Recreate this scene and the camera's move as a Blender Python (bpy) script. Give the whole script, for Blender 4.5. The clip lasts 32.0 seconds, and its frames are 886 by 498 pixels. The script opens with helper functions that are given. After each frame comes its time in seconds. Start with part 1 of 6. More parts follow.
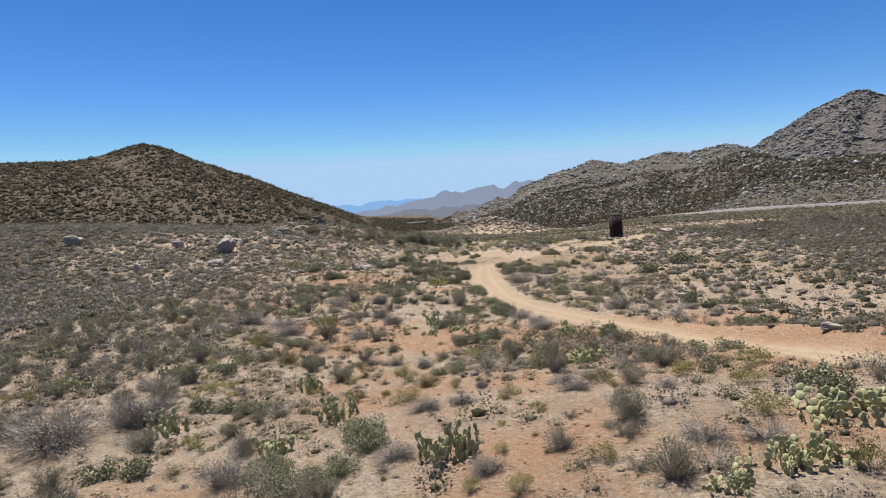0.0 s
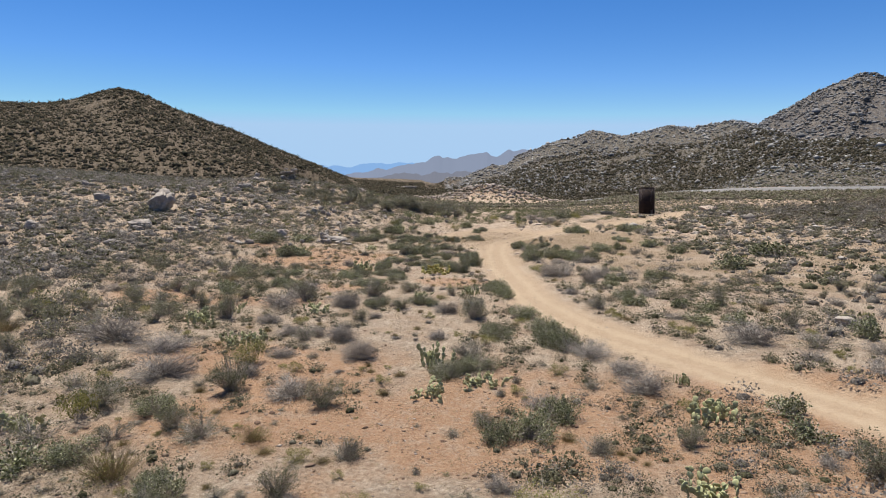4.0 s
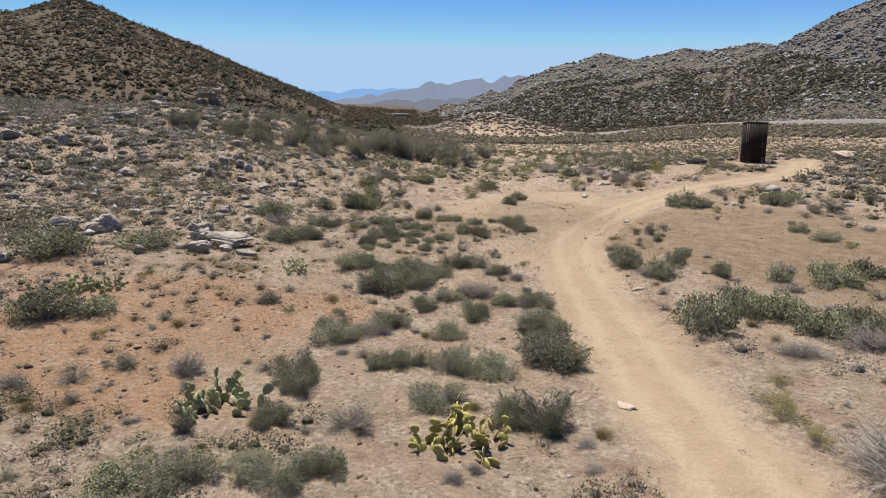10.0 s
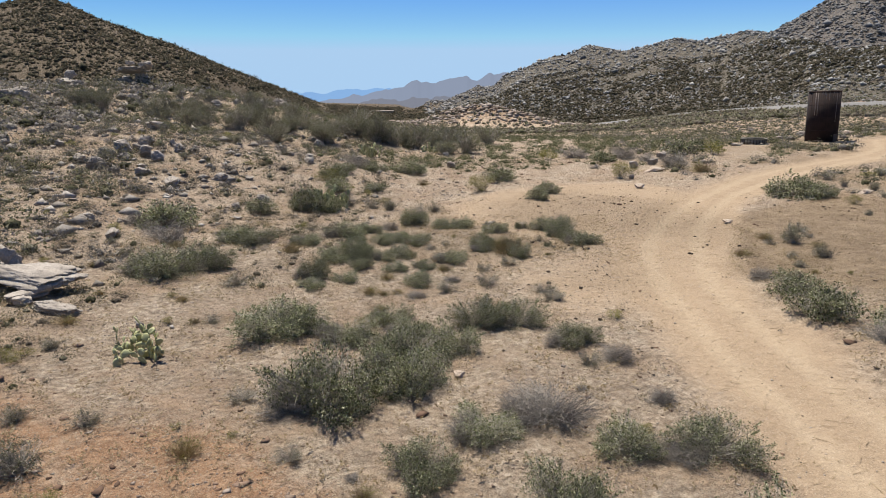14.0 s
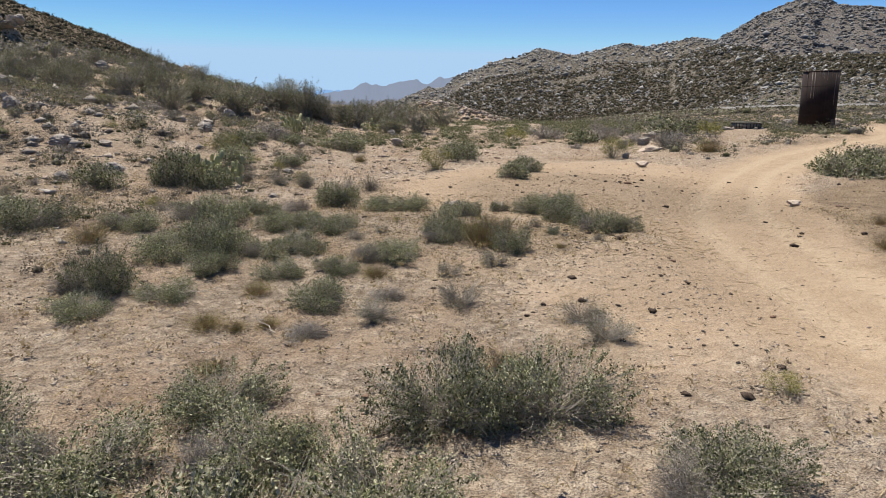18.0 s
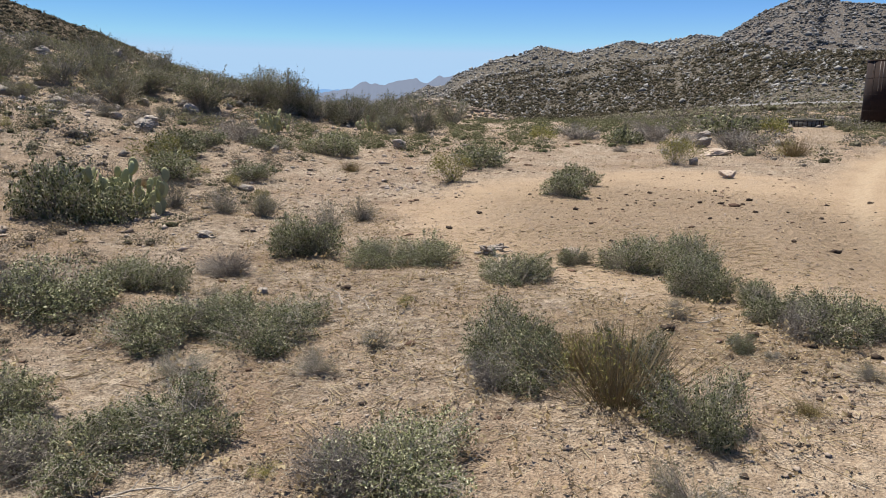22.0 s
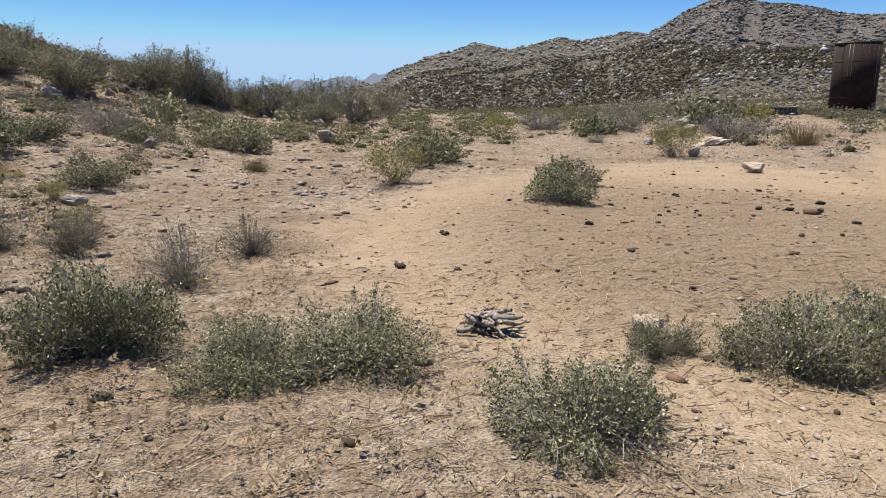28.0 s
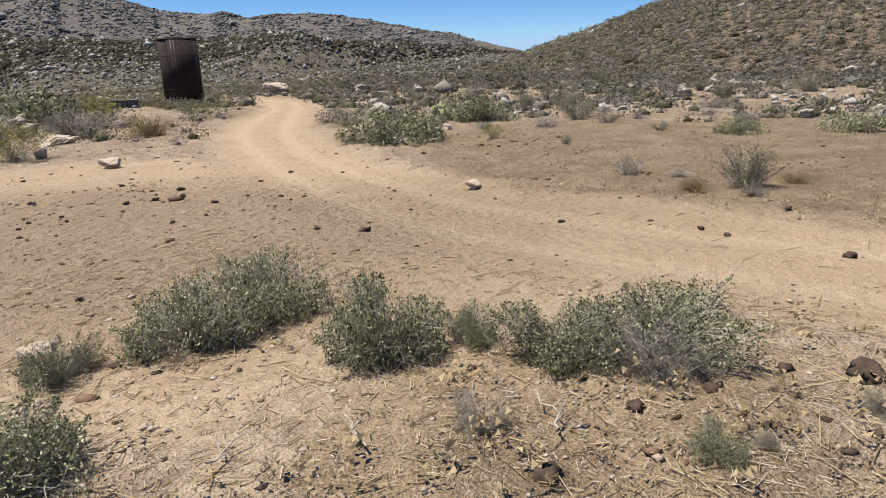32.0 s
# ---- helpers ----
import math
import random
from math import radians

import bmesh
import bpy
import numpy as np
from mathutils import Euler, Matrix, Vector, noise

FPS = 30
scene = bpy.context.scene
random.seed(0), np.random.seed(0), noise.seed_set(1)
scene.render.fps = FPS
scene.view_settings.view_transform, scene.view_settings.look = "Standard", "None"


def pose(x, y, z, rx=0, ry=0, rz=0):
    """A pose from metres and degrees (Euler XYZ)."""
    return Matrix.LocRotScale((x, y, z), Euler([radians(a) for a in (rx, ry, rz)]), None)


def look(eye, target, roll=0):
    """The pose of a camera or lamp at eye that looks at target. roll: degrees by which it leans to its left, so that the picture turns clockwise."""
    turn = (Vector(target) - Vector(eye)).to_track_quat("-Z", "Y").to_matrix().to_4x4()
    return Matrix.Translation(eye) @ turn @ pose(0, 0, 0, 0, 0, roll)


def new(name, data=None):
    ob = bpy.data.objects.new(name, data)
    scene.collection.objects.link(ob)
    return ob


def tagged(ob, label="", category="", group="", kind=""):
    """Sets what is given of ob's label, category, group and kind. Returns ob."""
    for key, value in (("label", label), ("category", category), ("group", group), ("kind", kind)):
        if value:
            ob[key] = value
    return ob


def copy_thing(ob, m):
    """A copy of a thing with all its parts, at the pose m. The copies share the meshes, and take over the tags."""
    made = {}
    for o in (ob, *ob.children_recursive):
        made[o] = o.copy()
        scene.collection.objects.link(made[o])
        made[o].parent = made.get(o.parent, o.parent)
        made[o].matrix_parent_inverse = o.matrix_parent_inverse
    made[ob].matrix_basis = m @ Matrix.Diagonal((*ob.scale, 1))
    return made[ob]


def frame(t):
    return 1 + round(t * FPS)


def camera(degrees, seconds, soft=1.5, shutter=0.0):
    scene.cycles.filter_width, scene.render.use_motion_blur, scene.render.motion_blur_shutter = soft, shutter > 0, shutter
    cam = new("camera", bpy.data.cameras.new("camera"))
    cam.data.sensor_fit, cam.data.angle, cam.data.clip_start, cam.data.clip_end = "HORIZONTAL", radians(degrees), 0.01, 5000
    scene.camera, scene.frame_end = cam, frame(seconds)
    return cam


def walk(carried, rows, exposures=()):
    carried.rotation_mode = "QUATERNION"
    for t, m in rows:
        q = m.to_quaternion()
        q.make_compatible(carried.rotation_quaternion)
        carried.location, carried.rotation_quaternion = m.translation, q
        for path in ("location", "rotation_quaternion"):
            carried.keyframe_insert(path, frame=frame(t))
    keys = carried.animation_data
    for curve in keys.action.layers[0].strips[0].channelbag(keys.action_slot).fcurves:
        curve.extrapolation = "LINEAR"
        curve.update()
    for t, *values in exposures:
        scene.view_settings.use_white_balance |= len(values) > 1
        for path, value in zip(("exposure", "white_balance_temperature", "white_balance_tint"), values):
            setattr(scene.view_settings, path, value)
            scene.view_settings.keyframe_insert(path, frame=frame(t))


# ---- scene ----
cam = camera(69.7, 32.0, 1.0)
PATH = [
    (0, (18.999, -109.467, 11.489), (18.683, -107.498, 11.333), -3.0),
    (0.5, (18.633, -107.057, 11.571), (18.332, -105.086, 11.414), -1.4),
    (1, (18.217, -104.366, 11.532), (17.924, -102.394, 11.375), -0.5),
    (1.5, (17.57, -101.457, 11.362), (17.278, -99.484, 11.204), -0.3),
    (2, (16.925, -98.337, 11.111), (16.635, -96.365, 10.936), -0.2),
    (2.5, (16.231, -95.0, 10.868), (15.943, -93.03, 10.675), -0.2),
    (4.5, (12.689, -79.565, 10.005), (12.412, -77.603, 9.729), -0.1),
    (5, (11.832, -75.335, 10.001), (11.559, -73.374, 9.722), 0.1),
    (5.5, (10.966, -71.007, 10.009), (10.695, -69.045, 9.728), 0.2),
    (6, (10.163, -66.794, 9.977), (9.894, -64.833, 9.691), 0.3),
    (6.5, (9.391, -62.669, 9.991), (9.123, -60.712, 9.678), 0.3),
    (7, (8.755, -59.023, 9.975), (8.488, -57.071, 9.632), 0.3),
    (7.5, (8.109, -55.375, 10.0), (7.846, -53.428, 9.623), 0.3),
    (8, (7.662, -52.038, 9.926), (7.402, -50.097, 9.518), 0.3),
    (8.5, (7.246, -48.75, 9.751), (6.988, -46.816, 9.313), 0.2),
    (9, (6.812, -45.686, 9.618), (6.557, -43.758, 9.151), 0.3),
    (9.5, (6.371, -42.827, 9.538), (6.119, -40.902, 9.058), 0.3),
    (10, (5.967, -40.087, 9.164), (5.716, -38.163, 8.683), 0.3),
    (10.5, (5.557, -37.554, 8.579), (5.308, -35.629, 8.097), 0.3),
    (11, (5.158, -35.082, 7.924), (4.91, -33.157, 7.441), 0.3),
    (11.5, (4.747, -32.719, 7.42), (4.504, -30.794, 6.937), 0.4),
    (12, (4.361, -30.474, 7.045), (4.12, -28.548, 6.562), 0.4),
    (12.5, (4.047, -28.337, 6.659), (3.806, -26.412, 6.176), 0.5),
    (13, (3.751, -26.333, 6.306), (3.511, -24.407, 5.823), 0.6),
    (13.5, (3.43, -24.435, 6.101), (3.195, -22.508, 5.619), 0.5),
    (14, (3.079, -22.65, 6.0), (2.861, -20.721, 5.516), -0.9),
    (14.5, (2.817, -21.005, 5.617), (2.645, -19.071, 5.137), -3.3),
    (15, (2.65, -19.48, 4.822), (2.534, -17.543, 4.337), -1.7),
    (15.5, (2.548, -18.08, 4.099), (2.468, -16.142, 3.613), 0.6),
    (17.5, (2.391, -13.241, 3.122), (2.328, -11.299, 2.648), 0.2),
    (18, (2.279, -12.138, 3.014), (2.217, -10.196, 2.541), 0.2),
    (18.5, (2.167, -11.021, 2.963), (2.103, -9.079, 2.489), 0.1),
    (19, (2.047, -9.96, 2.871), (1.987, -8.018, 2.399), 0.1),
    (19.5, (1.888, -8.828, 2.827), (1.824, -6.886, 2.354), 0.1),
    (20, (1.723, -7.771, 2.857), (1.66, -5.829, 2.383), 0.1),
    (20.5, (1.591, -6.753, 2.794), (1.528, -4.811, 2.319), 0.0),
    (21, (1.495, -5.794, 2.776), (1.431, -3.852, 2.3), 0.0),
    (21.5, (1.394, -4.771, 2.691), (1.33, -2.829, 2.215), 0.1),
    (22, (1.265, -3.671, 2.555), (1.204, -1.729, 2.079), 0.1),
    (22.5, (1.077, -2.585, 2.455), (1.021, -0.643, 1.98), 0.0),
    (23, (0.917, -1.567, 2.337), (0.873, 0.375, 1.861), -0.3),
    (23.5, (0.808, -0.612, 2.14), (0.799, 1.331, 1.665), -1.5),
    (24, (0.794, 0.301, 1.863), (0.838, 2.244, 1.388), -2.1),
    (24.5, (0.781, 1.112, 1.691), (0.859, 3.052, 1.215), -0.7),
    (25, (0.771, 1.851, 1.714), (0.859, 3.791, 1.236), -0.0),
    (25.5, (0.72, 2.482, 1.755), (0.807, 4.422, 1.276), -0.1),
    (27.5, (0.935, 2.984, 1.765), (1.021, 4.923, 1.282), -0.1),
    (28, (0.961, 2.947, 1.76), (1.09, 4.884, 1.277), -0.1),
    (28.5, (0.927, 2.922, 1.74), (1.128, 4.852, 1.257), -0.2),
    (29, (0.885, 2.888, 1.772), (1.156, 4.81, 1.287), -0.2),
    (29.5, (0.873, 2.886, 1.782), (1.238, 4.791, 1.297), -0.4),
    (30, (0.899, 2.894, 1.792), (1.436, 4.758, 1.305), -0.7),
    (30.5, (0.918, 2.935, 1.802), (1.78, 4.672, 1.31), -1.1),
    (31, (0.959, 2.949, 1.816), (2.138, 4.485, 1.313), -1.1),
    (31.5, (0.983, 2.929, 1.803), (2.411, 4.231, 1.287), -1.0),
    (32, (0.955, 2.879, 1.808), (2.576, 3.926, 1.285), -1.1),
]
walk(cam, [(t, look(eye, target, roll)) for t, eye, target, roll in PATH], exposures=[(0.0, 0.7, 6500, 10), (9.0, 0.67, 6580, 10), (14.0, 0.7, 6620, 9), (32.0, 0.78, 6650, 9)])

# ---- sky and sun ----
world = bpy.data.worlds.new("sky")
scene.world = world
world.use_nodes = True
wn = world.node_tree.nodes
sky = wn.new("ShaderNodeTexSky")
sky.sky_type, sky.sun_disc = "NISHITA", False
sky.sun_elevation, sky.sun_rotation = radians(68), radians(-37)
sky.altitude, sky.air_density, sky.dust_density, sky.ozone_density = 900, 0.75, 0.0, 3.2
wn["Background"].inputs[1].default_value = 0.08
tone = wn.new("ShaderNodeHueSaturation")
tone.inputs["Hue"].default_value = 0.507
tone.inputs["Saturation"].default_value, tone.inputs["Value"].default_value = 1.3, 1.0
world.node_tree.links.new(sky.outputs[0], tone.inputs["Color"])
haze = wn.new("ShaderNodeVectorMath")  # the haze at the foot of the sky stays bluish
haze.operation = "MINIMUM"
haze.inputs[1].default_value = (3.15, 4.75, 6.8)
world.node_tree.links.new(tone.outputs[0], haze.inputs[0])
world.node_tree.links.new(haze.outputs[0], wn["Background"].inputs[0])
sun = new("sun", bpy.data.lights.new("sun", "SUN"))
sun.data.energy, sun.data.angle, sun.data.color = 5.0, radians(0.53), (1.0, 0.945, 0.86)
sun.matrix_world = look((-22, 30, 92), (0, 0, 0))


# ---- materials ----
def material(name, rough=0.85, metal=0.0, spec=0.3):
    m = bpy.data.materials.new(name)
    m.use_nodes = True
    b = m.node_tree.nodes["Principled BSDF"]
    b.inputs["Roughness"].default_value, b.inputs["Metallic"].default_value = rough, metal
    b.inputs["Specular IOR Level"].default_value = spec
    return m, m.node_tree.nodes, m.node_tree.links, b


def node(nodes, kind, **inputs):
    n = nodes.new(kind)
    for key, value in inputs.items():
        n.inputs[key].default_value = value
    return n


def noise_of(nodes, links, where, scale, detail=4, rough=0.55):
    n = node(nodes, "ShaderNodeTexNoise", Scale=scale, Detail=detail, Roughness=rough)
    links.new(where, n.inputs["Vector"])
    return n.outputs[0]


def ramp(nodes, links, value, stops):
    r = nodes.new("ShaderNodeValToRGB")
    e = r.color_ramp.elements
    while len(e) < len(stops):
        e.new(0.5)
    for n, (at, c) in enumerate(stops):
        e[n].position, e[n].color = at, (c, c, c, 1) if isinstance(c, float) else (*c, 1)
    links.new(value, r.inputs[0])
    return r.outputs[0]


def mix(nodes, links, factor, a, b):
    n = nodes.new("ShaderNodeMix")
    n.data_type = "RGBA"
    for value, slot in ((factor, 0), (a, 6), (b, 7)):
        if isinstance(value, bpy.types.NodeSocket):
            links.new(value, n.inputs[slot])
        else:
            n.inputs[slot].default_value = value if slot == 0 else (*value, 1)
    return n.outputs[2]


def bump(nodes, links, shader, height, strength, distance):
    b = node(nodes, "ShaderNodeBump", Strength=strength, Distance=distance)
    links.new(height, b.inputs["Height"])
    links.new(b.outputs[0], shader.inputs["Normal"])
    return b


def foliage(name, colours, rough=0.75, spec=0.12, thin=0.35, leafy=0.0):
    """Leaves and twigs: every island takes a shade of its own, and every plant leans a little."""
    m, nodes, links, b = material(name, rough, spec=spec)
    g, o = nodes.new("ShaderNodeNewGeometry"), nodes.new("ShaderNodeObjectInfo")
    c = ramp(nodes, links, g.outputs["Random Per Island"], [(n / (len(colours) - 1), v) for n, v in enumerate(colours)])
    h = node(nodes, "ShaderNodeHueSaturation", Saturation=1.0)
    v = node(nodes, "ShaderNodeMapRange")
    v.inputs["To Min"].default_value, v.inputs["To Max"].default_value = 0.8, 1.2
    links.new(o.outputs["Random"], v.inputs["Value"])
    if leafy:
        # close foliage: clusters of leaves on the filled body of a bush, shade in the gaps painted dark
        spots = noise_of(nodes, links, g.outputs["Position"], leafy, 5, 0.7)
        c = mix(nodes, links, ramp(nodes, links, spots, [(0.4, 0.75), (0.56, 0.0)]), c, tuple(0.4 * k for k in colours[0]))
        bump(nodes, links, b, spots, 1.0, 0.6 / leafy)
    links.new(v.outputs[0], h.inputs["Value"])
    links.new(c, h.inputs["Color"])
    links.new(h.outputs[0], b.inputs["Base Color"])
    # thin leaves let some of the sun through
    through_leaf, both = nodes.new("ShaderNodeBsdfTranslucent"), nodes.new("ShaderNodeMixShader")
    links.new(h.outputs[0], through_leaf.inputs["Color"])
    both.inputs[0].default_value = thin
    links.new(b.outputs[0], both.inputs[1])
    links.new(through_leaf.outputs[0], both.inputs[2])
    links.new(both.outputs[0], nodes["Material Output"].inputs["Surface"])
    return m


def soil_material():
    m, nodes, links, b = material("desert_soil", 0.95, spec=0.08)
    p = nodes.new("ShaderNodeNewGeometry").outputs["Position"]
    wide, mid, fine, grit = (noise_of(nodes, links, p, s, d, 0.62) for s, d in ((0.38, 6), (1.1, 6), (6.0, 5), (40.0, 3)))

    def mask(name, soft=0.1):
        """A kind of ground whose edge is frayed by the grain of the soil."""
        n = nodes.new("ShaderNodeAttribute")
        n.attribute_name = name
        add, sub = nodes.new("ShaderNodeMath"), nodes.new("ShaderNodeMath")
        sub.operation, add.operation = "MULTIPLY_ADD", "ADD"
        sub.inputs[1].default_value, sub.inputs[2].default_value = 0.9, -0.45
        links.new(mid, sub.inputs[0])
        links.new(sub.outputs[0], add.inputs[0])
        links.new(n.outputs["Fac"], add.inputs[1])
        return ramp(nodes, links, add.outputs[0], [(0.5 - 2 * soft, 0.0), (0.5 + 2 * soft, 1.0)])

    soil = mix(nodes, links, ramp(nodes, links, mid, [(0.3, 0.0), (0.7, 1.0)]), (0.31, 0.222, 0.152), (0.48, 0.36, 0.252))
    straw = mix(nodes, links, ramp(nodes, links, fine, [(0.38, 0.0), (0.62, 1.0)]), (0.33, 0.254, 0.182), (0.61, 0.505, 0.385))
    c = mix(nodes, links, ramp(nodes, links, wide, [(0.4, 0.0), (0.56, 0.9)]), soil, straw)
    litter = ramp(nodes, links, noise_of(nodes, links, p, 1.7, 7, 0.72), [(0.5, 0.0), (0.62, 0.55)])
    c = mix(nodes, links, litter, c, (0.19, 0.148, 0.108))
    red = mix(nodes, links, ramp(nodes, links, fine, [(0.3, 0.0), (0.7, 1.0)]), (0.36, 0.2, 0.112), (0.5, 0.325, 0.2))
    c = mix(nodes, links, mask("red", 0.15), c, red)
    c = mix(nodes, links, ramp(nodes, links, noise_of(nodes, links, p, 0.9, 8, 0.75), [(0.5, 0.0), (0.6, 0.42)]), c, straw)
    brown = mix(nodes, links, ramp(nodes, links, mid, [(0.35, 0.0), (0.65, 1.0)]), (0.23, 0.165, 0.104), (0.36, 0.27, 0.175))
    c = mix(nodes, links, mask("trodden", 0.15), c, brown)
    sand = mix(nodes, links, ramp(nodes, links, mid, [(0.3, 0.0), (0.75, 1.0)]), (0.29, 0.213, 0.138), (0.36, 0.272, 0.184))
    worn = mix(nodes, links, ramp(nodes, links, fine, [(0.3, 0.0), (0.75, 1.0)]), (0.335, 0.254, 0.168), (0.4, 0.312, 0.214))
    sand = mix(nodes, links, mask("wheel_track", 0.12), sand, worn)
    on_sand = mask("sand", 0.24)
    c = mix(nodes, links, on_sand, c, sand)
    off_sand = ramp(nodes, links, on_sand, [(0.0, 1.0), (1.0, 0.52)])

    def less(value):
        """Fainter on the smooth driven sand."""
        n = nodes.new("ShaderNodeMath")
        n.operation = "MULTIPLY"
        links.new(value, n.inputs[0])
        links.new(off_sand, n.inputs[1])
        return n.outputs[0]

    scrub = mix(nodes, links, ramp(nodes, links, noise_of(nodes, links, p, 0.35, 6, 0.7), [(0.4, 0.0), (0.62, 1.0)]), (0.05, 0.04, 0.026), (0.088, 0.069, 0.047))
    c = mix(nodes, links, mask("hill"), c, scrub)
    stone = mix(nodes, links, ramp(nodes, links, noise_of(nodes, links, p, 0.22, 8, 0.75), [(0.42, 0.0), (0.6, 1.0)]), (0.036, 0.036, 0.028), (0.11, 0.105, 0.09))
    c = mix(nodes, links, mask("crag"), c, stone)
    # far mountain: distance haze is put into its colour as a neutral grey
    height = mix(nodes, links, ramp(nodes, links, noise_of(nodes, links, p, 0.12, 9, 0.85), [(0.44, 0.0), (0.56, 1.0)]), (0.036, 0.036, 0.037), (0.1, 0.098, 0.097))
    c = mix(nodes, links, mask("mountain"), c, height)
    for size, low, high, colour in ((9.0, 0.1, 0.17, (0.1, 0.07, 0.048)), (17.0, 0.12, 0.22, (0.56, 0.5, 0.42)), (24.0, 0.15, 0.24, (0.12, 0.085, 0.06))):
        speck = nodes.new("ShaderNodeTexVoronoi")
        speck.inputs["Scale"].default_value = size
        links.new(p, speck.inputs["Vector"])
        keep = nodes.new("ShaderNodeMath")
        keep.operation = "MULTIPLY"
        links.new(ramp(nodes, links, speck.outputs["Distance"], [(low, 0.8), (high, 0.0)]), keep.inputs[0])
        links.new(ramp(nodes, links, noise_of(nodes, links, p, size * 0.17, 3), [(0.5, 0.0), (0.6, 1.0)]), keep.inputs[1])
        c = mix(nodes, links, less(keep.outputs[0]), c, colour)
    c = mix(nodes, links, less(ramp(nodes, links, grit, [(0.38, 0.65), (0.52, 0.0)])), c, (0.14, 0.1, 0.068))
    c = mix(nodes, links, less(ramp(nodes, links, noise_of(nodes, links, p, 26.0, 3, 0.6), [(0.56, 0.0), (0.68, 0.55)])), c, (0.6, 0.5, 0.375))
    links.new(c, b.inputs["Base Color"])
    dents = nodes.new("ShaderNodeTexVoronoi")
    dents.inputs["Scale"].default_value = 5.5
    links.new(p, dents.inputs["Vector"])
    add, more = nodes.new("ShaderNodeMath"), nodes.new("ShaderNodeMath")
    add.operation = more.operation = "ADD"
    links.new(fine, add.inputs[0])
    links.new(grit, add.inputs[1])
    links.new(add.outputs[0], more.inputs[0])
    links.new(dents.outputs["Distance"], more.inputs[1])
    # hoof marks in the soft sand
    marks = nodes.new("ShaderNodeTexVoronoi")
    marks.feature, marks.inputs["Scale"].default_value, marks.inputs["Smoothness"].default_value = "SMOOTH_F1", 3.4, 0.3
    bent = nodes.new("ShaderNodeVectorMath")
    bent.operation = "MULTIPLY_ADD"
    sway = node(nodes, "ShaderNodeTexNoise", Scale=2.2, Detail=4)
    links.new(p, sway.inputs["Vector"])
    links.new(sway.outputs["Color"], bent.inputs[0])
    bent.inputs[1].default_value = (0.5, 0.5, 0.5)
    links.new(p, bent.inputs[2])
    links.new(bent.outputs[0], marks.inputs["Vector"])
    trod = nodes.new("ShaderNodeAttribute")
    trod.attribute_name = "pocked"
    deep, most = nodes.new("ShaderNodeMath"), nodes.new("ShaderNodeMath")
    deep.operation, most.operation = "MULTIPLY_ADD", "MAXIMUM"
    links.new(ramp(nodes, links, marks.outputs["Distance"], [(0.08, 0.0), (0.5, 0.5)]), deep.inputs[0])
    links.new(trod.outputs["Fac"], deep.inputs[1])
    links.new(more.outputs[0], deep.inputs[2])
    links.new(off_sand, most.inputs[0])
    links.new(ramp(nodes, links, trod.outputs["Fac"], [(0.0, 0.0), (1.0, 0.9)]), most.inputs[1])
    relief = bump(nodes, links, b, deep.outputs[0], 1.0, 0.11)
    links.new(most.outputs[0], relief.inputs["Strength"])
    return m


def stone_material(name, a, b_, dark, scale=3.0):
    m, nodes, links, b = material(name, 0.9, spec=0.2)
    p = nodes.new("ShaderNodeNewGeometry").outputs["Position"]
    o = nodes.new("ShaderNodeObjectInfo").outputs["Random"]
    big, small = noise_of(nodes, links, p, scale * 0.5, 6, 0.65), noise_of(nodes, links, p, scale * 9, 4)
    c = mix(nodes, links, ramp(nodes, links, big, [(0.35, 0.0), (0.65, 1.0)]), a, b_)
    c = mix(nodes, links, ramp(nodes, links, noise_of(nodes, links, p, scale * 1.7, 5, 0.7), [(0.56, 0.0), (0.7, 0.75)]), c, dark)
    c = mix(nodes, links, ramp(nodes, links, small, [(0.4, 0.35), (0.6, 0.0)]), c, dark)
    links.new(c, b.inputs["Base Color"])
    bump(nodes, links, b, small, 0.6, 0.03)
    return m


def island_material(name, colours, rough=0.9):
    m, nodes, links, b = material(name, rough, spec=0.2)
    g = nodes.new("ShaderNodeNewGeometry")
    c = ramp(nodes, links, g.outputs["Random Per Island"], [(n / (len(colours) - 1), v) for n, v in enumerate(colours)])
    n = noise_of(nodes, links, g.outputs["Position"], 7.0, 4)
    c = mix(nodes, links, ramp(nodes, links, n, [(0.35, 0.45), (0.65, 0.0)]), c, tuple(0.45 * v for v in colours[0]))
    links.new(c, b.inputs["Base Color"])
    bump(nodes, links, b, n, 0.4, 0.03)
    return m


def rust_material():
    m, nodes, links, b = material("rusted_steel", 0.9, 0.05)
    t = nodes.new("ShaderNodeTexCoord").outputs["Object"]
    st = nodes.new("ShaderNodeMapping")
    st.inputs["Scale"].default_value = (5.0, 5.0, 0.25)
    links.new(t, st.inputs[0])
    runs = noise_of(nodes, links, st.outputs[0], 1.6, 5, 0.6)
    blot = noise_of(nodes, links, t, 1.3, 6, 0.65)
    c = mix(nodes, links, ramp(nodes, links, blot, [(0.35, 0.0), (0.7, 1.0)]), (0.013, 0.0085, 0.008), (0.028, 0.016, 0.0135))
    c = mix(nodes, links, ramp(nodes, links, runs, [(0.52, 0.0), (0.72, 0.5)]), c, (0.045, 0.024, 0.018))
    links.new(c, b.inputs["Base Color"])
    bump(nodes, links, b, blot, 0.3, 0.02)
    return m


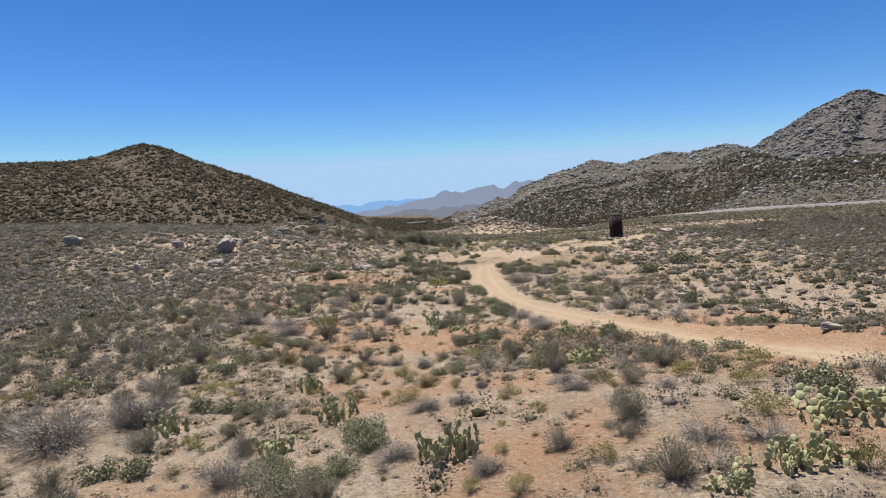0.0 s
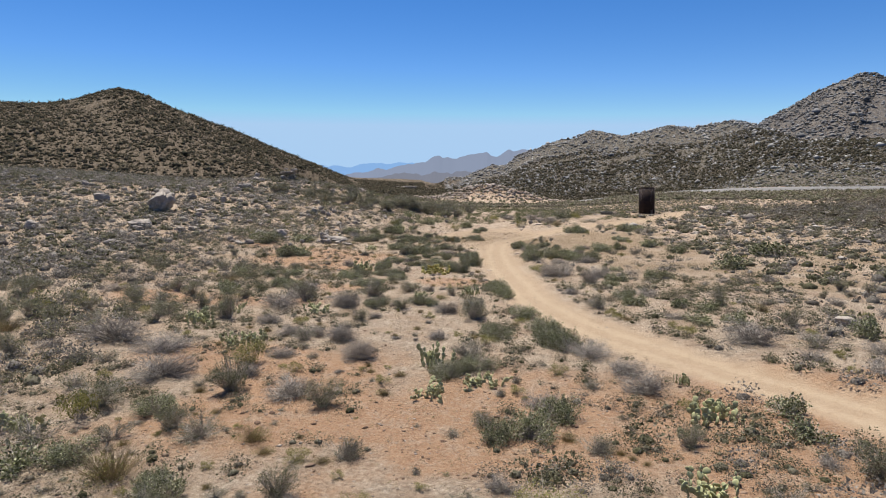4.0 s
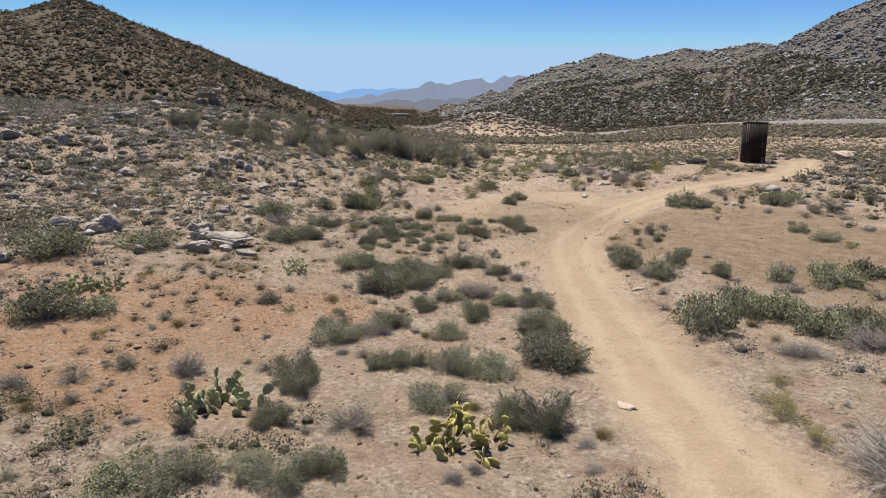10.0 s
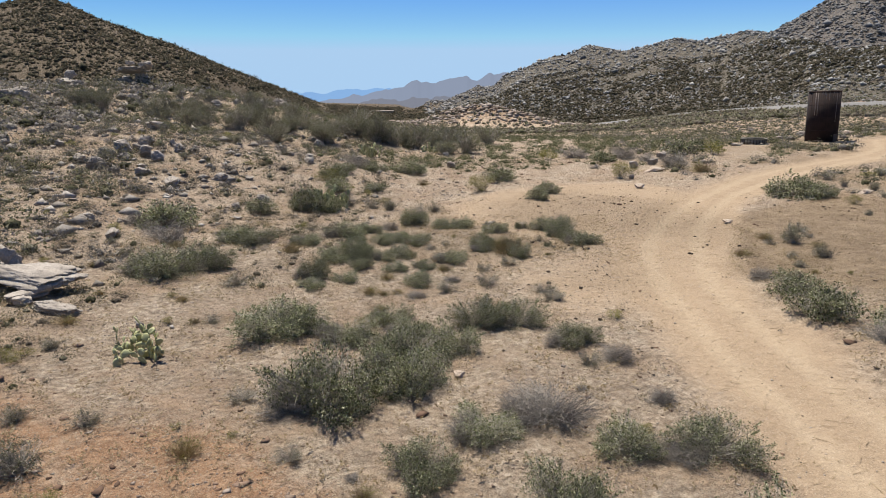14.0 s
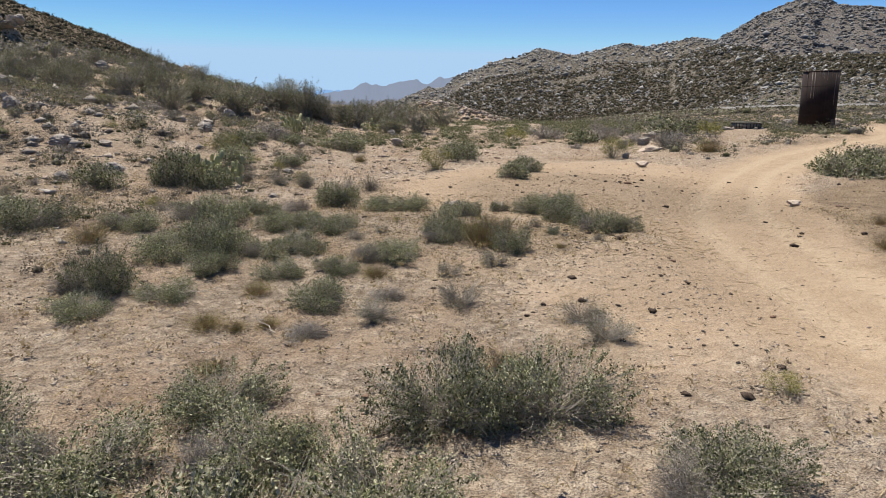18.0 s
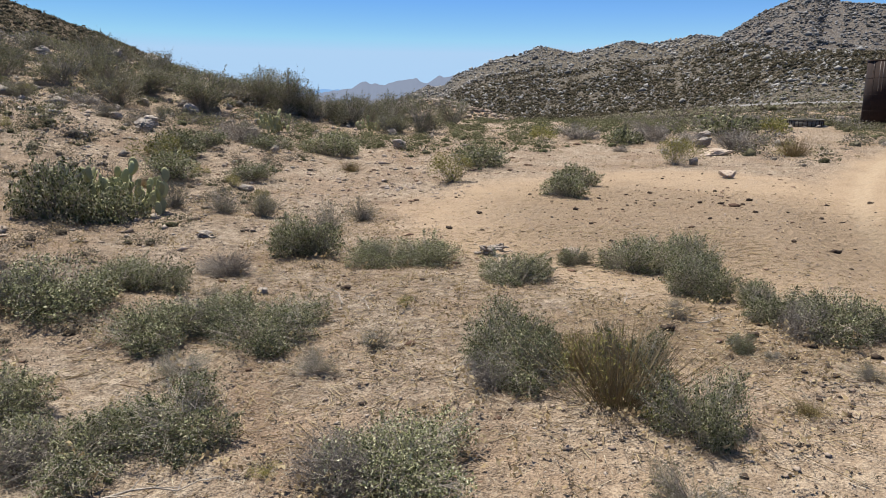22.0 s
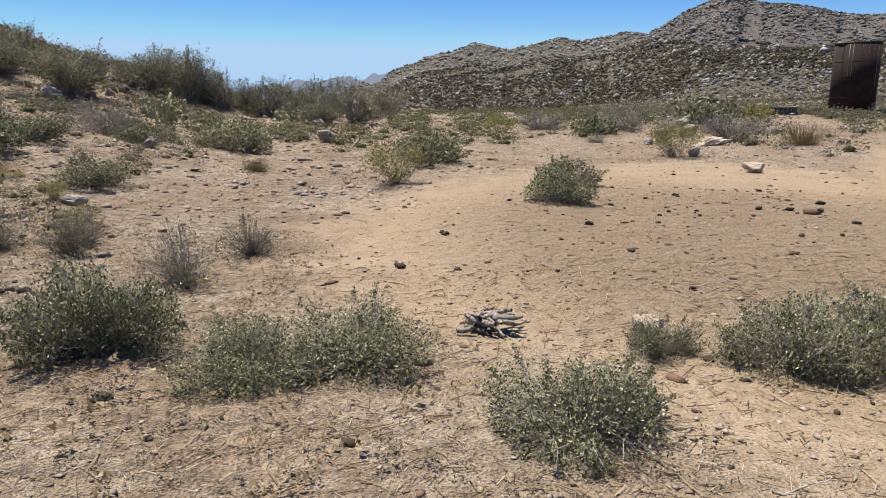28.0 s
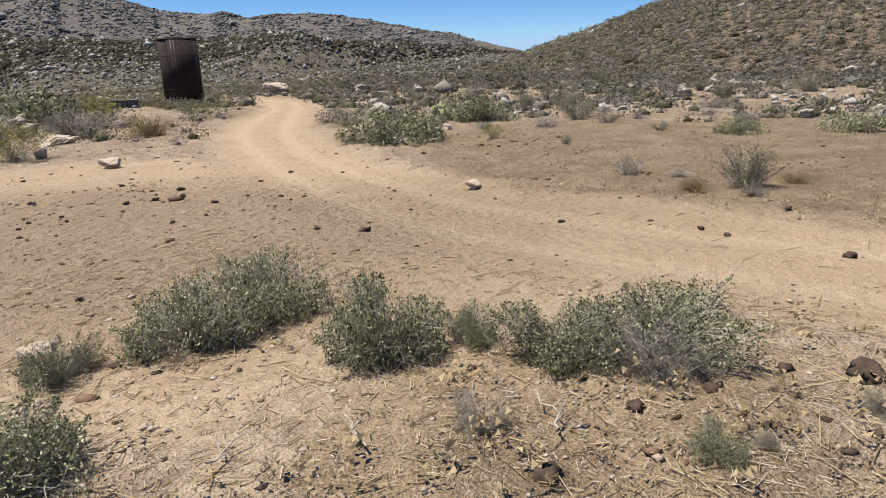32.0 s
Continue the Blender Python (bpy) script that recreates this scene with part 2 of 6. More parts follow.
def plain_material(name, colour, other, scale=2.0, rough=0.85, metal=0.0, strength=0.3):
    m, nodes, links, b = material(name, rough, metal)
    p = nodes.new("ShaderNodeNewGeometry").outputs["Position"]
    n = noise_of(nodes, links, p, scale, 6, 0.65)
    links.new(mix(nodes, links, ramp(nodes, links, n, [(0.32, 0.0), (0.68, 1.0)]), colour, other), b.inputs["Base Color"])
    bump(nodes, links, b, noise_of(nodes, links, p, scale * 8, 3), strength, 0.01)
    return m


SOIL = soil_material()
LEAF = foliage("grey_green_leaf", [(0.035, 0.04, 0.018), (0.105, 0.114, 0.052), (0.19, 0.199, 0.099), (0.305, 0.308, 0.175), (0.52, 0.505, 0.355)], thin=0.18)
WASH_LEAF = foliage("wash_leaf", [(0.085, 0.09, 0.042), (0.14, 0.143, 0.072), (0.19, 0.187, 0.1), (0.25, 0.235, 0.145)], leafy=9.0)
LEAF_DARK = foliage("dark_leaf", [(0.075, 0.078, 0.042), (0.135, 0.136, 0.078), (0.195, 0.19, 0.12), (0.27, 0.25, 0.18)])
LEAF_GOLD = foliage("yellow_green_leaf", [(0.1, 0.105, 0.03), (0.2, 0.19, 0.06), (0.27, 0.25, 0.09), (0.3, 0.25, 0.12)])
TWIG = foliage("grey_twig", [(0.17, 0.145, 0.115), (0.31, 0.275, 0.23), (0.48, 0.435, 0.375)], 0.85, thin=0.0)
PALE_STRAW = foliage("bleached_straw", [(0.36, 0.29, 0.2), (0.52, 0.44, 0.32), (0.66, 0.58, 0.45)], 0.85, thin=0.1)
STRAW = foliage("dry_straw", [(0.22, 0.16, 0.09), (0.36, 0.28, 0.16), (0.46, 0.38, 0.24)], 0.8)
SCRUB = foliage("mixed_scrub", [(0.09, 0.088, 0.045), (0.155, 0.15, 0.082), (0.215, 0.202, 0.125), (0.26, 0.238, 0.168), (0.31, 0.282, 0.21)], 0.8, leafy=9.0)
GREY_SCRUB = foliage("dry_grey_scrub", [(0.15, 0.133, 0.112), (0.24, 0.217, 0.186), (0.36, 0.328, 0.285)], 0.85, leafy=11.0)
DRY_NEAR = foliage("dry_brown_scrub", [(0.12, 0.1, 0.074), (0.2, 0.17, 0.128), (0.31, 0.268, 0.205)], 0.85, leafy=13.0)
DEAD_WOOD = foliage("bleached_dead_twig", [(0.17, 0.148, 0.124), (0.28, 0.25, 0.214), (0.43, 0.39, 0.34)], 0.9, thin=0.1)
PAD = foliage("cactus_pad", [(0.17, 0.185, 0.08), (0.26, 0.27, 0.13), (0.37, 0.365, 0.2)], 0.6, thin=0.0)
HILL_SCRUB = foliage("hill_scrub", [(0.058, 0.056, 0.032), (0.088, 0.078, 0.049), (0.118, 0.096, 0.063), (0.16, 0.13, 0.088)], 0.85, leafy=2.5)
PAD_YELLOW = foliage("yellowed_cactus_pad", [(0.13, 0.135, 0.045), (0.27, 0.24, 0.07), (0.4, 0.35, 0.12)], 0.6, thin=0.0)
ROCK = stone_material("grey_granite", (0.29, 0.254, 0.214), (0.44, 0.393, 0.336), (0.12, 0.1, 0.083))
PINK_ROCK = stone_material("pale_pinkish_granite", (0.4, 0.31, 0.24), (0.5, 0.42, 0.34), (0.2, 0.15, 0.11))
RED_RUBBLE = island_material("rusty_stone", [(0.1, 0.062, 0.042), (0.2, 0.125, 0.085), (0.33, 0.24, 0.175)])
RUBBLE = island_material("loose_stone", [(0.24, 0.18, 0.135), (0.34, 0.275, 0.22), (0.43, 0.37, 0.31)])
SLOPE_STONE = island_material("slope_stone", [(0.2, 0.175, 0.148), (0.3, 0.27, 0.234), (0.44, 0.405, 0.36)])
CRAG = island_material("hill_boulder", [(0.12, 0.115, 0.106), (0.22, 0.212, 0.198), (0.38, 0.368, 0.345)])
DUNG = plain_material("dry_dung", (0.035, 0.024, 0.017), (0.085, 0.06, 0.042), 14.0, 0.95, strength=0.8)
LOG_WOOD = plain_material("grey_cactus_wood", (0.12, 0.1, 0.082), (0.44, 0.39, 0.335), 22.0, 0.95, strength=1.0)
WOOD = plain_material("weathered_wood", (0.22, 0.185, 0.15), (0.52, 0.47, 0.4), 16.0, 0.9, strength=0.8)
RUST = rust_material()
RUST_EDGE = plain_material("dark_steel_edge", (0.02, 0.012, 0.01), (0.04, 0.022, 0.017), 4.0, 0.7, 0.3)
LIME = plain_material("lime_run", (0.12, 0.1, 0.09), (0.3, 0.27, 0.25), 9.0, 0.8)
PALE_STEEL = plain_material("scoured_steel", (0.07, 0.05, 0.042), (0.13, 0.1, 0.085), 5.0, 0.6, 0.3)
ASPHALT = plain_material("faded_asphalt", (0.15, 0.143, 0.134), (0.2, 0.191, 0.178), 0.6)
CONCRETE = plain_material("mossy_concrete", (0.1, 0.095, 0.075), (0.19, 0.175, 0.145), 3.0)
WATER = plain_material("still_green_water", (0.02, 0.03, 0.02), (0.035, 0.045, 0.025), 1.0, 0.08, strength=0.02)
ROOF = plain_material("pale_roof", (0.27, 0.23, 0.185), (0.34, 0.295, 0.24), 0.5)
WALL = plain_material("tan_stucco", (0.3, 0.24, 0.19), (0.38, 0.31, 0.25), 0.8)
# boulders of the far mountain, with the haze mixed into their grey
HAZE_CRAG = island_material("mountain_boulder", [(0.09, 0.089, 0.088), (0.145, 0.143, 0.141), (0.235, 0.231, 0.226)])


# ---- shape of the land ----
def smooth(a, b, v):
    s = np.clip((v - a) / (b - a), 0.0, 1.0)
    return s * s * (3 - 2 * s)


GRID = np.random.RandomState(7).rand(256, 256)


def grain(x, y, size, seed=0):
    """Smooth value noise from -1 to 1 at the given size in metres."""
    u, v = x / size + 17.3 * seed + 91.7, y / size + 5.1 * seed + 37.2
    i, j = np.floor(u).astype(int), np.floor(v).astype(int)
    a, b = u - i, v - j
    a, b = a * a * (3 - 2 * a), b * b * (3 - 2 * b)
    g = lambda p, q: GRID[p % 256, q % 256]
    return 2 * ((g(i, j) * (1 - a) + g(i + 1, j) * a) * (1 - b) + (g(i, j + 1) * (1 - a) + g(i + 1, j + 1) * a) * b) - 1


def rough(x, y, size, seed=0, octaves=4):
    total, weight = 0.0, 1.0
    for n in range(octaves):
        total = total + weight * grain(x, y, size / 2**n, seed + n)
        weight *= 0.5
    return total / 1.8


# Dirt road: centre line (x, y) and half width.
ROAD_Y = np.array([-100, -93, -86, -77, -66, -57, -53, -46.5, -42.6, -36.8, -30.4, -24.5, -19, -14, -8, -2.7, 1, 5.2, 9.5, 15, 20, 25, 30, 37, 43, 52], float)
ROAD_X = np.array([95, 64, 44, 33.5, 30.7, 27, 23.4, 18.4, 16, 13.6, 12.4, 11.3, 10.4, 9.8, 9.1, 8.8, 9.1, 10, 11.3, 13.8, 16.8, 20.6, 26, 34, 39, 43], float)


def road_distance(x, y):
    """Signed nearness to the dirt road: metres from its centre line."""
    best = np.full(np.shape(x), 1e9)
    for n in range(len(ROAD_X) - 1):
        ax, ay, bx, by = ROAD_X[n], ROAD_Y[n], ROAD_X[n + 1], ROAD_Y[n + 1]
        dx, dy = bx - ax, by - ay
        s = np.clip(((x - ax) * dx + (y - ay) * dy) / (dx * dx + dy * dy), 0, 1)
        best = np.minimum(best, np.hypot(x - ax - s * dx, y - ay - s * dy))
    return best


# Paved road at the foot of the hills: x, y, z of its centre line.
PAVED = np.array([(-110, 300, -15), (-45, 286, -12.6), (5, 276, -10.4), (28, 260, -10.2), (43, 252, -8.4), (56, 250, -6.9), (67, 240, -4.8), (78, 227, -3.2), (91, 207, -1.4), (105, 200, -0.7), (127, 202, -0.2), (150, 202, -0.2), (190, 195, 0.8), (240, 180, 2.2), (310, 150, 4.0)], float)


def paved_near(x, y):
    """Distance from the paved road's centre line and the road's height there."""
    best, tall = np.full(np.shape(x), 1e9), np.zeros(np.shape(x))
    for a, b in zip(PAVED[:-1], PAVED[1:]):
        w = b - a
        s = np.clip(((x - a[0]) * w[0] + (y - a[1]) * w[1]) / (w[0] ** 2 + w[1] ** 2), 0, 1)
        d = np.hypot(x - a[0] - s * w[0], y - a[1] - s * w[1])
        tall = np.where(d < best, a[2] + s * w[2], tall)
        best = np.minimum(best, d)
    return best, tall


def crest(bearing, at, tall):
    """Crest heights between a few bearings, eased, to fit the skyline in the camera's view."""
    return np.interp(bearing, at, tall)


def land(x, y, fine=True):
    x, y = np.asarray(x, float), np.asarray(y, float)
    r, b = np.hypot(x - 1, y - 2), np.degrees(np.arctan2(x - 1, y - 2))
    # plain with the road, lowest where the herd rests
    z = 0.15 - (0.45 * smooth(-40, -14, y) * smooth(-10, 0, x) + 0.42 * smooth(1, 10, y) * smooth(-15, -7, x)) * (1 - 0.6 * smooth(10, 30, x)) * (1 - 0.8 * smooth(20, 52, y)) + 0.8 * smooth(38, 60, x)
    z = z + 6 * (1 - np.exp(-0.027 * np.maximum(0, x - 2))) * smooth(-55, -85, y)
    z = z - 0.6 * np.exp(-(((x + 20) / 8.0) ** 2) - ((y + 34) / 12.0) ** 2)
    # slope that rises to the spur beside the plain
    u = np.maximum(0, -x - 9 + 3 * smooth(0, -14, y) + 7 * smooth(11, 20, y) - 4 * smooth(20, 32, y))
    u = u * u / (u + 4)
    k = 0.03 + 0.16 * smooth(-32, 25, y)
    z = z + k * 65 * (1 - np.exp(-u / 65)) * (1 - 0.75 * smooth(38, 110, y)) + 2.5 * np.exp(-(((x + 37) / 15.0) ** 2) - ((y - 45) / 15.0) ** 2) + 1.5 * np.exp(-(((x + 19) / 11.0) ** 2) - ((y - 44) / 9.0) ** 2)
    # apron that falls to the paved road, and the valley beyond it
    drop = np.interp(b, [-60, -25, -8, 2, 8, 22, 35, 50], [0, 5, 13, 13, 12, 5.2, 2, 0])
    z = z - drop * np.clip((r - 55) / 235, 0, 1.2) * smooth(0, 60, y)
    low = -drop - 2.0
    # mound beside the paved road
    z = z + 11.5 * np.exp(-((np.hypot((x + 3) / 1.35, y - 246) / 22.0) ** 2.4)) + 3.0 * np.exp(-(np.hypot((x - 28) / 1.5, y - 252) / 16.0) ** 2)
    # round hill at the end of the spur
    tall = np.interp(b, [-95, -60, -49, -45, -42, -38.5, -36.5, -34, -29, -22, -17, -14, -10], [20, 56, 62, 63, 67, 80, 74, 62.5, 43, 13.5, -8.5, -17.6, -19])
    s = r / 620.0
    z = np.where(b < -10, np.maximum(z, low + (tall - low) * smooth(0.1, 1.0, s) * (1 - 0.7 * smooth(1.0, 1.7, s))), z)
    # boulder hills, crest heights set to fit the skyline from the camera
    tall = np.interp(b, [-12, -9.8, -6.2, -3.4, -1.7, -0.6, 2.5, 4.6, 6.5, 9.6, 12.2, 13.7, 15.4, 18.5, 20.4, 26, 29.4, 33, 40, 43, 46.5, 53, 60, 64, 70, 80],
                     [-16, -14.4, -6, 6.6, 9, 20, 36, 40, 48, 41, 50, 54, 49, 54, 50, 28, 29.5, 28, 29.5, 29, 22, 19.6, 18.8, 16.4, 10, 0])
    s = r / np.interp(b, [18, 26, 40, 46, 64, 75], [690, 450, 450, 360, 350, 300])
    crag = smooth(0.4, 0.8, s) * (b > -10) * (b < 78)
    z = np.where((b > -12) & (b < 80), np.maximum(z, low + (tall - low) * smooth(0.43, 1.0, s) * (1 - 0.8 * smooth(1.0, 1.6, s))), z)
    tall = np.interp(b, [15, 18, 20, 21.2, 22.6, 23.8, 25.4, 26.5, 27.5, 28, 28.9, 32, 35.1, 38.1, 39.3, 41.3, 43.6, 48.8, 53.5, 58.3, 61.6, 70],
                     [20, 62, 93, 109, 124, 143, 157, 166, 168, 160, 150, 143, 125, 119, 125, 115, 122, 118, 99, 82, 64, 20])
    s = r / 1350.0
    z = np.where((b > 15) & (b < 70), np.maximum(z, (tall + 20) * smooth(0.4, 1.0, s) * (1 - 0.6 * smooth(1.0, 1.6, s)) - 20), z)
    # hillside that closes the plain on the east and south
    tall = np.interp(b, [60, 65, 69.7, 74.5, 84, 100, 130, 180], [2, 8.6, 13.6, 19.5, 29, 34, 26, 20]) * (b > 58)
    z = np.maximum(z, np.where(b > 58, (tall + 3) * smooth(0.3, 1.0, r / 200.0) - 3, -1e3))
    # valley beyond the notch
    z = z - 215 * smooth(760, 1700, r) * (1 - smooth(4, 16, b)) * smooth(-50, -24, b)
    # unevenness
    far = smooth(90, 300, r)
    z = z + far * (4.0 * rough(x, y, 90, 3) * smooth(200, 500, r) + (1.3 + 1.6 * crag) * np.abs(rough(x, y, 26, 9)) + 0.7 * crag * np.abs(rough(x, y, 9, 12)) - 2.6 * crag)
    z = z + 3.5 * crag * np.maximum(0, grain(x, y, 30, 21)) ** 2
    d, bed = paved_near(x, y)
    z = bed - 0.4 + (z - bed + 0.4) * smooth(7, 45, d)
    # cut bank above the bend of the dirt road
    z = z + 0.9 * smooth(1.9, 3.4, x - np.interp(y, ROAD_Y, ROAD_X)) * np.exp(-(((y + 67) / 11.0) ** 2)) * (1 - smooth(8, 26, x - np.interp(y, ROAD_Y, ROAD_X)))
    if fine:
        d = road_distance(x, y)
        off = smooth(1.6, 4.0, d)
        z = z + (0.16 * rough(x, y, 7.0, 1) * off + 0.05 * rough(x, y, 1.6, 2)) * (1 - smooth(60, 200, r)) - (0.1 * (1 - smooth(1.7, 2.9, d)) + 0.05 * np.exp(-(((d - 0.85) / 0.4) ** 2))) * (1 - smooth(60, 200, r)) + 0.06 * np.exp(-(((d - 2.7) / 0.6) ** 2)) * (1 - smooth(60, 160, r))
    return z


# ---- mesh helpers ----
rng = np.random.RandomState(11)


def mesh_of(name, verts, faces, mat, smooth_shade=False):
    """A mesh from arrays: verts (n, 3) and faces (m, 3 or 4)."""
    me = bpy.data.meshes.new(name)
    verts, faces = np.asarray(verts, np.float32), np.asarray(faces, np.int32)
    me.vertices.add(len(verts))
    me.vertices.foreach_set("co", verts.ravel())
    me.loops.add(faces.size)
    me.loops.foreach_set("vertex_index", faces.ravel())
    me.polygons.add(len(faces))
    me.polygons.foreach_set("loop_start", np.arange(0, faces.size, faces.shape[1], dtype=np.int32))
    me.update(calc_edges=True)
    if smooth_shade:
        me.shade_smooth()
    me.materials.append(mat)
    return me


def part(name, me, parent, label=""):
    ob = new(name, me)
    ob.parent = parent
    return tagged(ob, label)


def thing(name, label, category, group="", kind=""):
    return tagged(new(name), label, category, group, kind)


def quads_of(corners):
    """Loose quads (n, 4, 3) as verts and faces."""
    return corners.reshape(-1, 3), np.arange(len(corners) * 4).reshape(-1, 4)


def blades(places, size, rnd, slim=0.5, up=0.0):
    """One small leaf at every place: a folded diamond in a random turn."""
    n = len(places)
    a = rnd.normal(size=(n, 3))
    a[:, 2] += up
    a /= np.linalg.norm(a, axis=1, keepdims=True)
    b = np.cross(a, rnd.normal(size=(n, 3)))
    b /= np.linalg.norm(b, axis=1, keepdims=True)
    s = size * rnd.uniform(0.6, 1.3, (n, 1))
    lift = np.cross(a, b) * s * 0.15
    return np.stack([places - a * s, places + b * s * slim + lift, places + a * s, places - b * s * slim + lift], 1)


def sticks(starts, ends, r0, r1):
    """Three-sided tapered sticks as loose quads."""
    w = ends - starts
    side = np.cross(w, np.array([0.31, 0.77, 0.55]))
    side /= np.linalg.norm(side, axis=1, keepdims=True) + 1e-9
    other = np.cross(w, side)
    other /= np.linalg.norm(other, axis=1, keepdims=True) + 1e-9
    ring = [side * math.cos(t) + other * math.sin(t) for t in (0, 2.094, 4.189)]
    out = []
    for n in range(3):
        p, q = ring[n], ring[(n + 1) % 3]
        out.append(np.stack([starts + p * r0, starts + q * r0, ends + q * r1, ends + p * r1], 1))
    return np.concatenate(out)


def tube(points, radii, sides=5):
    """One closed, tapered, bent stick through the points."""
    p = np.asarray(points, float)
    w = np.gradient(p, axis=0)
    w /= np.linalg.norm(w, axis=1, keepdims=True) + 1e-9
    s = np.cross(w, np.array([0.13, 0.31, 0.94]))
    s /= np.linalg.norm(s, axis=1, keepdims=True) + 1e-9
    o = np.cross(w, s)
    a = np.arange(sides) * 2 * np.pi / sides
    v = p[:, None] + (s[:, None] * np.cos(a)[None, :, None] + o[:, None] * np.sin(a)[None, :, None]) * np.asarray(radii)[:, None, None]
    k, n = np.arange(len(p) - 1)[:, None] * sides, np.arange(sides)[None]
    f = np.stack([k + n, k + (n + 1) % sides, k + sides + (n + 1) % sides, k + sides + n], -1).reshape(-1, 4)
    return v.reshape(-1, 3), f


def dome(n, rnd, wide=0.5, tall=0.55, lumps=9, hollow=0.35):
    """Places in the leafy shell of an uneven, lumpy bush of unit width, on the ground at z = 0."""
    centres = np.stack([rnd.uniform(-0.34, 0.34, lumps), rnd.uniform(-0.34, 0.34, lumps), rnd.uniform(0.18, 0.8, lumps)], 1)
    centres[:, 2] *= tall * (1 - 1.1 * np.hypot(centres[:, 0], centres[:, 1]))
    which = rnd.randint(0, lumps, n)
    d = rnd.normal(size=(n, 3))
    d /= np.linalg.norm(d, axis=1, keepdims=True)
    rad = rnd.uniform(hollow, 1.0, (n, 1)) ** 0.6 * rnd.uniform(0.14, 0.24, (lumps, 1))[which]
    p = centres[which] + d * rad * np.array([1, 1, 0.85])
    p[:, 2] = np.abs(p[:, 2]) + 0.01
    return p


def stems(n, tips, rnd):
    """Stems from the root to some of the leafy places, with a bend."""
    ends = tips[rnd.randint(0, len(tips), n)]
    roots = np.stack([rnd.uniform(-0.07, 0.07, n), rnd.uniform(-0.07, 0.07, n), np.zeros(n) - 0.02], 1)
    bends = roots * 0.45 + ends * 0.55 + rnd.normal(size=(n, 3)) * 0.035
    bends[:, 2] = np.abs(bends[:, 2])
    return roots, bends, ends


def shrub(kind, seed, grade=0):
    """A plant of unit width with its root at the origin, as a thing with its parts. grade: 0 coarse, 1 middling, 2 fine and dense."""
    rnd = np.random.RandomState(seed)
    name, label, category, leaf, count, size, tall, twigs, slim = {
        "leafy": ("desert_shrub", "low grey-green leafy desert shrub on dry soil", "shrub", LEAF, (1050, 3700, 12000)[grade], (0.031, 0.0175, 0.0098)[grade], 0.42, (110, 340, 900)[grade], 0.48),
        "twiggy": ("twiggy_shrub", "small brown half-dry shrub with sparse leaves", "shrub", LEAF_DARK, (600, 1500, 3000)[grade], (0.026, 0.017, 0.011)[grade], 0.6, (120, 260, 500)[grade], 0.3),
        "dead": ("dead_shrub", "leafless grey dead shrub of tangled twigs", "shrub", DEAD_WOOD, (1100, 2400, 5000)[grade], (0.035, 0.022, 0.015)[grade], 0.36, (160, 380, 800)[grade], 0.1),
        "golden": ("green_shrub", "small rounded yellow-green shrub on dry soil", "shrub", LEAF_GOLD, (700, 2200, 3000)[grade], (0.04, 0.02, 0.017)[grade], 0.7, (20, 50, 60)[grade], 0.3),
        "bush": ("hillside_bush", "tall dark grey-green bush with bare lower branches", "bush", LEAF_DARK, 3400, 0.015, 1.0, 160, 0.45),
    }[kind]
    ob = thing(name, label, category)
    p = dome(count, rnd, tall=tall, lumps=rnd.randint(12, 20), hollow=0.15 if kind == "golden" else 0.3)
    if kind in ("leafy", "bush", "twiggy"):
        few = count // 5
        tips = p[rnd.randint(0, count, 40)]
        which = rnd.randint(0, 40, few)
        spray = tips[which] + (tips[which] * np.array([0.5, 0.5, 0.6]) + rnd.normal(0, 0.03, (40, 3))[which]) * rnd.uniform(0, 0.38, (few, 1)) + rnd.normal(0, 0.009, (few, 3))
        p = np.concatenate([p, spray])
    p[:, 2] = np.maximum(p[:, 2], 0.012)
    part("foliage", mesh_of(name + "_foliage", *quads_of(blades(p, size, rnd, slim, 0.4)), leaf), ob)
    roots, bends, ends = stems(twigs, p, rnd)
    thick = (1.2, 0.8, 0.5)[grade]
    q = np.concatenate([sticks(roots, bends, 0.006 * thick, 0.004 * thick), sticks(bends, ends, 0.004 * thick, 0.0015 * thick)])
    ends = ends + (ends - bends) * rnd.uniform(0.0, 0.08, (twigs, 1))
    side = ends + rnd.normal(size=ends.shape) * 0.06
    q = np.concatenate([q, sticks(bends * 0.4 + ends * 0.6, side, 0.003 * thick, 0.001 * thick)])
    q[..., 2] = np.maximum(q[..., 2], -0.03)
    part("twig_tangle", mesh_of(name + "_twigs", *quads_of(q), DEAD_WOOD if kind == "dead" else TWIG), ob, "tangle of thin grey twigs")
    return ob


def tuft(seed):
    rnd = np.random.RandomState(seed)
    ob = thing("grass_tuft", "dry straw-coloured grass tuft on bare soil", "grass")
    n = 420
    root = np.stack([rnd.normal(0, 0.09, n), rnd.normal(0, 0.09, n), np.zeros(n) - 0.01], 1)
    lean = root * rnd.uniform(1.5, 4.5, (n, 1)) + rnd.normal(0, 0.05, (n, 3))
    lean[:, 2] = rnd.uniform(0.15, 0.5, n)
    part("straw", mesh_of("grass_stalks", *quads_of(sticks(root, lean, 0.003, 0.001)), STRAW), ob)
    p = dome(900, rnd, tall=0.45)
    part("foliage", mesh_of("grass_leaves", *quads_of(blades(p, 0.022, rnd, 0.2, 0.6)), LEAF_GOLD), ob, "sparse olive-green leaves")
    return ob


def ball(subdivisions):
    bm = bmesh.new()
    bmesh.ops.create_icosphere(bm, subdivisions=subdivisions, radius=1.0)
    v = np.array([x.co for x in bm.verts])
    f = np.array([[x.index for x in face.verts] for face in bm.faces])
    bm.free()
    return v, f


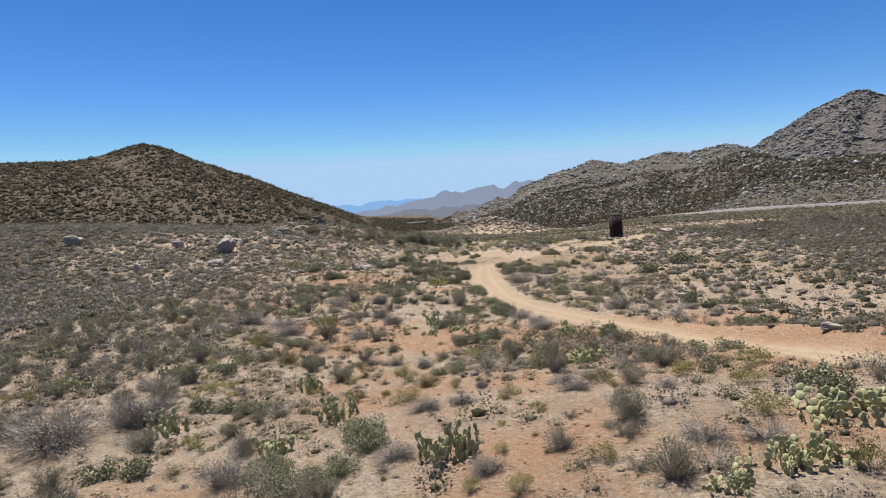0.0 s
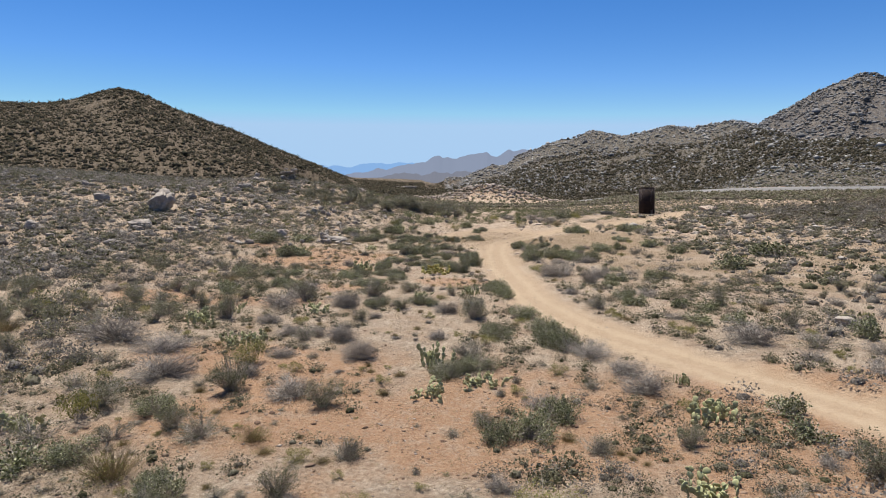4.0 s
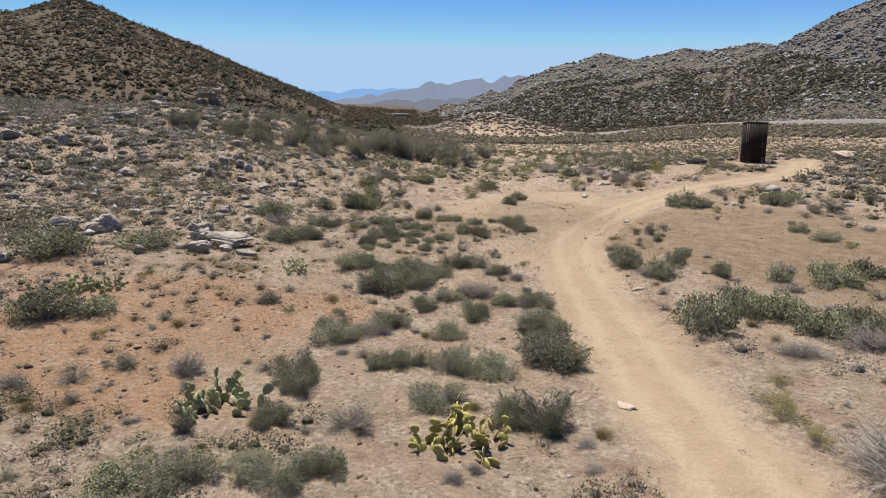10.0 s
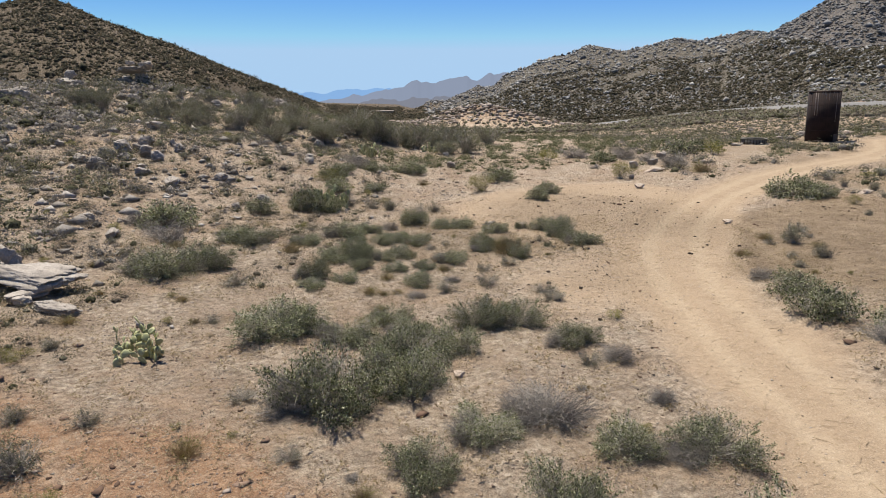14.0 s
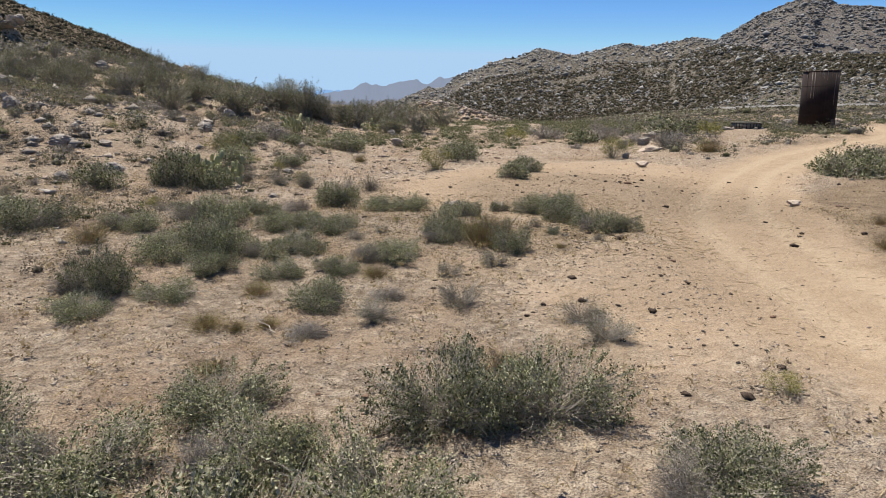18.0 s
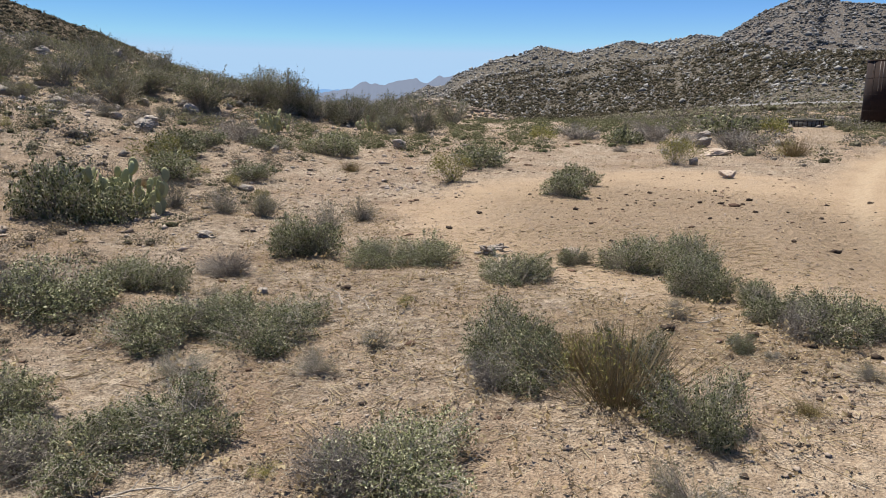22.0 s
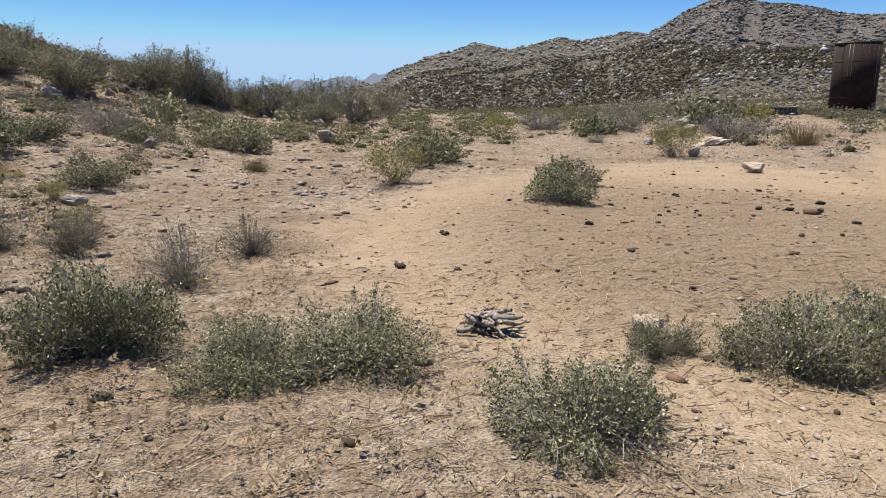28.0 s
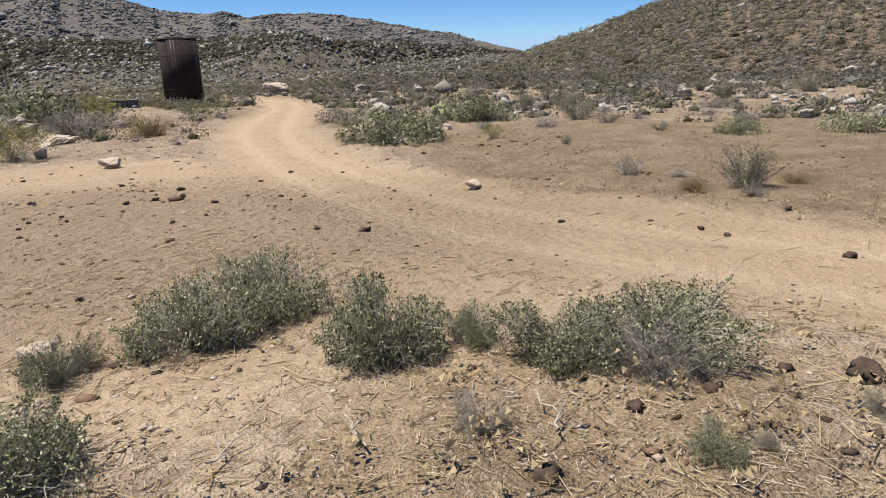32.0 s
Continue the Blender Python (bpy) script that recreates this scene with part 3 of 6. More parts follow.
BALL0, BALL1, BALL4 = ball(1), ball(2), ball(5)


def boulder_mesh(name, seed, mat, facets=13):
    """A weathered block: a ball squared off and cut by random planes, cracked and roughened."""
    rnd = np.random.RandomState(seed)
    v, f = BALL4[0].copy(), BALL4[1]
    v = v / (np.abs(v) ** 4).sum(1, keepdims=True) ** 0.25
    v[:, 0] *= 1 + 0.2 * np.sign(v[:, 0]) * np.abs(v[:, 1]) * rnd.uniform(-1, 1)
    for _ in range(facets):
        d = rnd.normal(size=3)
        d /= np.linalg.norm(d)
        over = np.maximum(0, v @ d - rnd.uniform(0.5, 0.86))
        v = v - over[:, None] * d * 0.97
    for _ in range(5):
        d = rnd.normal(size=3) * np.array([0.8, 0.8, 1.2])
        d /= np.linalg.norm(d)
        side = v @ d - rnd.uniform(-0.4, 0.4) + 0.06 * np.sin(5 * v[:, 0] + seed) + 0.04 * np.sin(11 * v[:, 1])
        v = v * (1 - 0.16 * np.exp(-((side / 0.04) ** 2)) - 0.05 * (side > 0) * rnd.rand())[:, None]
    w = np.array([(noise.fractal(Vector(p) * 2.1 + Vector((seed, 0, 0)), 0.6, 2.1, 6), noise.fractal(Vector(p) * 9 + Vector((0, seed, 0)), 0.7, 2.1, 3)) for p in v])
    v = v * (1 + 0.13 * w[:, :1] + 0.025 * w[:, 1:])
    v = v / np.abs(v).max(0) * np.array([1, 1, 0.65])
    return mesh_of(name, v, f, mat, False)


def pad_mesh(name, mat):
    """A cactus pad: an egg-shaped disc, thick in the middle, standing on its narrow end."""
    v, f = BALL1[0].copy(), BALL1[1]
    t = (v[:, 2] + 1) / 2
    v = np.stack([v[:, 0] * (0.3 + 0.22 * t), v[:, 1] * 0.085, t - 0.02], 1)
    return mesh_of(name, v, f, mat, True)


PADS = {False: pad_mesh("cactus_pad", PAD), True: pad_mesh("yellow_cactus_pad", PAD_YELLOW)}


def prickly_pear(seed, yellow=False, base=24):
    rnd = np.random.RandomState(seed)
    ob = thing("prickly_pear", "yellowed prickly pear cactus clump" if yellow else "green prickly pear cactus with upright pads", "cactus")
    for n in range(base):
        a = rnd.uniform(0, 6.28)
        m = Matrix.Translation((rnd.normal(0, 0.27), rnd.normal(0, 0.27), -0.02)) @ Euler((rnd.uniform(-0.35, 0.35), rnd.uniform(-0.55, 0.55), a)).to_matrix().to_4x4() @ Matrix.Scale(rnd.uniform(0.165, 0.225), 4)
        for level in range(rnd.randint(1, 4)):
            o = part("pad", PADS[yellow], ob)
            o.matrix_local = m
            for side in range(rnd.randint(0, 3) if level < 2 else 0):
                t = rnd.uniform(-0.9, 0.9)
                o = part("pad", PADS[yellow], ob)
                o.matrix_local = m @ Matrix.Translation((0.38 * math.sin(t), 0, 0.62 + 0.34 * math.cos(t))) @ Euler((rnd.uniform(-0.4, 0.4), t, rnd.uniform(-0.9, 0.9))).to_matrix().to_4x4() @ Matrix.Scale(rnd.uniform(0.6, 0.85), 4)
            t = rnd.uniform(-0.55, 0.55)
            m = m @ Matrix.Translation((0.38 * math.sin(t), 0, 0.55 + 0.4 * math.cos(t))) @ Euler((rnd.uniform(-0.3, 0.3), t, rnd.uniform(-0.9, 0.9))).to_matrix().to_4x4() @ Matrix.Scale(rnd.uniform(0.75, 0.95), 4)
    return ob


def strewn(name, label, category, mat, templates, places, sizes, tall=1.0, sink=0.0, stuff=True, fine=True):
    """Many small pieces laid on the land as one mesh. templates: list of (verts, faces)."""
    vs, fs, base = [], [], 0
    z = land(places[:, 0], places[:, 1], fine)
    kinds = rng.randint(0, len(templates), len(places))
    turn = rng.uniform(0, 6.283, len(places))
    for k, (tv, tf) in enumerate(templates):
        sel = np.where(kinds == k)[0]
        if not len(sel):
            continue
        c, s = np.cos(turn[sel])[:, None], np.sin(turn[sel])[:, None]
        x = tv[None, :, 0] * c - tv[None, :, 1] * s
        y = tv[None, :, 0] * s + tv[None, :, 1] * c
        w = sizes[sel][:, None]
        v = np.stack([x * w + places[sel, 0][:, None], y * w + places[sel, 1][:, None], (tv[None, :, 2] * tall - sink) * w + z[sel][:, None]], -1)
        vs.append(v.reshape(-1, 3))
        fs.append((tf[None] + np.arange(len(sel))[:, None, None] * len(tv)).reshape(-1, tf.shape[1]) + base)
        base += v.shape[0] * v.shape[1]
    return tagged(new(name, mesh_of(name, np.concatenate(vs), np.concatenate(fs), mat)), label, category, kind="stuff" if stuff else "")


def clump(n, size, seed, tall=0.6):
    """Loose three-cornered leaves in a lumpy, well filled bush of unit width."""
    rnd = np.random.RandomState(seed)
    return leaves_at(dome(n, rnd, tall=tall, lumps=7, hollow=0.2), size, rnd)


def leaves_at(p, size, rnd):
    n = len(p)
    a, b = rnd.normal(size=(2, n, 3))
    a /= np.linalg.norm(a, axis=1, keepdims=True)
    b -= a * (a * b).sum(1, keepdims=True)
    b /= np.linalg.norm(b, axis=1, keepdims=True)
    s = size * rnd.uniform(0.6, 1.35, (n, 1))
    v = np.stack([p - a * s, p + a * s, p + b * s * 1.2], 1)
    v[..., 2] = np.maximum(v[..., 2], -0.01)
    return v.reshape(-1, 3), np.arange(n * 3).reshape(-1, 3)


def full_bush(n, size, seed, tall, shape, fill, core):
    """A bush of unit width: a ragged, leafy shell round a smaller dark body."""
    rnd = np.random.RandomState(seed)
    v, f = shape[0].copy(), shape[1]
    lumps = rnd.normal(size=(6, 3)) * np.array([1, 1, 0.6]) + np.array([0, 0, 0.5])
    lumps /= np.linalg.norm(lumps, axis=1, keepdims=True)

    def swell(d):
        return 0.72 + 0.42 * np.maximum(0, (d @ lumps.T - 0.55) / 0.45).max(1)

    reach = np.array([fill * rnd.uniform(0.85, 1.15), fill * rnd.uniform(0.85, 1.15), tall])
    body = v * (swell(v) * rnd.uniform(0.84, 1.1, len(v)))[:, None] * reach
    body = body * core
    body[:, 2] = np.maximum(body[:, 2], -0.04)
    f = f[(body[f][:, :, 2] > -0.03).any(1)]
    d = rnd.normal(size=(n, 3))
    d[:, 2] = np.abs(d[:, 2]) * 0.9
    d /= np.linalg.norm(d, axis=1, keepdims=True)
    out = swell(d) * (core + (1.0 - core) * rnd.rand(n) ** 0.7 + rnd.gamma(1.0, 0.1, n))
    lv, lf = leaves_at(d * out[:, None] * reach * 1.12, size, rnd)
    return np.concatenate([body, lv]), np.concatenate([f, lf + len(body)])


# ---- ground ----
def axis_steps(lo, hi, step, end, growth):
    out, s, v = [], step, hi
    while v < end:
        out.append(v)
        s *= growth
        v += s
    left, s, v = [], step, lo - step
    while v > -end:
        left.append(v)
        s *= growth
        v -= s
    return np.array(left[::-1] + list(np.arange(lo, hi, step)) + out)


def patch(x, y, cx, cy, rx, ry):
    return np.exp(-(((x - cx) / rx) ** 2) - ((y - cy) / ry) ** 2)


def sand_mask(x, y):
    d = road_distance(x, y) + 0.5 * rough(x, y, 2.5, 5)
    verge = 0.9 * patch(x, y, 8.3, 12, 6.5, 8) + 0.6 * patch(x, y, 6, -2, 5, 6) + 0.8 * patch(x, y, 10, 21, 4.5, 5) + 0.7 * patch(x, y, 2.8, 15.0, 4.2, 6) + 0.5 * patch(x, y, 38, 44, 7, 7)
    return np.clip((1 - smooth(1.1, 3.0, d)) + smooth(0.25, 0.75, verge + 0.22 * rough(x, y, 3, 8)) * 0.85, 0, 1)


def red_mask(x, y):
    v = 0.8 * patch(x, y, -19, -12.5, 4, 2.5) + 0.8 * patch(x, y, -9, -14.6, 7, 3.6) + 0.7 * patch(x, y, -3, -14.6, 4, 2) + 0.7 * patch(x, y, -12, -20.7, 5, 2.5) + 0.8 * patch(x, y, -6, -23.6, 5, 2.2)
    v = v + 0.9 * patch(x, y, -9, -39.6, 8, 2.0) + 0.7 * patch(x, y, -18, -36.5, 5, 2) + 0.85 * patch(x, y, -2, -33.6, 5, 2.2) + 0.85 * patch(x, y, 6.5, -29.5, 5, 2.8) + 0.6 * patch(x, y, -1, -53.5, 6, 3) + 0.6 * patch(x, y, 8, -60, 10, 5)
    v = v + 0.25 * patch(x, y, 14, -88, 14, 10) + 1.2 * patch(x, y, 27, -62, 8, 8) + 1.6 * patch(x, y, 34.5, -67, 5, 12)
    return smooth(0.3, 0.9, v + 0.4 * rough(x, y, 5, 13) + 0.13 + 0.25 * smooth(-35, -65, y)) * 0.84


def ground_sheet():
    gx, gy = axis_steps(-30, 40, 0.42, 4700, 1.055), axis_steps(-110, 58, 0.42, 4700, 1.055)
    x, y = np.meshgrid(gx, gy)
    z = land(x, y)
    near = 1 - smooth(25, 60, np.hypot(x - 5, y + 5) * 0.6)
    z = z + 0.02 * rough(x, y, 0.7, 31, 3) * near
    idx = np.arange(x.size).reshape(x.shape)
    quads = np.stack([idx[:-1, :-1], idx[:-1, 1:], idx[1:, 1:], idx[1:, :-1]], -1).reshape(-1, 4)
    me = mesh_of("ground", np.stack([x, y, z], -1).reshape(-1, 3), quads, SOIL, True)
    r, b = np.hypot(x - 1, y - 2), np.degrees(np.arctan2(x - 1, y - 2))
    crag = np.clip(np.where(b > 14, smooth(185, 250, r), smooth(240, 330, r)) * smooth(-9, -3, b) * (1 - smooth(62, 75, b)), 0, 1)
    crag = crag * (1 - patch(x, y, -3, 246, 34, 26))
    masks = {
        "sand": sand_mask(x, y),
        "wheel_track": 0.9 * np.exp(-(((np.abs(road_distance(x, y) + 0.25 * rough(x, y, 6, 55)) - 0.85) / 0.42) ** 2)) * (r < 150),
        "red": np.maximum(np.clip(red_mask(x, y) * (1 + 0.35 * smooth(-30, -55, y)) + 1.15 * patch(x, y, -5.8, -16.5, 6, 5) * (0.8 + 0.6 * rough(x, y, 2.5, 14)), 0, 0.95) * (1 - smooth(75, 130, r)) * (r < 140), 0.75 * patch(x, y, -3, 246, 38, 26)),
        "trodden": smooth(0.3, 0.8, patch(x, y, 17, 3, 8, 12) + 0.55 * smooth(14, 24, x) * smooth(-45, -28, y) + 0.45 * patch(x, y, 3.5, -4, 3, 3.5) + 0.75 * patch(x, y, 4.6, 4.2, 2.6, 2.0) + 0.25 * rough(x, y, 3, 17)) * (r < 140),
        "pocked": np.clip(1.15 * patch(x, y, 6, 14, 7, 9) + 0.9 * patch(x, y, 17, 4, 8, 12) + 0.7 * patch(x, y, 5, -1, 4, 6), 0, 1) * (r < 60),
        "hill": np.clip(np.where(b < -14, np.maximum(smooth(110, 220, r), (0.5 + 0.3 * smooth(-35, -60, x)) * smooth(40, 90, r + 12 * rough(x, y, 20, 77)) * smooth(-85, -40, y)), np.maximum(np.where(b < -5, smooth(200, 260, r), smooth(250, 320, r)), 0.62 * (b > 52) * (b < 105) * smooth(60, 100, r))) * (1 - 0.6 * patch(x, y, -3, 246, 34, 26)) + 0.62 * patch(x, y, -3, 246, 40, 30) + 0.08 * smooth(-40, -70, y) * (r < 200) * (1 - sand_mask(x, y)), 0, 1.0),
        "crag": crag,
        "mountain": smooth(640, 800, r) * smooth(12, 17, b) * (1 - smooth(64, 72, b)),
    }
    for name, value in masks.items():
        me.attributes.new(name, "FLOAT", "POINT").data.foreach_set("value", value.astype(np.float32).ravel())
    return tagged(new("ground", me), "dry tan and orange desert soil with a sandy two-track road", "ground", kind="structure")


ground_sheet()


def ribbon(name, line, half, lift, mat, label, category):
    """A strip along a line of (x, y), following the land, with sloping sides."""
    p = np.array(line, float)
    t = np.linspace(0, len(p) - 1, 24 * (len(p) - 1))
    c = np.stack([np.interp(t, np.arange(len(p)), p[:, 0]), np.interp(t, np.arange(len(p)), p[:, 1])], 1)
    for _ in range(30):
        c[1:-1] = (c[:-2] + 2 * c[1:-1] + c[2:]) / 4
    d = np.gradient(c, axis=0)
    d /= np.linalg.norm(d, axis=1, keepdims=True)
    n = np.stack([d[:, 1], -d[:, 0]], 1)
    z = np.interp(t, np.arange(len(p)), p[:, 2])
    for _ in range(60):
        z[1:-1] = (z[:-2] + 2 * z[1:-1] + z[2:]) / 4
    z = z + lift
    rows = [np.column_stack([c + n * o, z + h]) for o, h in ((-half - 3, -2), (-half, 0), (half, 0), (half + 3, -2))]
    v = np.stack(rows, 1).reshape(-1, 3)
    i = np.arange(len(c) - 1)[:, None] * 4 + np.arange(3)[None]
    f = np.stack([i, i + 1, i + 5, i + 4], -1).reshape(-1, 4)
    return tagged(new(name, mesh_of(name, v, f, mat)), label, category, kind="structure")


ribbon("road", PAVED, 3.0, 0.7, ASPHALT, "faded grey two-lane paved road across the foot of the hills", "road")


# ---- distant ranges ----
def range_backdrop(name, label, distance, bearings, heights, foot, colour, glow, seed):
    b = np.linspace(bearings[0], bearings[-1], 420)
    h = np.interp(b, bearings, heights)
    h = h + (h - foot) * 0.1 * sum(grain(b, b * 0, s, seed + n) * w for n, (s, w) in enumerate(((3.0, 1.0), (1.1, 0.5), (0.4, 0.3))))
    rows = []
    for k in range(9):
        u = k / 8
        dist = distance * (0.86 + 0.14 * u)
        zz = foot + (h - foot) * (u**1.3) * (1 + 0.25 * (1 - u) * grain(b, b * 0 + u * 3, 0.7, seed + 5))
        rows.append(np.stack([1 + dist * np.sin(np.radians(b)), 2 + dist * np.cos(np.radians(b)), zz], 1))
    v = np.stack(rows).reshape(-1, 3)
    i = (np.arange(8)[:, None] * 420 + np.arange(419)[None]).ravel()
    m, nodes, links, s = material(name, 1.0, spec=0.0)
    # distance haze is painted: a tinted base colour plus a glow of its own
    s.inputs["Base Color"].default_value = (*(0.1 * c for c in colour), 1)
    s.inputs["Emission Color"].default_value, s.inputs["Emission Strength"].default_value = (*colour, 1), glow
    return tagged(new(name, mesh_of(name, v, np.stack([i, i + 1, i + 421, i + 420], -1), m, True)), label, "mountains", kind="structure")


# bearings and heights chosen to fit the skyline in the camera's view
range_backdrop("backdrop_near_range", "desert hills across the valley, mauve haze put into their colour", 2600, (-34, -24, -17, -14.5, -12, -10.5, -8.5, -6.5, -4, -2, 3, 8), (-130, -95, -60, -38, -22, -28, -16, -30, -20, -34, -60, -90), -230, (0.225, 0.24, 0.295), 0.52, 40)
range_backdrop("backdrop_middle_range", "mountain ridge behind the valley, blue-grey haze put into its colour", 3400, (-30, -20, -13.5, -11, -9, -7, -4.5, -3.2, -1, 1.5, 5, 10), (-150, -90, 12, 44, 58, 50, 55, 60, 88, 108, 125, 130), -230, (0.24, 0.285, 0.385), 0.6, 50)
range_backdrop("backdrop_far_range", "faint far mountains, blue haze put into their colour", 4400, (-70, -45, -30, -22, -19, -16.5, -13, -9, -5, -2, 4, 20), (0, 0, 2, 6, 12, 14, 8, 4, 6, 12, 10, 10), -240, (0.2, 0.36, 0.62), 0.66, 60)


# ---- water tank and trough ----
def ring_mesh(name, outer, inner, low, high, mat, steps=64, arc=(0.0, 6.2832)):
    a = np.linspace(arc[0], arc[1], steps + 1)
    c, s = np.cos(a), np.sin(a)
    rows = [np.stack([c * r, s * r, c * 0 + z], 1) for r, z in ((outer, low), (outer, high), (inner, high), (inner, low))]
    v = np.stack(rows, 1).reshape(-1, 3)
    i = np.arange(steps)[:, None] * 4
    f = np.concatenate([np.stack([i[:, 0] + k, i[:, 0] + 4 + k, i[:, 0] + 4 + (k + 1) % 4, i[:, 0] + (k + 1) % 4], 1) for k in range(4)])
    return mesh_of(name, v, f, mat)


def box_mesh(name, size, mat, bevel=0.02):
    bm = bmesh.new()
    bmesh.ops.create_cube(bm, size=1.0)
    for v in bm.verts:
        v.co = Vector((v.co.x * size[0], v.co.y * size[1], v.co.z * size[2]))
    bmesh.ops.bevel(bm, geom=list(bm.edges), offset=bevel, segments=2, affect="EDGES")
    me = bpy.data.meshes.new(name)
    bm.to_mesh(me)
    bm.free()
    me.materials.append(mat)
    return me


def water_tank(x, y, radius=1.57, tall=5.4):
    ob = thing("water_tank", "tall rust-brown steel water tank with pale mineral runs", "tank")
    # it leans a little
    ob.matrix_world = pose(x, y, float(land(x, y)) - 0.12, 0, -1.6, 0)
    part("shell", ring_mesh("tank_shell", radius, radius - 0.05, 0.0, tall, RUST, 160), ob)
    part("rim", ring_mesh("tank_rim", radius + 0.035, radius - 0.07, tall - 0.05, tall + 0.05, RUST_EDGE, 72), ob)
    part("floor", ring_mesh("tank_floor", radius - 0.05, 0.02, tall - 1.25, tall - 1.2, RUST_EDGE, 48), ob)
    part("foot_band", ring_mesh("tank_foot", radius + 0.03, radius, 0.0, 0.16, RUST_EDGE, 72), ob)
    for z in (1.34, 2.68, 4.02):
        part("seam", ring_mesh("tank_seam", radius + 0.006, radius, z - 0.02, z + 0.02, RUST, 72), ob)
    for n, turn in enumerate((200, 318, 20, 80, 140)):
        o = part("rib", box_mesh("tank_rib", (0.012, 0.04, tall), RUST, 0.004), ob)
        o.matrix_local = pose(0, 0, tall / 2, 0, 0, turn) @ Matrix.Translation((radius + 0.012, 0, 0))
    rnd = np.random.RandomState(5)
    for turn in (196, 215, 224, 239, 246, 251, 262, 277, 285, 293, 306):
        long = rnd.uniform(0.35, 1.1) if rnd.rand() < 0.7 else rnd.uniform(1.6, 3.2)
        a = radians(turn)
        w = rnd.uniform(0.008, 0.022)
        o = part("mineral_run", ring_mesh("tank_run", radius + 0.006, radius, tall - 0.06 - long, tall - 0.06, LIME, 2, (a - w, a + w)), ob, "whitish mineral run down the steel")
    o = part("hatch", box_mesh("tank_hatch", (0.05, 0.6, 0.75), PALE_STEEL, 0.02), ob, "scoured paler access plate")
    o.matrix_local = pose(0, 0, 0.55, 0, 0, 300) @ Matrix.Translation((radius + 0.02, 0, 0))
    o = part("valve_box", box_mesh("tank_valve_box", (0.5, 0.85, 0.3), RUST_EDGE, 0.04), ob, "dark low valve box")
    o.matrix_local = pose(0, 0, 0.15, 0, 0, 238) @ Matrix.Translation((radius + 0.3, 0, 0))
    q = sticks(np.array([[0.0, 0, 0.3], [0.0, 0, 0.3]]), np.array([[0.0, 0, -0.1], [0.5, 0.2, 0.3]]), 0.05, 0.05)
    o = part("pipe", mesh_of("tank_pipe", *quads_of(q), RUST_EDGE), ob)
    o.matrix_local = pose(0, 0, 0, 0, 0, 320) @ Matrix.Translation((radius + 0.1, 0, 0))
    return ob


def water_trough(x, y):
    ob = thing("water_trough", "low round mossy stock trough edged with rubble", "trough")
    ob.location = (x, y, float(land(x, y)) - 0.05)
    part("wall", ring_mesh("trough_wall", 1.25, 1.12, 0.0, 0.55, CONCRETE, 40), ob)
    for n in range(26):
        o = part("stave", box_mesh("trough_stave", (0.03, 0.05, 0.5), RUST_EDGE, 0.008), ob)
        o.matrix_local = pose(0, 0, 0.28, 0, 0, n * 360 / 26) @ Matrix.Translation((1.26, 0, 0))
    part("rim", ring_mesh("trough_rim", 1.3, 1.08, 0.55, 0.62, CONCRETE, 40), ob)
    part("water", ring_mesh("trough_water", 1.12, 0.01, 0.36, 0.42, WATER, 32), ob, "still dark water")
    for n in range(9):
        a = n * 0.7
        o = part("stone", ROCKS[n % len(ROCKS)], ob)
        o.matrix_local = Matrix.Translation((1.42 * math.cos(a), 1.42 * math.sin(a), 0.05)) @ Euler((0, 0, a * 3)).to_matrix().to_4x4() @ Matrix.Diagonal((0.24, 0.19, 0.26, 1))
    return ob


ROCKS = [boulder_mesh("weathered_rock", s, ROCK) for s in range(1, 7)]
SLABS = [boulder_mesh("pale_slab", s, PINK_ROCK) for s in (21, 22)]
water_tank(36.6, 52.2)
water_trough(28.2, 48.3)


def rock(x, y, wide, deep, tall, turn, seed=0, label="weathered grey granite boulder half sunk in the slope", slab=False, lean=0.0, lift=0.0):
    me = (SLABS if slab else ROCKS)[seed % (2 if slab else 6)]
    o = tagged(new("boulder", me), label, "boulder", "boulders on the slope")
    z = float(land(x, y)) + tall * 0.28 + lift
    o.matrix_world = pose(x, y, z, lean, lean * 0.6, turn) @ Matrix.Diagonal((wide / 2, deep / 2, tall / 1.3, 1))
    return o


# outcrops beside the road
rock(-11.5, -5.9, 3.6, 1.7, 0.8, 8, 4, "long flat pale granite slab leaning over dark cracks", lean=10, lift=0.3)
rock(-12.9, -6.0, 1.5, 1.3, 1.0, 30, 2, "cracked grey granite block under a slab", lift=0.15)
rock(-13.0, -6.1, 0.75, 0.6, 0.5, 12, 5, "small dark block resting on a cracked outcrop", lift=0.85)
rock(-12.2, -6.7, 1.7, 0.9, 0.55, 30, 5, "cracked grey granite block under a slab")
rock(-10.8, -6.5, 1.5, 0.8, 0.4, 70, 1, "cracked grey granite block under a slab")
rock(-13.0, -5.3, 1.0, 0.8, 1.15, 20, 3)
rock(-13.1, -4.6, 1.3, 0.9, 1.3, 60, 1)
rock(-12.2, -7.7, 1.6, 0.8, 0.85, 12, 2, "low rounded granite block with a dark underside")
rock(-13.2, -7.5, 0.8, 0.7, 0.45, 70, 3)
rock(-9.6, -7.2, 1.7, 0.7, 0.5, -6, 0)
rock(-10.6, -7.0, 0.6, 0.5, 0.35, 40, 1)
rock(-19.7, -12.7, 1.25, 0.9, 0.7, 15, 1, "rounded pinkish boulder on orange soil")
rock(-21.1, -12.9, 1.3, 1.0, 0.7, -10, 0, "rounded pinkish boulder on orange soil")
rock(-20.4, -13.6, 0.8, 0.6, 0.5, 40, 2)
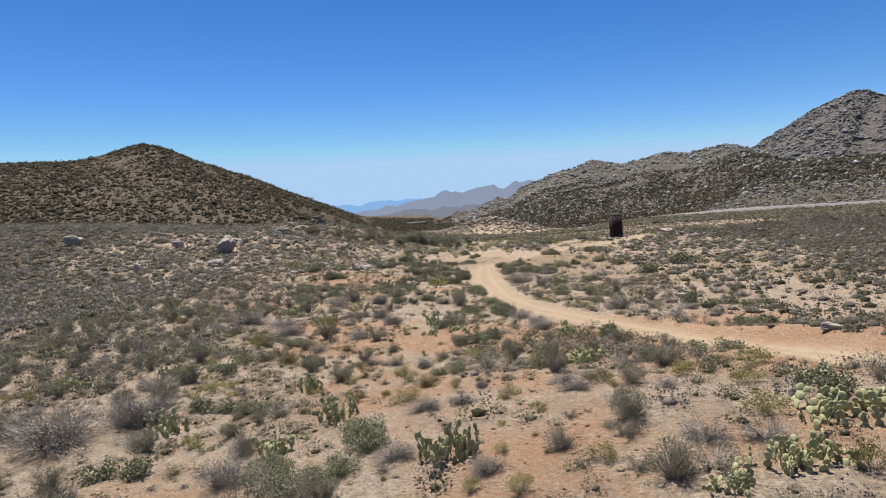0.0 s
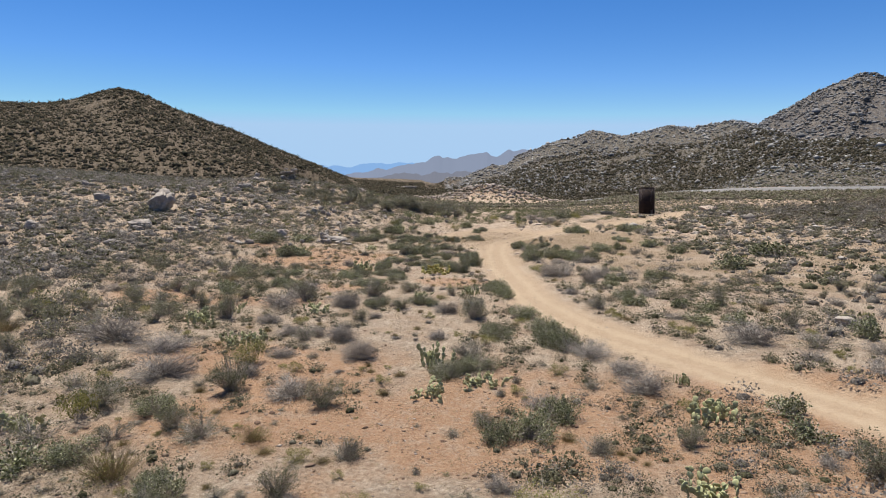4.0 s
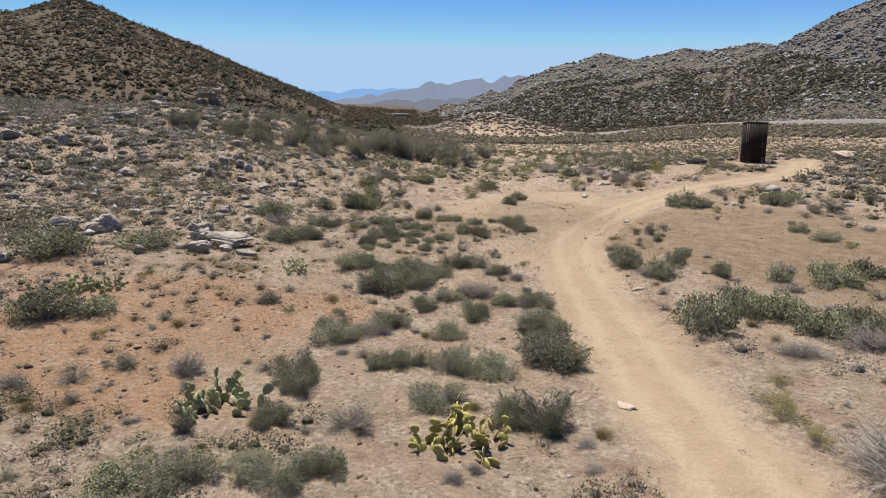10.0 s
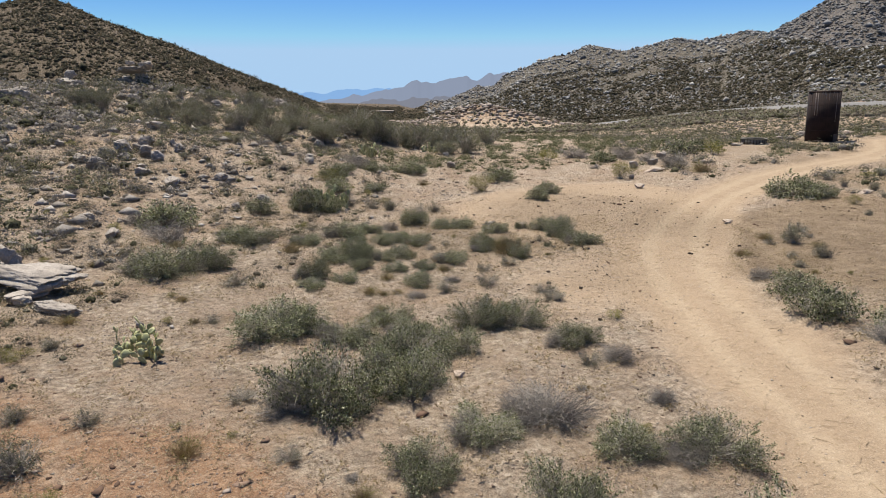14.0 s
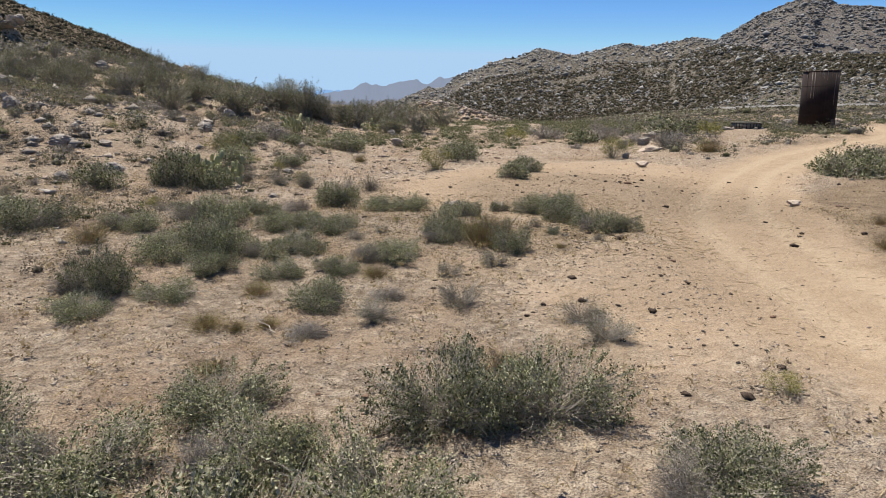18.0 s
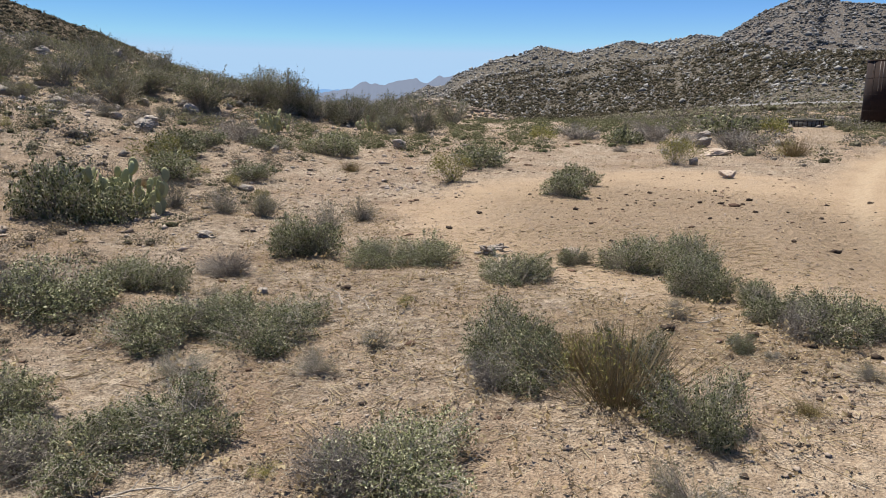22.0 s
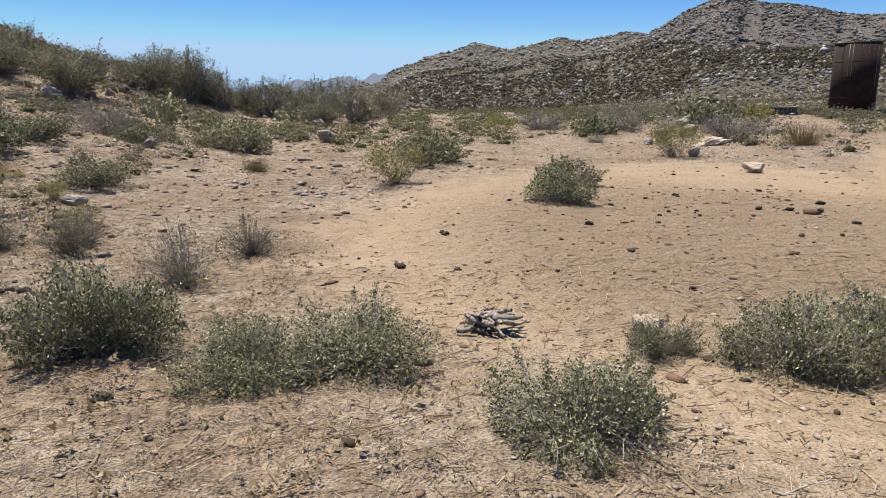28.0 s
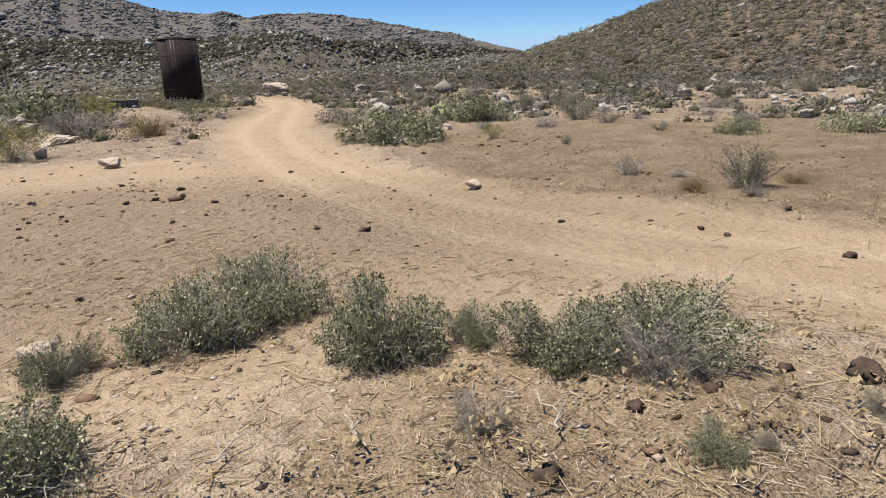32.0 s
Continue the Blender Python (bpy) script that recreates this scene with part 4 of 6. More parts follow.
rock(-48.6, -12.6, 1.8, 1.5, 2.0, 0, 3, "pale hollowed boulder with a dark cavity")
rock(-47.6, -12.2, 1.2, 1.0, 1.1, 40, 0)
rock(-75, 6, 4.2, 3.0, 2.6, 20, 1)
rock(-2.2, 31.6, 0.9, 0.7, 0.7, 0, 1)
rock(14.3, 29.6, 1.9, 1.0, 0.5, -10, 0, "flat pale pinkish slab on bare sand", slab=True)
rock(13.0, 31.8, 1.0, 0.8, 0.8, 30, 1)
rock(11.6, 21.4, 0.7, 0.5, 0.4, 0, 1, slab=True)
rock(12.0, 31.0, 0.7, 0.5, 0.5, 80, 3)
rock(16.4, 38.0, 1.2, 0.9, 0.7, 20, 2)
rock(49.2, 53.6, 3.6, 2.4, 1.5, 12, 1, "big pale flat-topped rock beside the road", slab=True)
rock(46.6, 50.4, 0.9, 0.7, 0.5, 40, 1)
rock(48.4, 50.2, 0.8, 0.6, 0.5, 0, 3)
rock(50.6, 50.8, 0.8, 0.7, 0.4, 70, 2)
rock(44.4, 38.4, 1.6, 1.1, 0.6, 10, 0)
rock(50.5, 44, 1.8, 1.2, 1.0, 60, 1)
rock(49.6, 13.4, 1.7, 1.1, 0.7, 0, 1)
rock(52.4, 12.2, 1.9, 1.3, 0.9, 40, 0)
rock(55.6, 9.6, 1.5, 1.2, 0.8, 80, 3)
rock(86, 4, 3.2, 2.2, 1.9, 10, 1, "large pale boulder on the eastern hillside")
rock(13.9, 10.3, 0.5, 0.32, 0.25, 0, 1, slab=True)
rock(24, 17.5, 1.1, 0.6, 0.35, 0, 0, slab=True)
rock(35.1, -70.0, 1.7, 1.0, 0.8, 15, 0, "flat-topped pale boulder above the cut bank")
rock(30, 50.5, 1.3, 0.9, 0.6, 0, 2, slab=True)
rock(33.2, 54.5, 1.1, 0.8, 0.6, 30, 1)
rock(25.8, 46.8, 1.4, 0.8, 0.5, 0, 0)
rock(38.5, 62, 1.6, 1.1, 0.8, 30, 3)
rock(43, 60, 2.2, 1.2, 0.7, 0, 0, slab=True)
rock(33, -42, 1.8, 1.2, 0.7, 0, 1)
rock(11.7, -9.0, 0.9, 0.28, 0.14, 8, 0, "thin whitish slab lying beside the road", slab=True)
rock(9.3, -21.6, 0.7, 0.4, 0.12, -20, 1, "thin whitish slab lying beside the road", slab=True)
rock(1.9, -9.3, 0.3, 0.2, 0.2, 0, 1, slab=True)
rock(3.5, 8.95, 0.34, 0.3, 0.3, 0, 1, "small pale pinkish stone standing behind a shrub", slab=True)
# dark overhanging pile on the spur
rock(-38.6, 43.2, 2.6, 1.6, 1.1, 10, 2, "flat granite slab at the foot of a dark overhang", lift=0.1)
rock(-36.4, 44.0, 1.8, 1.6, 2.0, 35, 1, "granite block carrying an overhanging slab")
rock(-38.9, 44.6, 1.4, 1.3, 1.7, 70, 3, "granite block carrying an overhanging slab")
rock(-37.5, 43.4, 4.2, 2.6, 0.95, -8, 0, "wide granite slab overhanging a dark hollow", lean=-9, lift=1.35)
rock(-36.0, 43.6, 1.7, 1.4, 1.0, 25, 2, "pale rounded boulder on top of a slab", lift=1.9)
rock(-37.6, 43.8, 1.2, 1.0, 0.6, 60, 1, "pale rounded boulder on top of a slab", lift=2.1)
rock(-42.8, 40.6, 3.0, 2.0, 1.5, 20, 0, "pale hollowed boulder on the spur")
rock(-43.0, 41.4, 1.4, 1.1, 1.2, 80, 3, "pale rounded boulder on the spur", lift=0.9)
rock(-41.3, 40.4, 1.5, 1.0, 0.9, 50, 1)
# boulders on the slope
rock(-62.7, 16.2, 1.65, 0.94, 1.78, 0, 0, "pale grey granite boulder half sunk in the slope")
rock(-52.7, 6.9, 2.90, 1.93, 1.68, 47, 1, "pale grey granite boulder half sunk in the slope")
rock(-41.1, 3.2, 4.87, 3.71, 4.62, 94, 2, "pale upright pointed boulder among grey bushes")
rock(-37.1, -7.8, 3.82, 3.28, 1.76, 141, 3, "pale grey granite boulder half sunk in the slope")
rock(-33.6, -18.2, 2.34, 1.34, 1.14, 8, 4, "pale grey granite boulder half sunk in the slope")
rock(-27.7, -25.5, 0.75, 0.50, 0.59, 55, 5, "pale grey granite boulder half sunk in the slope")
rock(-42.7, 15.0, 2.36, 1.80, 1.35, 102, 6, "pale grey granite boulder half sunk in the slope")
rock(-48.5, 21.4, 1.39, 1.19, 0.98, 149, 7, "pale grey granite boulder half sunk in the slope")
rock(-40.5, 29.6, 3.45, 1.97, 1.64, 16, 8, "pale grey granite boulder half sunk in the slope")
rock(-37.0, 14.9, 1.06, 0.71, 1.52, 63, 9, "pale grey granite boulder half sunk in the slope")
rock(-32.9, 17.1, 1.94, 1.48, 0.99, 110, 10, "pale grey granite boulder half sunk in the slope")
rock(-20.6, 16.3, 1.17, 1.00, 0.92, 157, 11, "pale grey granite boulder half sunk in the slope")
rock(-22.7, 15.5, 1.17, 0.67, 0.92, 24, 12, "pale grey granite boulder half sunk in the slope")
rock(-24.4, 24.7, 2.01, 1.34, 0.91, 71, 13, "pale grey granite boulder half sunk in the slope")
rock(-16.4, 11.8, 1.25, 0.95, 0.77, 118, 14, "pale grey granite boulder half sunk in the slope")
rock(-26.0, 38.5, 1.35, 1.16, 1.03, 165, 15, "pale grey granite boulder half sunk in the slope")
rock(-40.5, 26.8, 2.15, 1.23, 1.25, 32, 16, "pale grey granite boulder half sunk in the slope")
rock(-33.5, 15.1, 1.07, 0.71, 0.66, 79, 17, "pale grey granite boulder half sunk in the slope")
rock(-32.5, 15.9, 0.95, 0.72, 0.59, 126, 18, "pale grey granite boulder half sunk in the slope")
rock(-33.1, 12.9, 0.91, 0.78, 0.49, 173, 19, "pale grey granite boulder half sunk in the slope")
rock(-29.1, 14.5, 1.02, 0.58, 0.56, 40, 20, "pale grey granite boulder half sunk in the slope")
rock(-27.3, 19.4, 0.59, 0.39, 0.59, 87, 21, "pale grey granite boulder half sunk in the slope")
rock(-20.0, 18.9, 0.67, 0.51, 0.75, 134, 22, "pale grey granite boulder half sunk in the slope")
rock(-19.0, 18.0, 0.99, 0.85, 0.74, 1, 23, "pale grey granite boulder half sunk in the slope")
rock(-21.7, 17.3, 0.77, 0.44, 0.61, 48, 24, "pale grey granite boulder half sunk in the slope")
rock(-19.4, 13.9, 0.92, 0.62, 0.44, 95, 25, "pale grey granite boulder half sunk in the slope")
rock(-23.1, 13.6, 0.95, 0.72, 0.72, 142, 26, "pale grey granite boulder half sunk in the slope")
rock(-27.2, 9.2, 1.65, 1.41, 0.90, 9, 27, "pale grey granite boulder half sunk in the slope")
rock(-27.2, 3.2, 1.50, 0.86, 0.70, 56, 28, "pale grey granite boulder half sunk in the slope")
rock(-24.7, 1.5, 1.16, 0.77, 0.55, 103, 29, "pale grey granite boulder half sunk in the slope")
rock(-23.8, 1.2, 0.79, 0.60, 0.38, 150, 30, "pale grey granite boulder half sunk in the slope")
rock(-20.0, -1.0, 0.96, 0.82, 0.44, 17, 31, "pale grey granite boulder half sunk in the slope")
rock(-19.7, -4.8, 1.26, 0.72, 0.36, 64, 32, "pale grey granite boulder half sunk in the slope")
rock(-11.5, 21.7, 1.22, 0.81, 0.69, 111, 33, "pale grey granite boulder half sunk in the slope")
rock(-21.3, 15.2, 1.02, 0.78, 0.73, 158, 34, "pale grey granite boulder half sunk in the slope")
rock(-19.4, 15.9, 1.02, 0.87, 0.82, 25, 35, "pale grey granite boulder half sunk in the slope")
rock(-19.0, 13.0, 1.31, 0.75, 0.73, 72, 36, "pale grey granite boulder half sunk in the slope")
rock(-18.4, 10.3, 0.82, 0.55, 0.43, 119, 37, "pale grey granite boulder half sunk in the slope")
rock(-13.1, 15.1, 0.64, 0.49, 0.31, 166, 38, "pale grey granite boulder half sunk in the slope")
rock(-24.9, 41.0, 0.87, 0.75, 0.77, 33, 39, "pale grey granite boulder half sunk in the slope")
rock(-21.8, 13.0, 1.52, 0.87, 1.04, 80, 40, "pale grey granite boulder half sunk in the slope")
rock(-12.0, 23.2, 1.26, 0.84, 0.56, 127, 41, "pale grey granite boulder half sunk in the slope")
rock(-10.0, 29.7, 1.53, 1.17, 0.60, 174, 42, "pale grey granite boulder half sunk in the slope")
rock(-10.6, 33.7, 0.69, 0.59, 0.43, 41, 43, "pale grey granite boulder half sunk in the slope")
rock(-6.8, 23.4, 0.62, 0.35, 0.42, 88, 44, "pale grey granite boulder half sunk in the slope")
rock(-3.4, 38.2, 1.00, 0.66, 0.66, 135, 45, "pale grey granite boulder half sunk in the slope")
rock(-5.5, 15.8, 0.51, 0.39, 0.31, 2, 46, "pale grey granite boulder half sunk in the slope")
rock(-4.4, 9.9, 0.47, 0.41, 0.18, 49, 47, "pale grey granite boulder half sunk in the slope")
rock(-1.8, 5.5, 0.35, 0.20, 0.17, 96, 48, "pale grey granite boulder half sunk in the slope")
rock(14.8, 33.2, 1.00, 0.66, 0.77, 143, 49, "pale grey granite boulder half sunk in the slope")
rock(11.8, 26.1, 0.50, 0.38, 0.51, 10, 50, "pale grey granite boulder half sunk in the slope")


# pale stones half buried among the bushes of the spur
many = np.random.RandomState(91)
for n in range(110):
    x, y = many.uniform(-52, -11), many.uniform(-16, 46)
    if n % 3 and n > 12:
        x, y = x0 + many.normal(0, 1.3), y0 + many.normal(0, 1.1)
    else:
        x0, y0 = x, y
    s = 0.35 + many.gamma(1.6, 0.32)
    rock(x, y, s, s * many.uniform(0.6, 0.9), s * many.uniform(0.5, 0.85), many.uniform(0, 180), n, "pale grey rounded granite boulder among scrub")


# ---- dead log ----
def dead_log(x, y, turn):
    rnd = np.random.RandomState(9)
    ob = thing("dead_log", "gnarled weathered grey dead cactus wood on sand", "log")
    ob.matrix_world = pose(x, y, float(land(x, y)) + 0.05, 0, 0, turn)
    for n in range(30):
        p = np.array([rnd.uniform(-0.3, 0.12), rnd.normal(0, 0.07), rnd.uniform(0.0, 0.12)])
        way = np.array([1.0, rnd.normal(0, 0.3), rnd.normal(0, 0.2)])
        pts = [p]
        for k in range(rnd.randint(3, 6)):
            way = way + rnd.normal(0, 0.4, 3) * np.array([0.4, 1, 0.7])
            p = p + way / np.linalg.norm(way) * 0.065
            p[2] = min(max(p[2], 0.0), 0.17)
            pts.append(p)
        pts, thick = np.array(pts), rnd.uniform(0.018, 0.04)
        taper = thick * np.linspace(1, 0.6, len(pts)) * rnd.uniform(0.75, 1.25, len(pts))
        part("branch", mesh_of("log_branch", *tube(pts, taper, 7), LOG_WOOD), ob)
    return ob


dead_log(1.9, 9.3, -25)


# ---- fallen branches ----
def fallen_branch(x, y, turn, long, seed):
    rnd = np.random.RandomState(seed)
    ob = thing("fallen_branch", "bare grey-brown fallen branch lying on dry soil", "branch", "fallen branches")
    ob.matrix_world = pose(x, y, float(land(x, y)) + 0.03, 0, 0, turn)
    pts = np.column_stack([np.linspace(0, long, 7), np.cumsum(rnd.normal(0, 0.04 * long, 7)), 0.02 + 0.05 * rnd.rand(7)])
    thick = 0.011 * (0.6 + 0.5 * long)
    taper = np.linspace(thick, thick * 0.3, 7)
    part("stem", mesh_of("branch_stem", *tube(pts, taper), WOOD), ob)
    for i in range(1, 6):
        tip = pts[i] + np.array([rnd.uniform(0.1, 0.3), rnd.choice([-1, 1]) * rnd.uniform(0.1, 0.3), rnd.uniform(0.0, 0.15)]) * long
        part("side_twig", mesh_of("branch_twig", *tube([pts[i], tip], [taper[i] * 0.7, taper[i] * 0.25], 4), WOOD), ob)
    return ob


for n, (x, y, turn, long) in enumerate(((-0.5, 5.0, 120, 0.8), (-0.9, 4.6, 60, 0.5), (0.0, 4.7, 100, 0.6), (3.6, 5.2, 50, 0.5), (3.0, 5.9, 20, 0.45), (4.3, 4.2, 40, 0.6), (-2.2, 3.8, 150, 0.9), (-1.4, 0.2, 30, 0.9), (-2.6, -2.6, 40, 1.0), (-0.4, -3.6, 120, 0.8), (1.2, 2.4, 70, 0.6), (-3.2, 6.6, 10, 0.9), (0.6, -1.9, 80, 0.8))):
    fallen_branch(x, y, turn, long, 300 + n)


# ---- plants placed one by one ----
STOCK = {
    ("leafy", 0): [shrub("leafy", s, 0) for s in (1, 2, 3)],
    ("leafy", 1): [shrub("leafy", s, 1) for s in (4, 5, 6, 7)],
    ("leafy", 2): [shrub("leafy", s, 2) for s in (8, 9, 10)],
    ("twiggy", 0): [shrub("twiggy", 11, 0)],
    ("twiggy", 1): [shrub("twiggy", s, 1) for s in (12, 13)],
    ("twiggy", 2): [shrub("twiggy", 14, 2)],
    ("dead", 0): [shrub("dead", s, 0) for s in (21, 22)],
    ("dead", 1): [shrub("dead", s, 1) for s in (23, 24)],
    ("dead", 2): [shrub("dead", 25, 2)],
    ("golden", 0): [shrub("golden", s, 0) for s in (31, 32)],
    ("golden", 1): [shrub("golden", s, 1) for s in (33, 34)],
    ("bush", 0): [shrub("bush", s) for s in (41, 42, 43, 44)],
    ("tuft", 0): [tuft(s) for s in (51, 52)],
    ("pear", 0): [prickly_pear(s, base=21) for s in (61, 62, 63, 65)],
    ("gold_pear", 0): [prickly_pear(64, True, 26)],
}
PLACED = []
USED = set()


def lane_gap(x, y):
    """Metres from the ground under the camera's way."""
    lane = np.interp(y, [-110, -66, -30, 3], [19, 10, 4.3, 1])
    return np.hypot(np.asarray(x) - lane, np.maximum(0.0, np.asarray(y) - 3))


def plant(kind, x, y, size, tall=1.0):
    if kind == "leafy" and size > 1.9 and y < -19:
        # a wide patch is several shrubs grown together
        for n in range(2):
            a = n * 3.1 + x
            plant(kind, x + 0.27 * size * math.cos(a), y + 0.24 * size * math.sin(a), min(1.85, size * (0.6 + 0.1 * ((n * 7 + int(y * 10)) % 3))), tall * 1.15)
        return None
    if kind == "pear" and size > 2.2:
        # a broad patch of cactus is two plants side by side
        for n in (-1, 1):
            plant(kind, x + 0.22 * size * n, y + 0.1 * size * n, size * 0.6, tall * 1.25)
        return None
    n = len(PLACED)
    lane = np.interp(y, [-110, -66, -30, 3], [19, 10, 4.3, 1])
    away = math.hypot(x - lane, max(0.0, y - 3)) + max(0.0, -4 - y) * 0.12
    grade = 2 if away < 5 + 2.5 * size else 1 if away < (10 if y < 0 else 20) + 5 * size else 0
    while (kind, grade) not in STOCK:
        grade -= 1
    stock = STOCK[kind, grade]
    first = stock[(n * 7 + int(x * 10)) % len(stock)]
    size *= 1.12
    if kind == "pear":
        size *= 0.9
    m = Matrix.Translation((x, y, float(land(x, y)) - 0.02 * size)) @ Euler((0, 0, n * 2.4)).to_matrix().to_4x4()
    if first in USED:
        ob = copy_thing(first, m)
    else:
        ob = first
        USED.add(first)
        ob.matrix_world = m
    ob.scale = (size, size, size * tall)
    if "plants" not in str(ob.get("group", "")):
        tagged(ob, group={"pear": "prickly pear plants", "gold_pear": "prickly pear plants", "tuft": "grass plants", "bush": "hillside bush plants"}.get(kind, "desert shrub plants"))
    PLACED.append((x, y, size))
    return ob


plant("leafy", 18.60, 39.91, 3.98)
plant("golden", 21.47, 38.91, 2.27)
plant("dead", 8.50, 38.17, 2.80)
plant("dead", 13.41, 37.68, 3.41)
plant("golden", 6.12, 36.97, 1.80)
plant("leafy", 11.01, 35.95, 2.35)
plant("dead", 14.88, 35.85, 2.07)
plant("dead", 16.14, 31.81, 3.14)
plant("tuft", 17.67, 28.65, 1.88)
plant("leafy", -4.92, 26.81, 2.46)
plant("golden", 11.15, 26.35, 2.12)
plant("dead", -8.63, 25.39, 2.84)
plant("leafy", 1.98, 25.29, 2.57)
plant("leafy", -7.29, 24.23, 1.81)
plant("twiggy", 24.42, 23.13, 1.61)
plant("tuft", -3.39, 22.37, 0.84)
plant("leafy", -8.78, 20.87, 1.66)
plant("golden", 0.82, 20.82, 1.90)
plant("leafy", 5.24, 19.22, 1.62)
plant("leafy", -8.91, 18.61, 1.97)
plant("leafy", 27.69, 17.81, 2.66)
plant("leafy", -5.86, 17.51, 1.37)
plant("golden", -8.69, 17.47, 1.83)
plant("leafy", 4.59, 17.18, 1.56)
plant("leafy", 19.62, 17.14, 3.09)
plant("golden", -7.34, 16.96, 0.66)
plant("leafy", 20.88, 16.44, 1.98)
plant("leafy", -7.94, 16.16, 1.76)
plant("golden", -5.95, 16.02, 0.67)
plant("tuft", -8.10, 14.65, 0.58)
plant("golden", -4.50, 14.24, 0.59)
plant("leafy", -7.9, 10.2, 1.9, 1.5)
plant("leafy", -6.9, 10.5, 1.6, 1.4)
plant("leafy", -8.4, 10.6, 1.5, 1.4)
plant("pear", -7.6, 11.0, 1.7, 1.5)
plant("pear", -6.9, 11.4, 1.3, 1.6)
first_of_last = len(PLACED)
# shrubs beside the last part of the way
plant("leafy", -0.37, 8.20, 1.20, 1.06)
plant("leafy", 0.60, 8.55, 1.44, 0.92)
plant("leafy", 2.20, 6.92, 1.32, 0.92)
plant("leafy", 3.43, 8.54, 0.63, 1.41)
plant("leafy", 4.49, 8.17, 1.27, 1.29)
plant("leafy", 5.50, 8.06, 1.24, 1.39)
plant("leafy", 5.07, 6.18, 1.12, 1.62)
plant("twiggy", -1.98, 11.29, 0.95, 1.38)
plant("twiggy", -1.40, 12.77, 0.86, 1.28)
plant("leafy", 5.64, 4.67, 1.11, 1.17)
plant("twiggy", 4.21, 4.71, 0.45, 1.13)
plant("leafy", 4.51, 3.32, 0.33, 1.64)
plant("twiggy", 4.74, 3.10, 0.23, 0.80)
plant("leafy", 5.62, 5.57, 0.46, 2.13)
plant("leafy", -2.04, 9.03, 1.49, 1.45)
plant("twiggy", -4.92, 12.34, 0.95, 1.22)
plant("twiggy", -3.92, 12.29, 0.91, 1.21)
plant("leafy", -2.35, 3.25, 1.24, 1.01)
plant("leafy", -1.81, 3.88, 1.13, 0.92)
plant("leafy", -0.97, 4.06, 0.90, 1.06)
plant("leafy", -3.86, 5.37, 1.13, 1.00)
plant("leafy", -3.22, 5.42, 0.70, 1.39)
plant("dead", -2.73, 6.67, 0.98, 1.11)
plant("leafy", 1.76, 3.17, 1.03, 1.47)
plant("tuft", 2.56, 2.78, 0.69, 1.30)
plant("leafy", 3.09, 2.61, 0.70, 1.97)
plant("twiggy", -3.96, 12.95, 0.95, 0.97)
plant("twiggy", -6.15, 12.28, 0.76, 1.64)
plant("leafy", -5.31, 2.03, 1.23, 0.94)
plant("leafy", -3.57, -0.05, 1.38, 0.92)
plant("leafy", -2.48, -0.74, 0.94, 1.09)
plant("leafy", -2.90, 1.26, 1.05, 0.92)
plant("leafy", -4.14, 4.12, 1.75, 0.92)
plant("leafy", -1.10, 3.49, 1.19, 0.92)
plant("leafy", -1.87, 0.72, 1.05, 0.92)
plant("leafy", -1.22, 1.27, 1.16, 0.92)
plant("leafy", -1.15, -0.69, 0.86, 0.92)
plant("leafy", -0.12, -0.35, 0.86, 0.92)
plant("leafy", 0.77, 0.74, 1.25, 0.92)
plant("leafy", -0.04, -2.20, 0.95, 1.23)
plant("twiggy", 0.93, -2.73, 0.83, 0.80)
plant("leafy", -2.57, -2.29, 0.89, 0.92)
plant("twiggy", 2.27, -2.12, 0.79, 0.97)
plant("twiggy", 4.14, -2.85, 0.87, 0.80)
plant("leafy", 1.93, 2.55, 1.07, 1.09)
plant("tuft", 2.78, 1.98, 1.11, 1.40)
plant("leafy", 3.38, 1.49, 0.82, 1.67)
plant("twiggy", 2.92, 0.33, 0.73, 0.80)
plant("leafy", 6.05, 4.06, 1.40, 1.03)
plant("leafy", 2.13, -5.91, 1.38, 1.38)
plant("leafy", 3.20, -5.80, 1.33, 1.36)
plant("leafy", 1.62, -7.56, 1.39, 1.17)
plant("leafy", 0.33, -6.88, 1.19, 1.12)
plant("leafy", -0.40, -5.87, 1.22, 0.94)
plant("leafy", -1.18, -7.19, 1.49, 0.92)
plant("leafy", -2.51, -6.76, 1.21, 1.36)
plant("leafy", 4.67, -7.09, 1.23, 1.16)
plant("dead", 5.57, -8.13, 0.95, 1.07)
plant("leafy", -3.43, -3.34, 0.88, 0.92)
plant("twiggy", 4.31, -3.54, 0.86, 0.80)
plant("tuft", -5.47, 0.45, 0.84, 1.06)
plant("leafy", -7.24, 1.21, 1.60, 1.03)
plant("tuft", -1.04, -3.40, 0.37, 0.90)
plant("tuft", -0.63, -3.20, 0.41, 0.80)
plant("tuft", -0.83, -4.81, 0.53, 0.81)
plant("leafy", -3.38, -7.17, 2.32, 0.92)
plant("leafy", -0.66, -10.86, 2.32, 1.35)
plant("leafy", 0.79, -9.93, 1.78, 1.45)
plant("leafy", -3.67, -2.36, 1.09, 1.68)
plant("leafy", -2.85, 0.48, 1.29, 1.76)
plant("dead", 6.15, -10.27, 0.69, 1.10)
plant("leafy", 1.65, -13.25, 1.22, 1.28)
plant("leafy", 2.63, -11.85, 1.32, 0.92)
plant("leafy", 3.90, -14.06, 1.39, 1.40)
plant("dead", 3.94, -11.04, 1.94, 0.88)
plant("leafy", 5.15, -12.17, 1.30, 1.02)
plant("leafy", 6.65, -12.16, 1.45, 1.06)
plant("leafy", 0.44, -15.69, 1.78, 0.92)
plant("twiggy", -5.11, -14.07, 1.35, 0.80)
